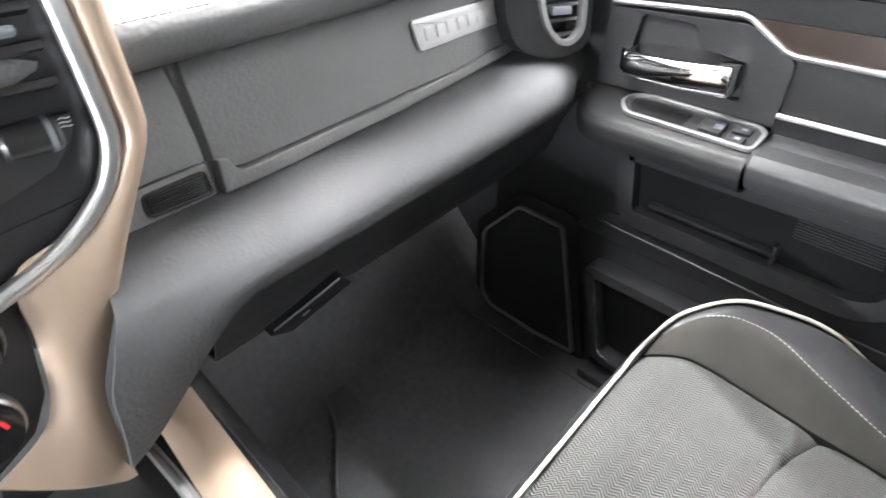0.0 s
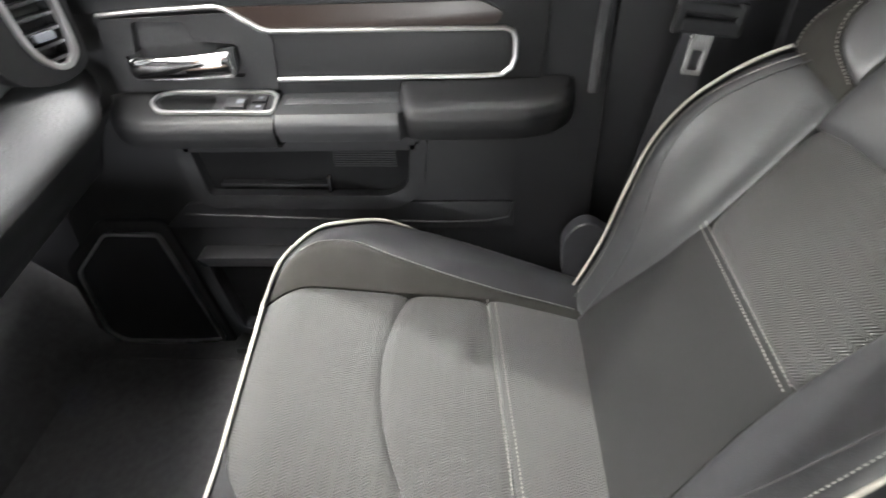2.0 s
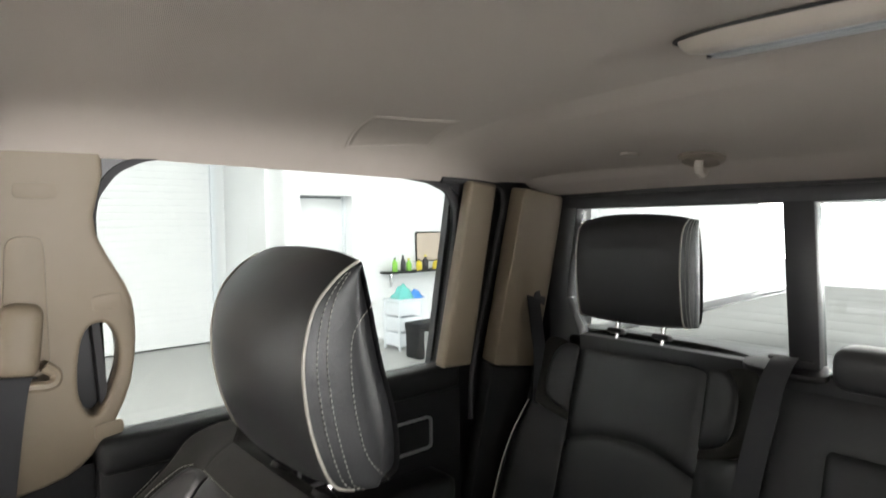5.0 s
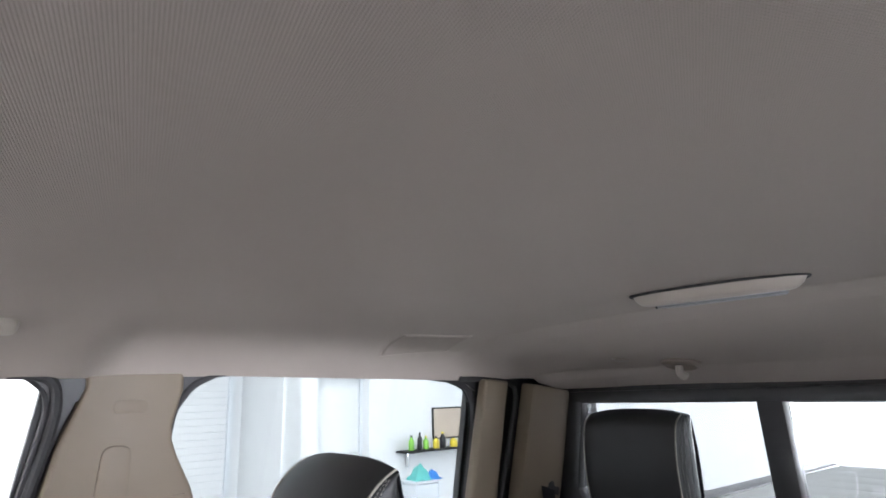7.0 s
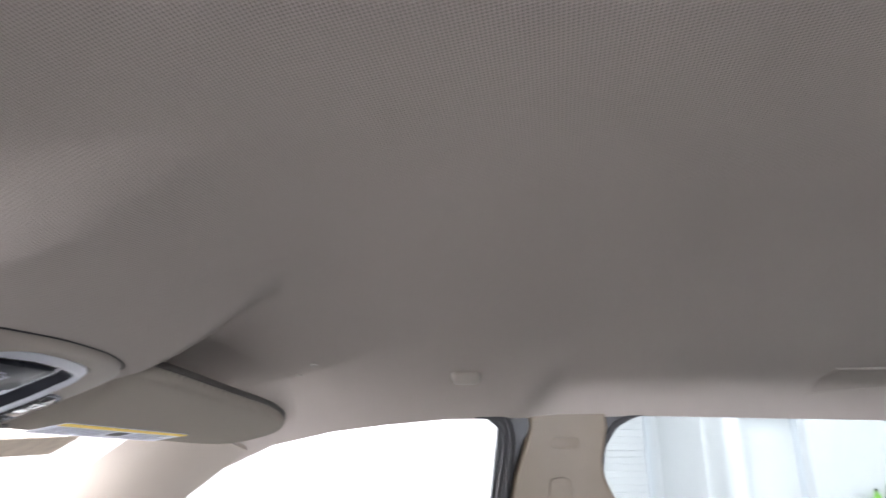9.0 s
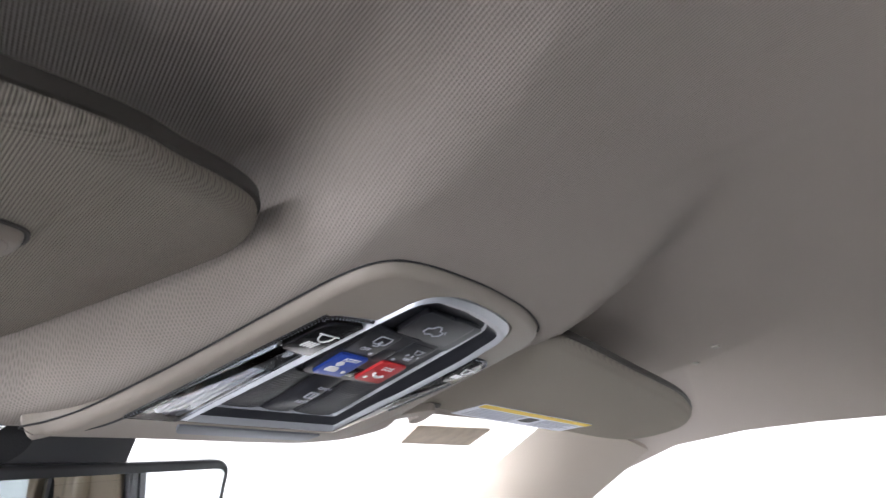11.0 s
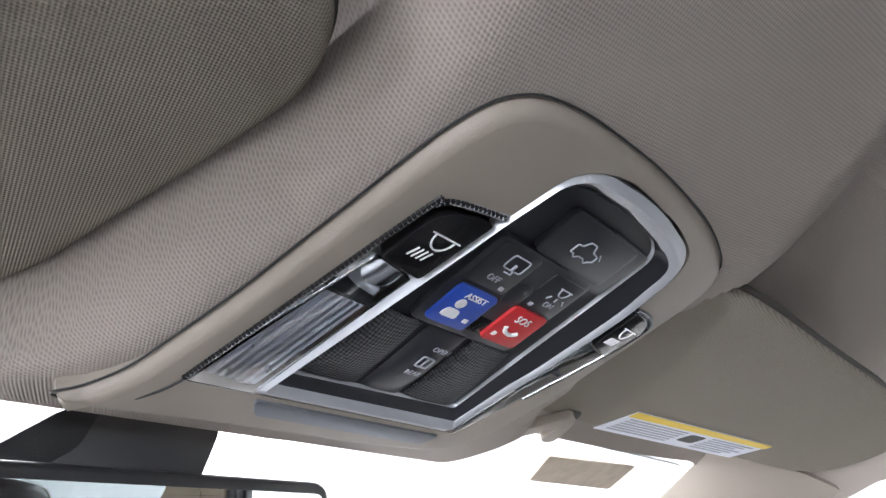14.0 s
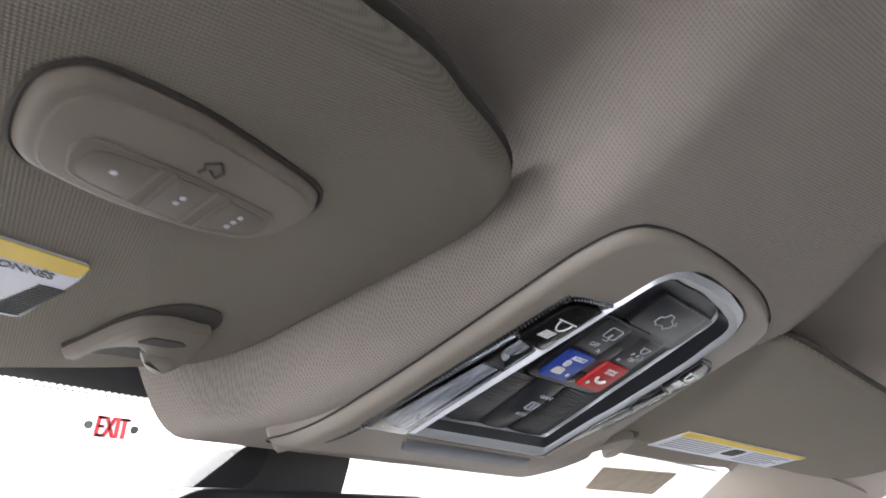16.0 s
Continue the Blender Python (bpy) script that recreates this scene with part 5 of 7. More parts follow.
for sgn in (1, -1):
    mir = lambda pts, k=sgn: [(k * a, b) for a, b in pts]
    PIPB = PIPB_IN if sgn > 0 else PIPB_OUT
    part("side_bolster", patch(line_of(mir([(0.158, -0.098), (0.152, -0.15), (0.150, -0.29), (0.160, -0.40), (0.185, -0.52), (0.195, -0.60)])), line_of(mir(PIPB)), back_h, BACK, 24, 40, 0.007, 0.010), LEATHER, seat, "padded leather side bolster")
    ins = [(0.150, 0.098), (0.190, 0.096), (0.217, 0.080), (0.241, 0.030), (0.238, -0.018), (0.210, -0.056), (0.159, -0.076)]
    part("shoulder_pad", patch(line_of(mir([(0.150, 0.098), (0.155, 0.0), (0.159, -0.076)])), line_of(mir(ins)), lambda u, v: back_h(u, v) + 0.003, BACK, 20, 30, 0.006, 0.007), SMOOTH_LEATHER, seat, "smooth leather shoulder pad")
    rim = [(0.150, 0.098), (0.190, 0.096), (0.217, 0.080), (0.241, 0.030), (0.238, -0.018), (0.210, -0.056), (0.159, -0.076)]
    out = CREST[2:] + [PIPB[0], (0.20, -0.095), (0.159, -0.100)]
    part("shoulder_suede", patch(line_of(mir(rim)), line_of(mir(out)), lambda u, v: back_h(u, v) - 0.002, BACK, 16, 60, 0.003, 0.006), SUEDE, seat, "dark suede shoulder surround")
    pip = [BACK @ Vector((q.x, q.y, back_h(q.x, q.y) + 0.002)) for q in smooth_line([(a, b, 0) for a, b in mir(PIPB)], 6)]
    part("piping", tube(pip, 0.0027, 8), PIPING, seat, "pale grey piping")
    lines = [[BACK @ Vector((q.x, q.y, back_h(q.x, q.y) + 0.0015)) for q in smooth_line([(a * f, b * f2, 0) for a, b in mir(pts)], 6)] for pts, f, f2 in ((ins[1:], 1.012, 1.02), (out[4:-2], 0.985, 0.985))]
    lines.append([BACK @ Vector((q.x, q.y, back_h(q.x, q.y) + 0.001)) for q in smooth_line([(sgn * (a - 0.018), b, 0) for a, b in PIPB], 6)])
    part("stitching", stitches(lines), THREAD, seat)
    welt = [BACK @ Vector((q.x, q.y, back_h(q.x, q.y) + 0.0003)) for q in smooth_line([(sgn * (a - 0.030 - 0.03 * ease(-0.1, -0.5, c)), c, 0) for a, c in PIPB], 6)]
    part("bolster_seam", tube(welt, 0.0014, 6), RUBBER, seat, "dark sewn seam of the bolster")
    # side of the back, rolling from the front edge to the rear shell
    edge_b = smooth_line([(sgn * a, c, 0) for a, c in CREST], 6)[:-1] + smooth_line([(sgn * a, c, 0) for a, c in PIPB], 5)
    cut = next(i for i, q in enumerate(edge_b) if abs(q.x) > 0.236 and q.y < 0.165)

    def roll_back(s, q, k=sgn):
        top = ease(0.05, 0.15, q.y)
        out = 0.020 * math.sin(math.pi * min(1.0, s * 0.9)) - 0.045 * ease(0.55, 1.0, s)
        side = ease(0.0, 0.2, abs(q.x))
        h = back_h(q.x, q.y)
        return BACK @ Vector((q.x + k * out * side * (1 - 0.3 * top), q.y + (0.014 * math.sin(math.pi * min(1, s * 1.2)) - 0.065 * s * s) * top, h - 0.002 - (h + 0.150) * s))
    for name, line, mat, lab in (("top_cap", edge_b[:cut + 1], SUEDE, "dark suede crest of the back"), ("back_side", edge_b[cut:], LEATHER, "smooth leather side of the back")):
        part(name, sheet(lambda s, t, q=line: roll_back(s, q[min(len(q) - 1, int(round(t * (len(q) - 1))))]), 16, len(line) - 1), mat, seat, lab)
    seam_pts = [roll_back(0.62, q) + Vector((-0.001 if sgn > 0 else 0.001, 0, 0)) for q in edge_b[cut + 6:]]
    part("side_seam", tube(seam_pts, 0.0012, 6), RUBBER, seat, "sewn seam of the side")
part("top_suede", sheet(lambda s, t: BACK @ Vector(((2 * s - 1) * 0.150, 0.100 + 0.052 * t, back_h((2 * s - 1) * 0.150, 0.100 + 0.052 * t) - 0.002)), 30, 14), SUEDE, seat, "dark suede top panel")
part("back_shell", prism(rounded([(-0.25, -0.62), (0.25, -0.62), (0.265, -0.2), (0.245, 0.05), (0.21, 0.095), (-0.21, 0.095), (-0.245, 0.05), (-0.265, -0.2)], 0.05, 5), -0.153, -0.10, BACK, 0.025, 3), LEATHER, seat, "leather seat back shell")
part("stitching", stitches([[BACK @ Vector((u, 0.103, back_h(u, 0.103) + 0.001)) for u in np.linspace(-0.148, 0.148, 50)], [BACK @ Vector((u, -0.318, back_h(u, -0.318) + 0.0005)) for u in np.linspace(-0.15, 0.15, 50)], [BACK @ Vector((u, -0.328, back_h(u, -0.328) + 0.0005)) for u in np.linspace(-0.15, 0.15, 50)]]), THREAD, seat)
# embroidered maker's word, as plain bars
emb = part("embroidery", ring(rounded([(-0.096, -0.0095), (0.098, -0.0095), (0.098, 0.0100), (-0.096, 0.0100)], 0.002, 2), rounded([(-0.0948, -0.0083), (0.0968, -0.0083), (0.0968, 0.0088), (-0.0948, 0.0088)], 0.0015, 2), -0.001, 0.0012, BACK @ Matrix.Translation((0, 0.007, 0)), 0.0), PIPING, seat, "pale embroidered outline of a word")
for i in range(7):
    u = -0.091 + 0.0268 * i
    part("embroidered_bar", ring([(u, -0.0062), (u + 0.0215, -0.0062), (u + 0.0205, 0.0068), (u + 0.001, 0.0068)], [(u + 0.0035, -0.0032), (u + 0.0180, -0.0032), (u + 0.0172, 0.0038), (u + 0.0042, 0.0038)], -0.001, 0.0013, BACK @ Matrix.Translation((0, 0.007, 0)), 0.0), PIPING, emb)

# headrest


def headrest(cx, half, front, rear, bulge, root, piping=0.0026, curve=()):
    """A headrest from its side outline: front and rear lines of (y, z) from bottom to top."""
    fr = smooth_line([(0, y, z) for y, z in front], 6)
    re_ = smooth_line([(0, y, z) for y, z in rear], max(2, 6 * (len(front) - 1) // (len(rear) - 1)))
    loop = fr + list(reversed(re_))
    z0, z1 = min(p.z for p in loop), max(p.z for p in loop)

    def body(s, t):
        a = math.sin(0.5 * math.pi * (2 * t - 1))
        k = 1 - abs(a) ** 2.6
        i = int(round(s * len(loop))) % len(loop)
        p = loop[i]
        up = (p.z - z0) / (z1 - z0)
        forward = bulge * k * math.sin(math.pi * min(1, 0.12 + 0.8 * up)) if i < len(fr) else -0.4 * bulge * k
        return (cx + a * half, p.y + forward, p.z + 0.014 * k * ease(0.75, 1.0, up) - 0.006 * k * ease(0.25, 0.0, up))
    part("cushion", sheet(body, len(loop), 36), SMOOTH_LEATHER, root, "smooth leather headrest cushion")
    n = min(len(fr), len(re_))
    for sgn in (-1, 1):
        def cap(s, t, k=sgn, lift=0.0):
            i = s * (n - 1)
            j = min(int(i), n - 2)
            a, c = fr[j].lerp(fr[j + 1], i - j), re_[j].lerp(re_[j + 1], i - j)
            p = a.lerp(c, t)
            return Vector((cx + k * (half + lift + 0.010 * math.sin(math.pi * min(1, t * 0.75 + 0.02)) - 0.018 * ease(0.6, 1, t)), p.y, p.z))
        side = part("side_panel", sheet(cap, 30, 14), LEATHER, root, "stitched leather side")
        part("piping", tube([Vector((cx + sgn * (half + 0.0005), p.y + 0.001, p.z)) for p in fr], piping, 8), PIPING, root, "pale grey piping")
        for t in (0.13, 0.24):
            part("stitching", stitches([[cap(s, t, sgn, 0.001) for s in np.linspace(0.03, 0.97, 40)]], 0.0068, 0.0048, 0.0008), THREAD, side)
        if curve:
            line = [Vector((cx + sgn * (half + 0.0105), q.y, q.z)) for q in smooth_line([(0, y, z) for y, z in curve], 6)]
            part("stitching", stitches([line], 0.0068, 0.0048, 0.0008), THREAD, side)


hr = thing("headrest", "black leather headrest with grey piping on steel posts", "headrest", (0.425, -0.27, 0.88))
headrest(0.431, 0.140, [(-0.275, 0.888), (-0.250, 0.900), (-0.234, 0.930), (-0.220, 0.978), (-0.214, 1.030), (-0.217, 1.066), (-0.230, 1.107), (-0.258, 1.138), (-0.288, 1.156)], [(-0.318, 0.886), (-0.340, 0.900), (-0.337, 0.962), (-0.318, 1.034), (-0.303, 1.107), (-0.292, 1.153)], 0.020, hr, 0.0020, [(-0.300, 1.107), (-0.272, 1.074), (-0.268, 1.028), (-0.274, 0.976), (-0.288, 0.926), (-0.316, 0.892)])
for x in (0.340, 0.455):
    part("post", tube([(x, -0.255, 0.84), (x, -0.285, 0.90), (x, -0.295, 0.96)], 0.0065, 10), BRIGHT, hr, "polished steel post")
    part("post_guide", lathe([(0.016, -0.006), (0.016, 0.004), (0.010, 0.008)], axes((x, -0.262, 0.868), (1, 0, 0), (0, 0.85, 0.5)), 14), PLASTIC, seat, "black post guide")

# ---- dash ----


def dash_y(x):
    return 0.998 + 0.10 * (x - 0.15)


dash = thing("dashboard", "black leather-grained dashboard with a two-part glovebox", "dashboard", (0.35, 1.1, 0.5))


def along(profile, x0, x1, n=40, k=30, bend=dash_y, end=None):
    """A long form from a side profile of (y offset, z) points, swept across the cab."""
    q = smooth_line([(0, a, b) for a, b in profile], max(2, k // max(1, len(profile) - 1)))

    def at(s, t):
        p = q[int(round(s * (len(q) - 1)))]
        x = x0 + (x1 - x0) * t
        y, z = bend(x) + p.y, p.z
        if end:
            y, z = end(x, y, z)
        return (x, y, z)
    return sheet(at, len(q) - 1, n, 0.004)


part("top_pad", along([(0.55, 0.905), (0.30, 0.902), (0.10, 0.892), (-0.005, 0.873), (-0.040, 0.852), (-0.046, 0.836), (-0.036, 0.818), (-0.010, 0.806), (0.03, 0.802)], -1.0, 0.79), DASH_SKIN, dash, "padded stitched upper dash")
part("stitching", stitches([[(x, dash_y(x) - 0.0425, 0.8525) for x in np.linspace(0.02, 0.62, 60)], [(x, dash_y(x) - 0.018, 0.869) for x in np.linspace(0.02, 0.62, 60)]], 0.0075, 0.0055), THREAD, dash)


def dash_plane(w):
    return axes((0.15, dash_y(0.15) + w - 0.16 * 0.690, 0.009), (1, 0.10, 0), (0, 0.16, 1))      # w axis towards the cabin


DP = dash_plane(0.0)
door_poly = rounded([(-0.0095, 0.698), (0.016, 0.689), (0.470, 0.697), (0.500, 0.815), (-0.0145, 0.815)], [0.006, 0.02, 0.01, 0.01, 0.01], 4)
gb = part("glovebox_door", prism(door_poly, -0.02, 0.004, DP, 0.012, 5), DASH_SKIN, dash, "leather-grained glovebox door")
lip_top = [(0.0127, 0.6870), (0.075, 0.6885), (0.155, 0.690), (0.2475, 0.692), (0.3385, 0.6945), (0.515, 0.708)]
lip_low = [(0.520, 0.692), (0.336, 0.680), (0.244, 0.676), (0.15, 0.674), (0.07, 0.671), (-0.012, 0.671)]
part("lip", prism(lip_top + lip_low + [(-0.0105, 0.7065), (0.0005, 0.7045), (0.006, 0.694)], -0.01, 0.0115, DP, 0.003, 3), DASH_SKIN, gb, "smooth lower lip of the glovebox")
part("stub_panel", prism(rounded([(-0.125, 0.7075), (-0.0185, 0.7075), (-0.0190, 0.728), (-0.0235, 0.775), (-0.0290, 0.806), (-0.125, 0.806)], [0.004, 0.004, 0.02, 0.02, 0.012, 0.004], 4), -0.02, 0.003, DP, 0.005, 3), DASH_SKIN, dash, "grained panel beside the glovebox")
part("stub_strip", prism(rounded([(-0.125, 0.672), (-0.0165, 0.672), (-0.0178, 0.7055), (-0.125, 0.7055)], 0.004, 4), -0.02, 0.002, DP, 0.003, 3), DASH_SKIN, dash, "lower strip of the grained panel")
pad_poly = rounded([(-0.085, 0.678), (-0.0215, 0.6765), (-0.0235, 0.6985), (-0.085, 0.6975)], 0.005, 4)
part("pad_surround", ring(inset(pad_poly, -0.0022), inset(pad_poly, 0.0004), 0.0, 0.0042, DP, 0.001), SATIN, dash, "raised rim round the ribbed pad")
ribs = part("ribbed_pad", prism(inset(pad_poly, 0.001), 0.0, 0.0026, DP, 0.0004), PLASTIC, dash, "ribbed black button")
for i in range(7):
    z = 0.6800 + 0.0023 * i
    part("rib", prism([(-0.081, z), (-0.0265, z - 0.0006), (-0.0265, z + 0.0006), (-0.081, z + 0.0012)], 0.0022, 0.0042, DP, 0.0004), SATIN, ribs)
BADGE = material("pale_badge_metal", (0.50, 0.50, 0.51), 0.42, 0.5, vary=0.04)
badge_poly = rounded([(0.292, 0.7345), (0.461, 0.7355), (0.450, 0.7695), (0.282, 0.7735)], 0.006, 4)
badge = part("badge", prism(badge_poly, 0.003, 0.009, DP, 0.002), BADGE, dash, "bright metal badge plate")
part("badge_field", prism(inset(badge_poly, 0.005), 0.0088, 0.0096, DP, 0.0), BADGE, badge)
for i in range(7):
    u = 0.303 + 0.0212 * i
    part("badge_bar", prism([(u, 0.7455), (u + 0.0135, 0.7455), (u + 0.0120, 0.7615 - 0.0003 * i), (u - 0.0015, 0.7620 - 0.0003 * i)], 0.0094, 0.0116, DP, 0.0006), BADGE, badge)


def lip_z(x):
    """Height of the line where the glovebox lip meets the knee roll."""
    return table((0.05, 0.165, 0.30, 0.40, 0.50, 0.665, 0.80), (0.672, 0.671, 0.672, 0.674, 0.678, 0.688, 0.692), x)


ROLL = smooth_line([(0, a, b) for a, b in [(0.02, 0.684), (-0.02, 0.6815), (-0.055, 0.672), (-0.085, 0.654), (-0.098, 0.634), (-0.096, 0.615), (-0.080, 0.600), (-0.04, 0.582), (0.03, 0.555), (0.12, 0.515), (0.28, 0.46)]], 5)


def knee_roll(s, t):
    p = ROLL[int(round(s * (len(ROLL) - 1)))]
    z = p.z
    x0 = -0.02
    for _ in range(3):
        zz = z - 0.105 * (1 - ease(-0.06, 0.12, x0)) * min(1, max(0, (0.655 - z) / 0.05))
        x0 = table((0.45, 0.497, 0.601, 0.658, 0.73), (-0.044, -0.042, -0.031, -0.004, 0.028), zz)
    x = x0 + (0.79 - x0) * t ** 1.15
    z -= 0.105 * (1 - ease(-0.06, 0.12, x)) * min(1, max(0, (0.655 - p.z) / 0.05))
    z += (lip_z(x) - 0.682) * ease(0.60, 0.675, p.z)
    return (x, dash_y(x) + p.y + 0.05 * ease(0.66, 0.80, x), z)


part("knee_roll", sheet(knee_roll, len(ROLL) - 1, 60, 0.004), ROLL_SKIN_SHADED, dash, "broad padded knee roll")
part("lower_panel", along([(-0.060, 0.592), (-0.02, 0.540), (0.0, 0.500), (0.012, 0.470), (0.03, 0.455), (0.12, 0.445), (0.40, 0.42)], 0.085, 0.79, 20), SMOOTH_LEATHER, dash, "black under-dash panel")
LT = axes((0, 0.996, 0), (1, 0, 0), (0, 0, 1))
latch = part("bin_latch", prism(rounded([(0.148, 0.467), (0.178, 0.456), (0.274, 0.480), (0.262, 0.497)], 0.004, 3), -0.02, 0.002, LT, 0.002), GLOSS, dash, "gloss black lower bin latch")
part("latch_edge", tube([LT @ Vector(p) for p in ((0.156, 0.472, 0.002), (0.20, 0.483, 0.003), (0.256, 0.496, 0.002))], 0.0014, 6), SILVER, latch, "thin silver edge")
part("latch_mark", prism([(0.196, 0.470), (0.206, 0.4725), (0.207, 0.4745), (0.197, 0.472)], 0.001, 0.003, LT, 0.0), SILVER, latch)

vent_m = axes((0.688, 0.985, 0.742), (0.96, -0.28, 0), (0.02, 0.1, 1))
vp = rounded([(-0.054, 0.10), (-0.047, 0.012), (-0.037, -0.020), (-0.012, -0.043), (0.010, -0.045), (0.031, -0.030), (0.034, 0.0), (0.036, 0.10)], [0.01, 0.01, 0.02, 0.015, 0.015, 0.02, 0.01, 0.01], 5)
pod = rounded([(-0.108, 0.10), (-0.100, 0.0), (-0.085, -0.036), (-0.045, -0.056), (0.0, -0.062), (0.045, -0.050), (0.055, 0.10)], [0.01, 0.02, 0.03, 0.03, 0.03, 0.03, 0.01], 5)
vent = part("side_vent", holed(pod, inset(vp, 0.002), -0.05, 0.0, vent_m, 0.006), SOFT, dash, "side air vent pod")
part("vent_ring", ring(vp, inset(vp, 0.008), -0.006, 0.006, vent_m, 0.002), CHROME, vent, "satin chrome vent ring")
for i in range(6):
    part("vent_slat", prism([(-0.050 + 0.004 * max(0, 2 - i), -0.030 + 0.02 * i), (0.034 - 0.006 * (i == 0), -0.032 + 0.02 * i), (0.034 - 0.006 * (i == 0), -0.027 + 0.02 * i), (-0.050 + 0.004 * max(0, 2 - i), -0.025 + 0.02 * i)], -0.03, -0.006, vent_m, 0.001), SATIN, vent)
part("vent_knob", prism(rounded([(-0.022, 0.0), (0.012, -0.002), (0.012, 0.010), (-0.022, 0.012)], 0.003, 3), -0.010, -0.001, vent_m, 0.002), SILVER, vent)
part("vent_cup", prism(inset(vp, 0.007), -0.04, -0.03, vent_m, 0.0), RUBBER, vent)

# centre stack
stack = thing("centre_stack", "bronze and chrome framed centre stack with air vents and knobs", "console", (-0.05, 0.95, 0.4))
ST = axes((0, 0.935, 0), (1, 0, 0), (0, 0, 1))       # w towards the cabin
outer = [(0.062, 0.95), (0.067, 0.874), (0.070, 0.800), (0.067, 0.778), (0.058, 0.758), (0.034, 0.714), (0.012, 0.672), (-0.006, 0.637), (-0.024, 0.600), (-0.035, 0.572), (-0.041, 0.52), (-0.043, 0.462)]
inner = [(0.044, 0.95), (0.049, 0.877), (0.053, 0.800), (0.052, 0.778), (0.044, 0.762), (0.030, 0.744), (-0.002, 0.719), (-0.047, 0.702), (-0.054, 0.645), (-0.064, 0.590), (-0.084, 0.557), (-0.13, 0.530)]


INNER, OUTER = ([Vector((q.x, q.y)) for q in smooth_line([(u, v, 0) for u, v in pts], 6)] for pts in (inner, outer))


def bezel(s, t):
    a, b = (pts[int(round(t * (len(pts) - 1)))] for pts in (INNER, OUTER))
    p = a.lerp(b, min(1, s * 1.25))
    lift = 0.012 * math.sin(math.pi * min(1, s * 1.25) * 0.75) - 0.05 * max(0, s - 0.8) / 0.2
    return (p.x, 0.935 - lift - 0.010 * (t > 0.5) * (t - 0.5), p.y)


part("frame", sheet(bezel, 20, 66, 0.004), COPPER, stack, "satin bronze frame")
ch = smooth_line([(a, 0.928, b) for a, b in [(0.038, 0.95), (0.0425, 0.877), (0.046, 0.802), (0.044, 0.776), (0.034, 0.752), (0.020, 0.736), (-0.010, 0.712), (-0.052, 0.694), (-0.11, 0.676)]], 6)
part("chrome_strip", tube(ch, 0.0075, 10), CHROME, stack, "satin chrome strip")
part("vent_surround", prism([(-0.25, 0.95), (-0.25, 0.67), (-0.10, 0.676), (-0.050, 0.698), (-0.008, 0.716), (0.022, 0.738), (0.040, 0.77), (0.043, 0.80), (0.036, 0.95)], -0.03, -0.004, ST, 0.004), SATIN, stack)
part("vent_bowl", sheet(lambda s, t: (-0.25 + (0.292 - 0.05 * s) * t + 0.0 * s, 0.938 + 0.028 * math.sin(math.pi * 0.5 * s), 0.712 + 0.055 * s + 0.03 * t * (1 - s)), 10, 16), SOFT, stack, "grey vent surround")
part("vent_panel", prism([(-0.20, 0.745), (-0.03, 0.757), (0.005, 0.768), (0.024, 0.788), (0.028, 0.805), (-0.20, 0.812)], -0.004, 0.003, ST, 0.003), SMOOTH_LEATHER, stack, "grey vent control panel")
for i, z in enumerate((0.824, 0.848, 0.872, 0.896)):
    part("vent_slat", box(-0.10, 0.945 - 0.0 * i, z, 0.255, 0.045, 0.006, 0.002, 2, (-18, 0, 0)), SATIN, stack)
part("slat_edge", box(-0.05, 0.922, 0.866, 0.13, 0.008, 0.007, 0.003), SILVER, stack, "silver slat edge")
wheel = part("thumb_wheel", lathe([(0.010, -0.019), (0.0125, -0.016), (0.0125, 0.016), (0.010, 0.019)], axes((-0.001, 0.936, 0.794), (0, 1, 0), (0, 0, 1)) @ Matrix.Rotation(0, 4, "Z"), 26), SATIN, stack, "ribbed thumb wheel")
part("wheel_band", lathe([(0.0128, 0.010), (0.0134, 0.012), (0.0128, 0.014)], axes((-0.001, 0.936, 0.794), (0, 1, 0), (0, 0, 1)), 24), SILVER, wheel)
for k in range(3):
    part("air_mark", tube([(0.0185 + 0.002 * j, 0.9315, 0.797 + 0.003 * k + 0.0006 * math.sin(j * 1.6)) for j in range(5)], 0.0004, 5), WHITE_INK, stack)
part("knob_panel", prism([(-0.25, 0.676), (-0.11, 0.676), (-0.052, 0.694), (-0.058, 0.645), (-0.068, 0.590), (-0.088, 0.556), (-0.13, 0.530), (-0.25, 0.53)], -0.02, 0.0, ST, 0.003), SATIN, stack)
for kx, kz, r, arcs in ((-0.118, 0.590, 0.030, True), (-0.100, 0.665, 0.027, False)):
    km = axes((kx, 0.935, kz), (1, 0, 0), (0, 0, 1))
    knob = part("knob", lathe([(r, 0), (r, 0.012), (r * 0.95, 0.018), (r * 0.80, 0.020)], km, 30), GLOSS, stack, "gloss black climate knob")
    part("knob_ring", lathe([(r * 1.05, 0.0), (r * 1.06, 0.010), (r * 0.98, 0.013), (r * 0.97, 0.0)], km, 30), CHROME, knob, "chrome knob ring")
    if arcs:
        part("red_mark", tube([km @ Vector((r * 0.62 * math.cos(a), r * 0.62 * math.sin(a), 0.0205)) for a in np.linspace(0.1, 1.2, 8)], 0.0016, 6), RED, knob, "red warm mark")
part("socket_bezel", prism(rounded([(-0.135, 0.48), (-0.085, 0.50), (-0.080, 0.518), (-0.13, 0.525)], 0.008, 4), 0.0, 0.008, ST, 0.003), GLOSS, stack, "gloss black socket bezel")

tunnel = thing("tunnel_console", "bronze-edged centre tunnel console with a chrome strip", "console", (0.0, 0.6, 0.0))
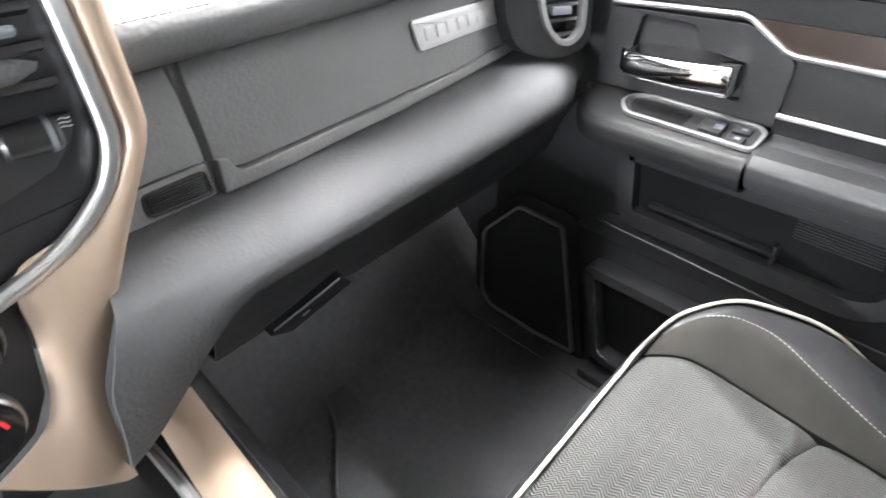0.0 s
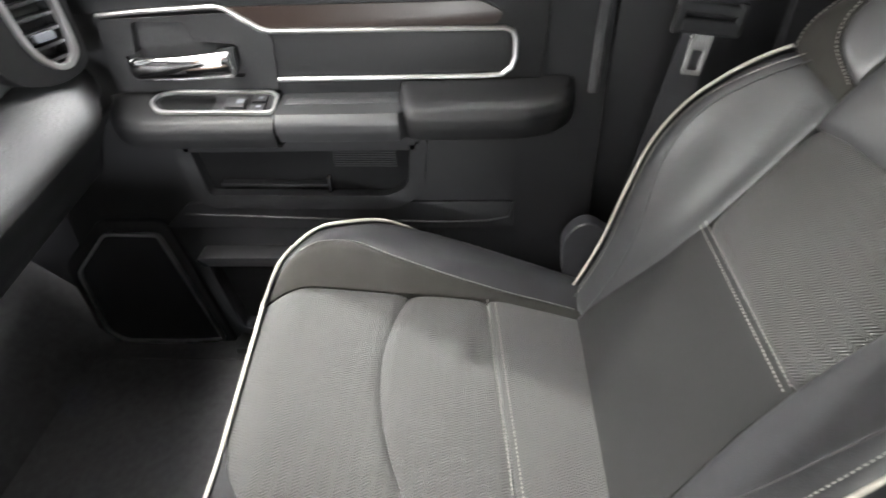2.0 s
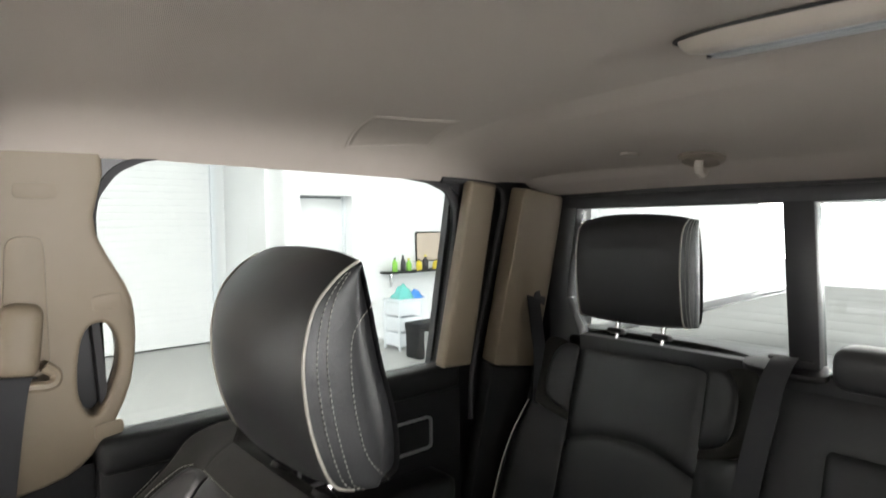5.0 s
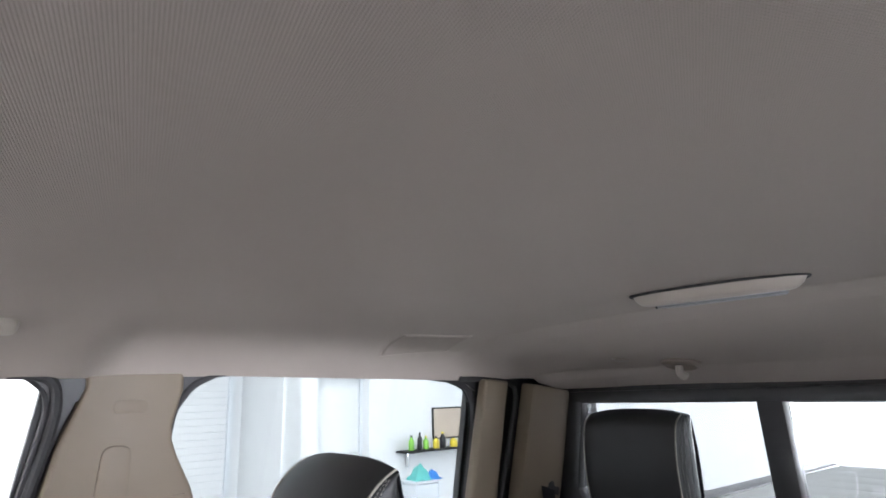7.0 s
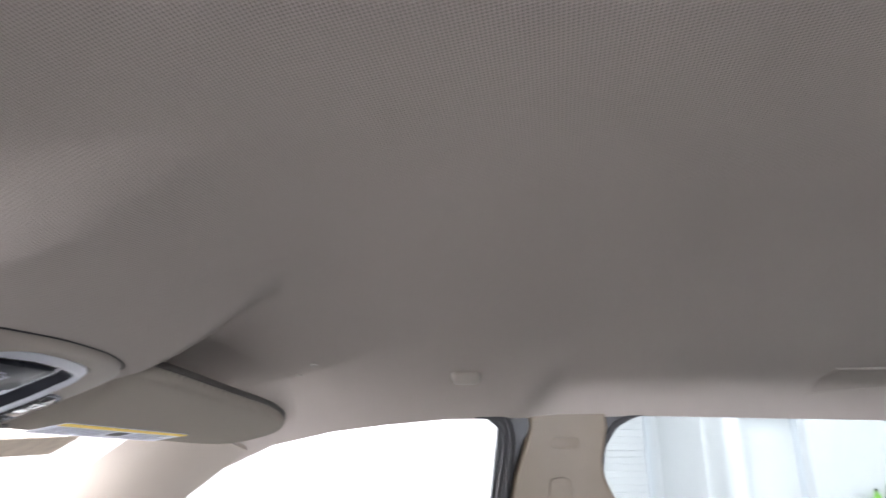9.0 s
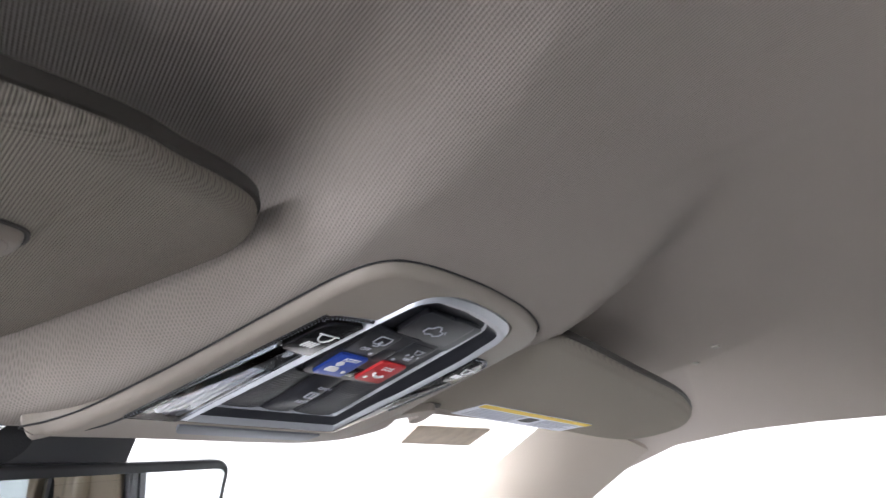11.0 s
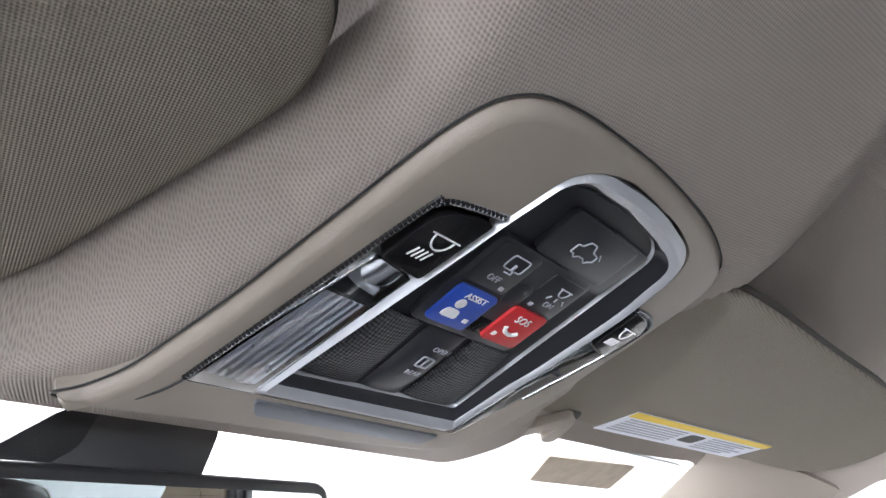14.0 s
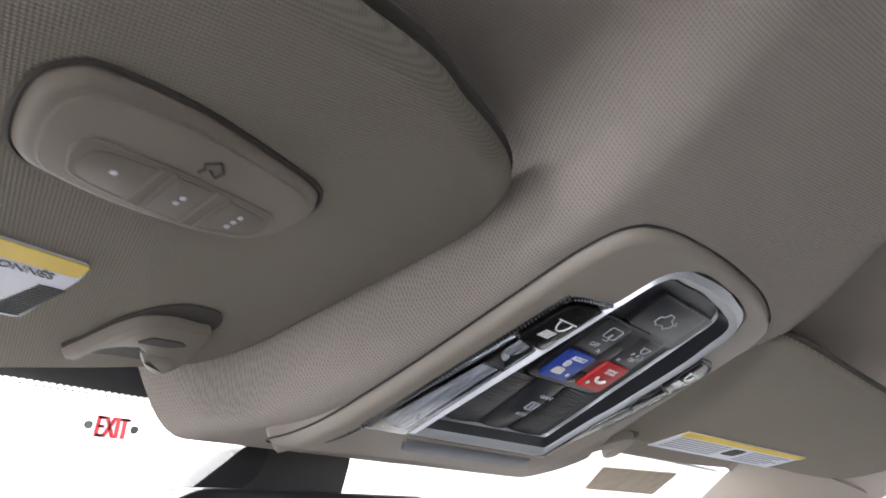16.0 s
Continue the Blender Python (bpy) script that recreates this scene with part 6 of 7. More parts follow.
part("body", box(-0.08, 0.75, 0.20, 0.30, 0.60, 0.40, 0.03), PLASTIC, tunnel)
part("side_trim", sheet(lambda s, t: (-0.008 + 0.045 * s + 0.012 * (1 - t), 1.02 - 0.42 * t, 0.452 + 0.012 * math.sin(math.pi * s) - 0.05 * (s > 0.93) - 0.02 * (1 - t)), 14, 24, 0.006), COPPER, tunnel, "satin bronze edge trim")
part("chrome_strip", tube(smooth_line([(-0.022, 1.0, 0.452), (-0.018, 0.93, 0.462), (-0.013, 0.85, 0.462), (-0.012, 0.70, 0.462)], 6), 0.0065, 8), CHROME, tunnel, "bright chrome strip")
part("side_wall", box(0.035, 0.80, 0.22, 0.015, 0.55, 0.42, 0.005), PLASTIC, tunnel)

mat_poly = [(0.205, 0.60), (0.20, 1.03), (0.30, 1.17), (0.335, 1.29), (0.34, 1.45), (0.72, 1.45), (0.72, 0.60)]
fm = thing("floor_mat", "black floor mat with a bound edge in the footwell", "floor mat", (0.45, 1.0, 0.0))
part("mat", prism(rounded(mat_poly, 0.03, 4), 0.0, 0.018, axes((0, 0, 0.001), (1, 0, 0), (0, 1, 0)), 0.005), CARPET, fm)
part("binding", tube([(x, y, 0.017) for x, y in rounded(mat_poly, 0.03, 4)], 0.004, 6, True), RUBBER, fm, "rubber binding")
setting("footwell_ramp", prism([(1.22, 0.0), (1.60, 0.40), (1.60, 0.0)], 0.05, 0.86, axes((0, 0, 0.0), (0, 1, 0), (0, 0, 1)), 0.0), CARPET, "black carpeted toe board", "floor")
setting("tunnel_hump", prism(rounded([(0.05, 0.0), (0.17, 0.0), (0.12, 0.24), (-0.3, 0.26), (-0.3, 0.0)], 0.05, 4), -1.5, -0.62, axes((0, 0, 0), (1, 0, 0), (0, 0, 1)), 0.0), CARPET, "black carpeted transmission hump", "floor")

# ---- overhead console ----
OA = radians(22.5)
CON = axes((CX, 0.624, 1.280), (1, 0, 0), (0, -math.cos(OA), math.sin(OA)))       # w towards the cabin
over = thing("overhead_console", "taupe overhead console with map lamps and push buttons", "console", (CX, 0.624, 1.28))
BEZ = [(-0.158, -0.1375), (-0.149, -0.127), (-0.1385, -0.107), (-0.1305, -0.073), (-0.124, -0.040), (-0.119, -0.006), (-0.1145, 0.026), (-0.1105, 0.056), (-0.107, 0.074), (-0.1005, 0.091), (-0.0900, 0.1015), (-0.077, 0.107), (-0.058, 0.1110), (-0.032, 0.1138), (0.000, 0.1160), (0.035, 0.1160), (0.065, 0.1145), (0.095, 0.1095), (0.116, 0.1020), (0.126, 0.086), (0.129, 0.062), (0.129, 0.02), (0.127, -0.04), (0.120, -0.088), (0.102, -0.120), (0.075, -0.131), (0.03, -0.135), (-0.03, -0.1365), (-0.094, -0.1375), (-0.135, -0.1395)]
bez = [(q.x, q.y) for q in smooth_line([(a, b, 0) for a, b in BEZ], 4, True)]


def crowned(poly, w_edge, w_top, m, rim=0.016, steps=5):
    """A plate whose edge rolls down to w_edge."""
    bm = bmesh.new()
    rows = []
    for k in range(steps + 1):
        a = k / steps
        row = inset(poly, rim * (1 - math.cos(a * math.pi / 2))) if k else poly
        w = w_edge + (w_top - w_edge) * math.sin(a * math.pi / 2)
        rows.append([bm.verts.new((u, v, w)) for u, v in row])
    n = len(poly)
    for r0, r1 in zip(rows, rows[1:]):
        for i in range(n):
            bm.faces.new((r0[i], r0[(i + 1) % n], r1[(i + 1) % n], r1[i]))
    bm.faces.new(rows[-1])
    bmesh.ops.transform(bm, matrix=m, verts=bm.verts)
    return bm


OPENING = rounded([(-0.118, -0.101), (-0.0915, 0.044), (-0.084, 0.0515), (-0.053, 0.058), (-0.047, 0.092), (-0.02, 0.105), (0.042, 0.104), (0.073, 0.097), (0.083, 0.080), (0.0850, 0.0525), (0.1050, 0.0520), (0.1155, 0.0420), (0.1115, 0.0100), (0.096, -0.0476), (0.086, -0.085), (0.080, -0.101)], [0.004, 0.008, 0.006, 0.002, 0.012, 0.02, 0.02, 0.014, 0.010, 0.002, 0.006, 0.006, 0.02, 0.02, 0.01, 0.004], 4)


def framed(poly, hole, w_edge, w_top, w_in, m, rim, steps=6):
    """A rolled-edge plate with an opening whose wall drops to w_in."""
    bm = bmesh.new()
    rows = []
    for k in range(steps + 1):
        a = k / steps
        row = inset(poly, rim * (1 - math.cos(a * math.pi / 2))) if k else poly
        rows.append([bm.verts.new((u, v, w_edge + (w_top - w_edge) * math.sin(a * math.pi / 2))) for u, v in row])
    n = len(poly)
    for r0, r1 in zip(rows, rows[1:]):
        for i in range(n):
            bm.faces.new((r0[i], r0[(i + 1) % n], r1[(i + 1) % n], r1[i]))
    top = [bm.verts.new((u, v, w_top)) for u, v in hole]
    low = [bm.verts.new((u, v, w_in)) for u, v in hole]
    es = [bm.edges.new((a, b)) for a, b in zip(top, top[1:] + top[:1])]
    es += [bm.edges.get((a, b)) for a, b in zip(rows[-1], rows[-1][1:] + rows[-1][:1])]
    bmesh.ops.triangle_fill(bm, use_beauty=True, edges=es)
    k = len(hole)
    for i in range(k):
        bm.faces.new((top[i], top[(i + 1) % k], low[(i + 1) % k], low[i]))
    bmesh.ops.transform(bm, matrix=m, verts=bm.verts)
    return bm


part("bezel", framed(bez, OPENING, -0.012, 0.002, -0.013, CON, 0.008), TAUPE, over, "smooth taupe bezel")
part("corner_joint", tube(smooth_line([CON @ Vector(p) for p in ((-0.117, -0.100, 0.0022), (-0.122, -0.112, 0.0022), (-0.131, -0.126, 0.0008), (-0.138, -0.1325, -0.001))], 4), 0.0008, 6), RUBBER, over, "dark joint line in the bezel")
part("bezel_joint", tube([CON @ Vector((u, v, -0.0045)) for u, v in inset(bez, -0.0004)], 0.0006, 6, True), RUBBER, over, "dark joint round the bezel")
SIL = rounded([(-0.0785, -0.100), (-0.0545, 0.053), (-0.0475, 0.088), (-0.0330, 0.0995), (0.0150, 0.1045), (0.0640, 0.0985), (0.0815, 0.0865), (0.0868, 0.045), (0.0811, -0.0257), (0.0725, -0.101)], [0.003, 0.02, 0.010, 0.012, 0.02, 0.02, 0.016, 0.02, 0.02, 0.004], 5)
SIN = rounded([(-0.0695, -0.0835), (-0.0460, 0.048), (-0.0425, 0.0775), (-0.0300, 0.0870), (0.0160, 0.0905), (0.0440, 0.0885), (0.0580, 0.0810), (0.0590, 0.045), (0.0600, -0.0158), (0.0613, -0.0800)], [0.003, 0.02, 0.008, 0.010, 0.02, 0.02, 0.012, 0.02, 0.02, 0.004], 5)
# share of the frame's width that is silver, at each corner: widest at the rear corner
WIDE = (0.62, 0.34, 0.34, 0.55, 0.86, 0.88, 0.42, 0.26, 0.26, 0.55)


def dished_ring(o, i, w_o, w_mid, w_i, m):
    bm = bmesh.new()
    mid = [((a[0] + b[0]) / 2, (a[1] + b[1]) / 2) for a, b in zip(o, i)]
    mid2 = [(a[0] * 0.2 + b[0] * 0.8, a[1] * 0.2 + b[1] * 0.8) for a, b in zip(o, i)]
    rows = [[bm.verts.new((u, v, w)) for u, v in p] for p, w in ((o, w_o - 0.005), (o, w_o), (mid, w_mid), (mid2, w_mid - 0.0012), (i, w_i))]
    n = len(o)
    for r0, r1 in zip(rows, rows[1:]):
        for k in range(n):
            bm.faces.new((r0[k], r0[(k + 1) % n], r1[(k + 1) % n], r1[k]))
    bmesh.ops.transform(bm, matrix=m, verts=bm.verts)
    return bm


FRAME_SILVER = material("satin_silver_plastic", (0.46, 0.475, 0.51), 0.42, 0.45, vary=0.05)
# black plastic with the windshield's bluish reflection tinted into the base
FIELD = material("black_field_blue_glare", (0.020, 0.021, 0.027), 0.34, vary=0.08)
SMID, SLOW = [], []
for i, (a, b) in enumerate(zip(SIL, SIN)):
    k, r = divmod(i, 6)
    f = WIDE[k] + (WIDE[(k + 1) % 10] - WIDE[k]) * 0.5 * max(0.0, (r - 2.5) / 2.5) + (WIDE[k - 1] - WIDE[k]) * 0.5 * max(0.0, (2.5 - r) / 2.5)
    SMID.append((a[0] + (b[0] - a[0]) * f, a[1] + (b[1] - a[1]) * f))
    SLOW.append((a[0] * 0.08 + b[0] * 0.92, a[1] * 0.08 + b[1] * 0.92))
part("silver_frame", dished_ring(SIL, SMID, 0.0014, 0.0042, 0.0010, CON), FRAME_SILVER, over, "brushed silver frame")
part("frame_wall", dished_ring(SMID, SLOW, 0.0010, -0.0016, -0.0046, CON), FIELD, over, "black inner wall of the frame")
part("frame_edge", dished_ring(SLOW, SIN, -0.0044, -0.0030, -0.0062, CON), FRAME_SILVER, over, "thin silver inner edge")
part("dark_field", prism(inset(SIN, -0.002), -0.014, -0.0055, CON, 0.0), FIELD, over, "black button field")
part("grille_bar", prism(rounded([(-0.076, -0.104), (0.070, -0.105), (0.062, -0.118), (-0.068, -0.117)], 0.004, 3), 0.0, 0.0035, CON, 0.0015), SILVER, over, "grey textured microphone bar")


def cbox(u0, v0, u1, v1, w0, w1, mat, name, label="", r=0.002, bev=0.0012, root=None, skew=0.0):
    poly = rounded([(u0, v0), (u1, v0), (u1 + skew, v1), (u0 + skew, v1)], r, 3)
    return part(name, prism(poly, w0, w1, CON, bev), mat, root or over, label)


def cline(pts, r, root, mat=GREY_INK, closed=False, w=0.0):
    return part("icon", tube([CON @ Vector((u, v, w)) for u, v in pts], r, 6, closed), mat, root)


def word(text, size, u, v, w, root, mat=GREY_INK):
    return part("lettering", lettering(text, size, CON @ Matrix.Translation((u, v, w)), 0.0002), mat, root)


cbox(-0.043, -0.019, 0.042, 0.048, -0.0058, -0.0014, FIELD, "button_plate", "black button plate", 0.006)
cbox(0.012, 0.044, 0.054, 0.080, -0.0058, -0.0016, FIELD, "plate_step", "", 0.004)
assist = cbox(-0.0365, -0.0145, -0.0060, 0.0140, -0.0035, 0.0005, BLUE, "assist_button", "blue assist button", 0.003)
word("ASSIST", 0.0056, -0.0200, 0.0088, 0.0008, assist, WHITE_INK)
part("icon", lathe([(0.0034, 0), (0.0034, 0.0004)], CON @ Matrix.Translation((-0.0255, 0.0025, 0.0005)), 14), WHITE_INK, assist)
part("icon", prism(rounded([(-0.0318, -0.0085), (-0.0192, -0.0085), (-0.0205, -0.002), (-0.0305, -0.002)], 0.0025, 3), 0.0005, 0.0009, CON, 0.0), WHITE_INK, assist)
cbox(-0.0135, -0.0085, -0.0100, -0.0055, 0.0003, 0.0009, WHITE_INK, "indicator", "", 0.0005, 0.0, assist)
sos = cbox(0.0080, -0.0135, 0.0395, 0.0155, -0.0035, 0.0005, RED, "sos_button", "red emergency button", 0.003)
word("SOS", 0.0074, 0.0230, 0.0080, 0.0008, sos, WHITE_INK)
cline([(0.0235 + 0.0075 * math.cos(a), 0.0035 + 0.0075 * math.sin(a)) for a in np.linspace(3.5, 5.6, 9)], 0.0014, sos, WHITE_INK, False, 0.0006)
cbox(0.0125, -0.0085, 0.0155, -0.0055, 0.0003, 0.0009, WHITE_INK, "indicator", "", 0.0005, 0.0, sos)
cbox(-0.0060, -0.0135, 0.0075, -0.001, -0.0035, -0.001, GLOSS, "divider", "", 0.002)
cbox(-0.0060, 0.012, 0.0085, 0.030, -0.0035, -0.0006, FIELD, "finger_stop", "", 0.006)
off = cbox(-0.0385, 0.0165, -0.0065, 0.046, -0.0035, -0.0008, FIELD, "camera_button", "black camera-off button", 0.003)
word("OFF", 0.0056, -0.0230, 0.0240, -0.0005, off)
cline(rounded([(-0.026, 0.0325), (-0.012, 0.0325), (-0.012, 0.0415), (-0.026, 0.0415)], 0.002, 3), 0.0005, off, GREY_INK, True, -0.0006)
cline([(-0.019, 0.0325), (-0.019, 0.0365)], 0.0009, off, GREY_INK, False, -0.0006)
cline([(-0.022, 0.0300), (-0.017, 0.0300), (-0.017, 0.0325)], 0.0005, off, GREY_INK, False, -0.0006)
cbox(-0.0140, 0.0190, -0.0108, 0.0215, -0.001, -0.0003, GREY_INK, "indicator", "", 0.0005, 0.0, off)
dome = cbox(0.0090, 0.0165, 0.0400, 0.044, -0.0035, -0.0008, FIELD, "dome_button", "black dome-lamp button", 0.003)
word("ON", 0.0054, 0.0270, 0.0240, -0.0005, dome)
cline([(0.0225, 0.0375), (0.0335, 0.0375)], 0.0005, dome, GREY_INK, False, -0.0006)
cline([(0.028 + 0.0042 * math.cos(a), 0.0372 + 0.0050 * math.sin(a)) for a in np.linspace(math.pi, 2 * math.pi, 9)], 0.0005, dome, GREY_INK, False, -0.0006)
for d in (-0.006, 0.0, 0.006):
    cline([(0.028 + d, 0.0305), (0.028 + d * 1.35, 0.0278)], 0.0005, dome, GREY_INK, False, -0.0006)
cbox(0.0135, 0.0190, 0.0165, 0.0215, -0.001, -0.0003, GREY_INK, "indicator", "", 0.0005, 0.0, dome)
trailer = cbox(-0.0200, 0.0490, 0.0440, 0.0790, -0.0055, -0.0012, FIELD, "tailgate_button", "black tailgate button", 0.004)
cline(rounded([(0.000, 0.0585), (0.003, 0.0585), (0.005, 0.0565), (0.008, 0.0585), (0.0125, 0.0585), (0.015, 0.0565), (0.0175, 0.0585), (0.020, 0.0595), (0.020, 0.0635), (0.0145, 0.0645), (0.012, 0.0685), (0.0065, 0.0685), (0.004, 0.0645), (0.000, 0.0640)], 0.0008, 2), 0.0005, trailer, GREY_INK, True, -0.0009)
cline([(0.0205, 0.0655), (0.0235, 0.0625)], 0.0004, trailer, GREY_INK, False, -0.0009)
# rocker switches in front
KNURL = woven(material("knurled_black", (0.020, 0.021, 0.027), 0.4, vary=0.1), (0, 1), 0.0030, 0.0030, 0.9, 0.0006, 45, 0.35)
for u0, u1, u2, u3, knurled in ((-0.0545, -0.0262, -0.0680, -0.0245, True), (-0.0215, 0.0100, -0.0210, 0.0098, False), (0.0150, 0.0510, 0.0125, 0.0580, True)):
    rock = part("rocker", sheet(lambda s, t, a=u0, b=u1, c=u2, d=u3: CON @ Vector((c + (d - c) * s + (a - c + (b - a - d + c) * s) * t, -0.0805 + 0.0595 * t, -0.0050 + 0.0052 * math.sin(math.pi * s) ** 0.45 * (0.55 + 0.45 * math.cos(math.pi * (t - 0.5) * 1.2)))), 16, 16, 0.003), KNURL if knurled else FIELD, over, "knurled black rocker switch" if knurled else "smooth black rocker switch")
    if not knurled:
        word("OPEN", 0.0052, -0.0030, -0.0330, 0.0008, rock)
        word("REAR", 0.0052, -0.0045, -0.0555, 0.0008, rock)
        cline(rounded([(-0.0095, -0.049), (-0.0005, -0.049), (-0.0005, -0.0405), (-0.0095, -0.0405)], 0.001, 2), 0.0006, rock, GREY_INK, True, 0.0008)
        cline([(-0.005, -0.048), (-0.005, -0.0415)], 0.0006, rock, GREY_INK, False, 0.0008)
# map lamps
RIB_SILVER = material("mirrored_plastic", (0.80, 0.82, 0.86), 0.30, 1.0, vary=0.05, vary_scale=90)
REFLECT = material("lamp_reflector", (0.85, 0.87, 0.90), 0.22, 0.4, vary=0.1, vary_scale=50)
for k in (-1, 1):
    if k < 0:
        lens_poly = [(-0.1165, -0.100), (-0.0915, 0.010), (-0.0655, 0.006), (-0.0795, -0.100)]
        along_u = lambda v: (-0.1155 + 0.2275 * (v + 0.10), -0.0800 + 0.150 * (v + 0.10))
        edge_line = [(-0.1175, -0.098), (-0.0925, 0.036), (-0.0885, 0.0455), (-0.081, 0.0505), (-0.0545, 0.0560)]
        button_poly = [(-0.0905, 0.0110), (-0.0855, 0.0385), (-0.0800, 0.0455), (-0.0570, 0.0510), (-0.0635, 0.0075)]
    else:
        lens_poly = [(0.0800, -0.098), (0.0850, -0.084), (0.0945, -0.0476), (0.1100, 0.0105), (0.0880, 0.0140), (0.0825, -0.030), (0.0765, -0.098)]
        along_u = lambda v: (0.0775 + 0.094 * (v + 0.098), 0.0800 + 0.27 * (v + 0.098))
        edge_line = [(0.0955, -0.048), (0.1112, 0.0100), (0.1150, 0.0415), (0.1050, 0.0512), (0.0860, 0.0518)]
        button_poly = [(0.0890, 0.0155), (0.1105, 0.0120), (0.1138, 0.0405), (0.1040, 0.0500), (0.0878, 0.0505)]
    lp = rounded(lens_poly, 0.002, 3)
    lamp = part("map_lamp", prism(inset(lp, -0.0005), -0.013, -0.008, CON, 0.0), REFLECT, over, "map lamp with a ribbed clear lens")
    pane = part("lens", prism(inset(lp, 0.0003), 0.0008, 0.0030, CON, 0.0006), LENS, lamp, "clear ribbed lens")
    pane.visible_shadow = False
    for i in range(8):
        f0, f1 = (i + 0.12) / 8, (i + 0.70) / 8
        (a0, c0), (a1, c1) = along_u(-0.096), along_u(-0.022)
        part("lens_rib", prism([(a0 + (c0 - a0) * f0, -0.096), (a0 + (c0 - a0) * f1, -0.096), (a1 + (c1 - a1) * f1, -0.022), (a1 + (c1 - a1) * f0, -0.022)], -0.0082, -0.0030, CON, 0.0011), RIB_SILVER, lamp)
    for i in range(3):
        v = -0.015 + 0.008 * i
        (a0, c0) = along_u(v)
        part("lens_facet", prism([(a0 + 0.002, v), (c0 - 0.002, v - 0.002), (c0 - 0.002, v + 0.003), (a0 + 0.002, v + 0.005)], -0.0082, -0.0040, CON, 0.0012), REFLECT, lamp)
    part("bulb_cup", lathe([(0.003, 0.0), (0.0075, 0.0035), (0.0095, 0.0065)], CON @ Matrix.Translation((-0.0785 if k < 0 else 0.095, 0.000, -0.0082)), 18), BRIGHT, lamp, "bright bulb cup")
    part("lens_divider", prism([(along_u(-0.018)[0] + 0.001, -0.019), (along_u(-0.018)[1] - 0.001, -0.020), (along_u(-0.018)[1] - 0.001, -0.018), (along_u(-0.018)[0] + 0.001, -0.017)], -0.008, 0.0006, CON, 0.0), SATIN, lamp)
    el = smooth_line([CON @ Vector((u, v, 0.0024)) for u, v in edge_line], 8)
    rim_strip = part("lens_edge", tube(el, 0.0015, 8), GLOSS, lamp, "dark toothed edge of the lens")
    tagged(part("teeth", stitches([el], 0.0024, 0.0010, 0.0017), SILVER, rim_strip), kind="stuff")
    btn = part("lamp_button", prism(rounded(button_poly, 0.003, 3), -0.004, 0.0042, CON, 0.0010), GLOSS, over, "gloss black lamp button")
    iu, iv, f = (-0.0725, 0.0275, 1.0) if k < 0 else (0.1000, 0.0310, 0.8)
    cline([(iu - 0.008 * f, iv + 0.0065), (iu + 0.0095 * f, iv + 0.0065)], 0.0005, btn, WHITE_INK, False, 0.0043)
    cline([(iu + 0.0005 + 0.0060 * f * math.cos(a), iv + 0.006 + 0.0075 * math.sin(a)) for a in np.linspace(math.pi, 2 * math.pi, 10)], 0.0005, btn, WHITE_INK, False, 0.0043)
    for j in range(4):
        cline([(iu - 0.0065 * f + 0.0028 * j, iv - 0.0035), (iu - 0.0090 * f + 0.0028 * j, iv - 0.0095)], 0.0005, btn, WHITE_INK, False, 0.0043)

# ---- sun visors ----
STICKER = DV @ Matrix(((1.095, 0.033, 0, 0.0034), (-0.396, 1.142, 0, -0.0148), (0, 0, 1, 0), (0, 0, 0, 1)))


def visor(poly, m, name, label):
    v = thing(name, label, "sun visor", tuple(m.translation), "sun visors")
    fine = [(q.x, q.y) for q in smooth_line([(a, b, 0) for a, b in poly], 5, True)]
    part("pad", merged(crowned(fine, -0.010, 0.0, m, 0.009, 7), crowned(fine, -0.010, -0.016, m, 0.004, 3)), VISOR_CLOTH, v)
    # dark rim just outside the pad, in place of the shadow gap behind it
    part("shade_rim", prism(inset(fine, -0.0022), -0.019, -0.0115, m, 0.001), CLIP_DARK, v, "dark rim standing in for the shade behind the visor")
    return v


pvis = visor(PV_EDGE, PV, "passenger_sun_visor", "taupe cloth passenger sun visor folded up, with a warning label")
plab = part("warning_label", prism([(-0.001, -0.061), (-0.004, -0.108), (0.214, -0.053), (0.222, -0.006)], 0.0, 0.0010, PV, 0.0), PAPER, pvis, "white paper warning label")
part("yellow_band", prism([(-0.001, -0.061), (-0.0017, -0.071), (0.2205, -0.0155), (0.222, -0.006)], 0.0008, 0.0016, PV, 0.0), YELLOW, plab, "yellow band")


def on_label(a, c):
    """A place on the label: a along it, c down from its upper edge."""
    top, low = Vector((-0.001, -0.061)).lerp(Vector((0.222, -0.006)), a), Vector((-0.004, -0.108)).lerp(Vector((0.214, -0.053)), a)
    p = top.lerp(low, c)
    return (p.x, p.y)


for i in range(6):
    c = 0.30 + 0.105 * i
    for a0, a1 in ((0.04, 0.43), (0.62, 0.95 - 0.04 * (i % 3))):
        part("print_bar", prism([on_label(a0, c), on_label(a0, c + 0.045), on_label(a1, c + 0.045), on_label(a1, c)], 0.0009, 0.0014, PV, 0.0), GREY_INK, plab)
part("print_mark", prism(rounded([on_label(0.47, 0.34), on_label(0.47, 0.72), on_label(0.58, 0.72), on_label(0.58, 0.34)], 0.003, 2), 0.0009, 0.0014, PV, 0.0), DARK_INK, plab)

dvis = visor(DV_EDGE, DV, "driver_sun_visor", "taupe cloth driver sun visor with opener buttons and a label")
BUTTON_TAUPE = material("brown_taupe_button", (0.17, 0.140, 0.116), 0.5, vary=0.06)
PANEL_TAUPE = material("opener_taupe_plastic", (0.215, 0.180, 0.150), 0.46, vary=0.06, bump=0.1, bump_scale=1200)
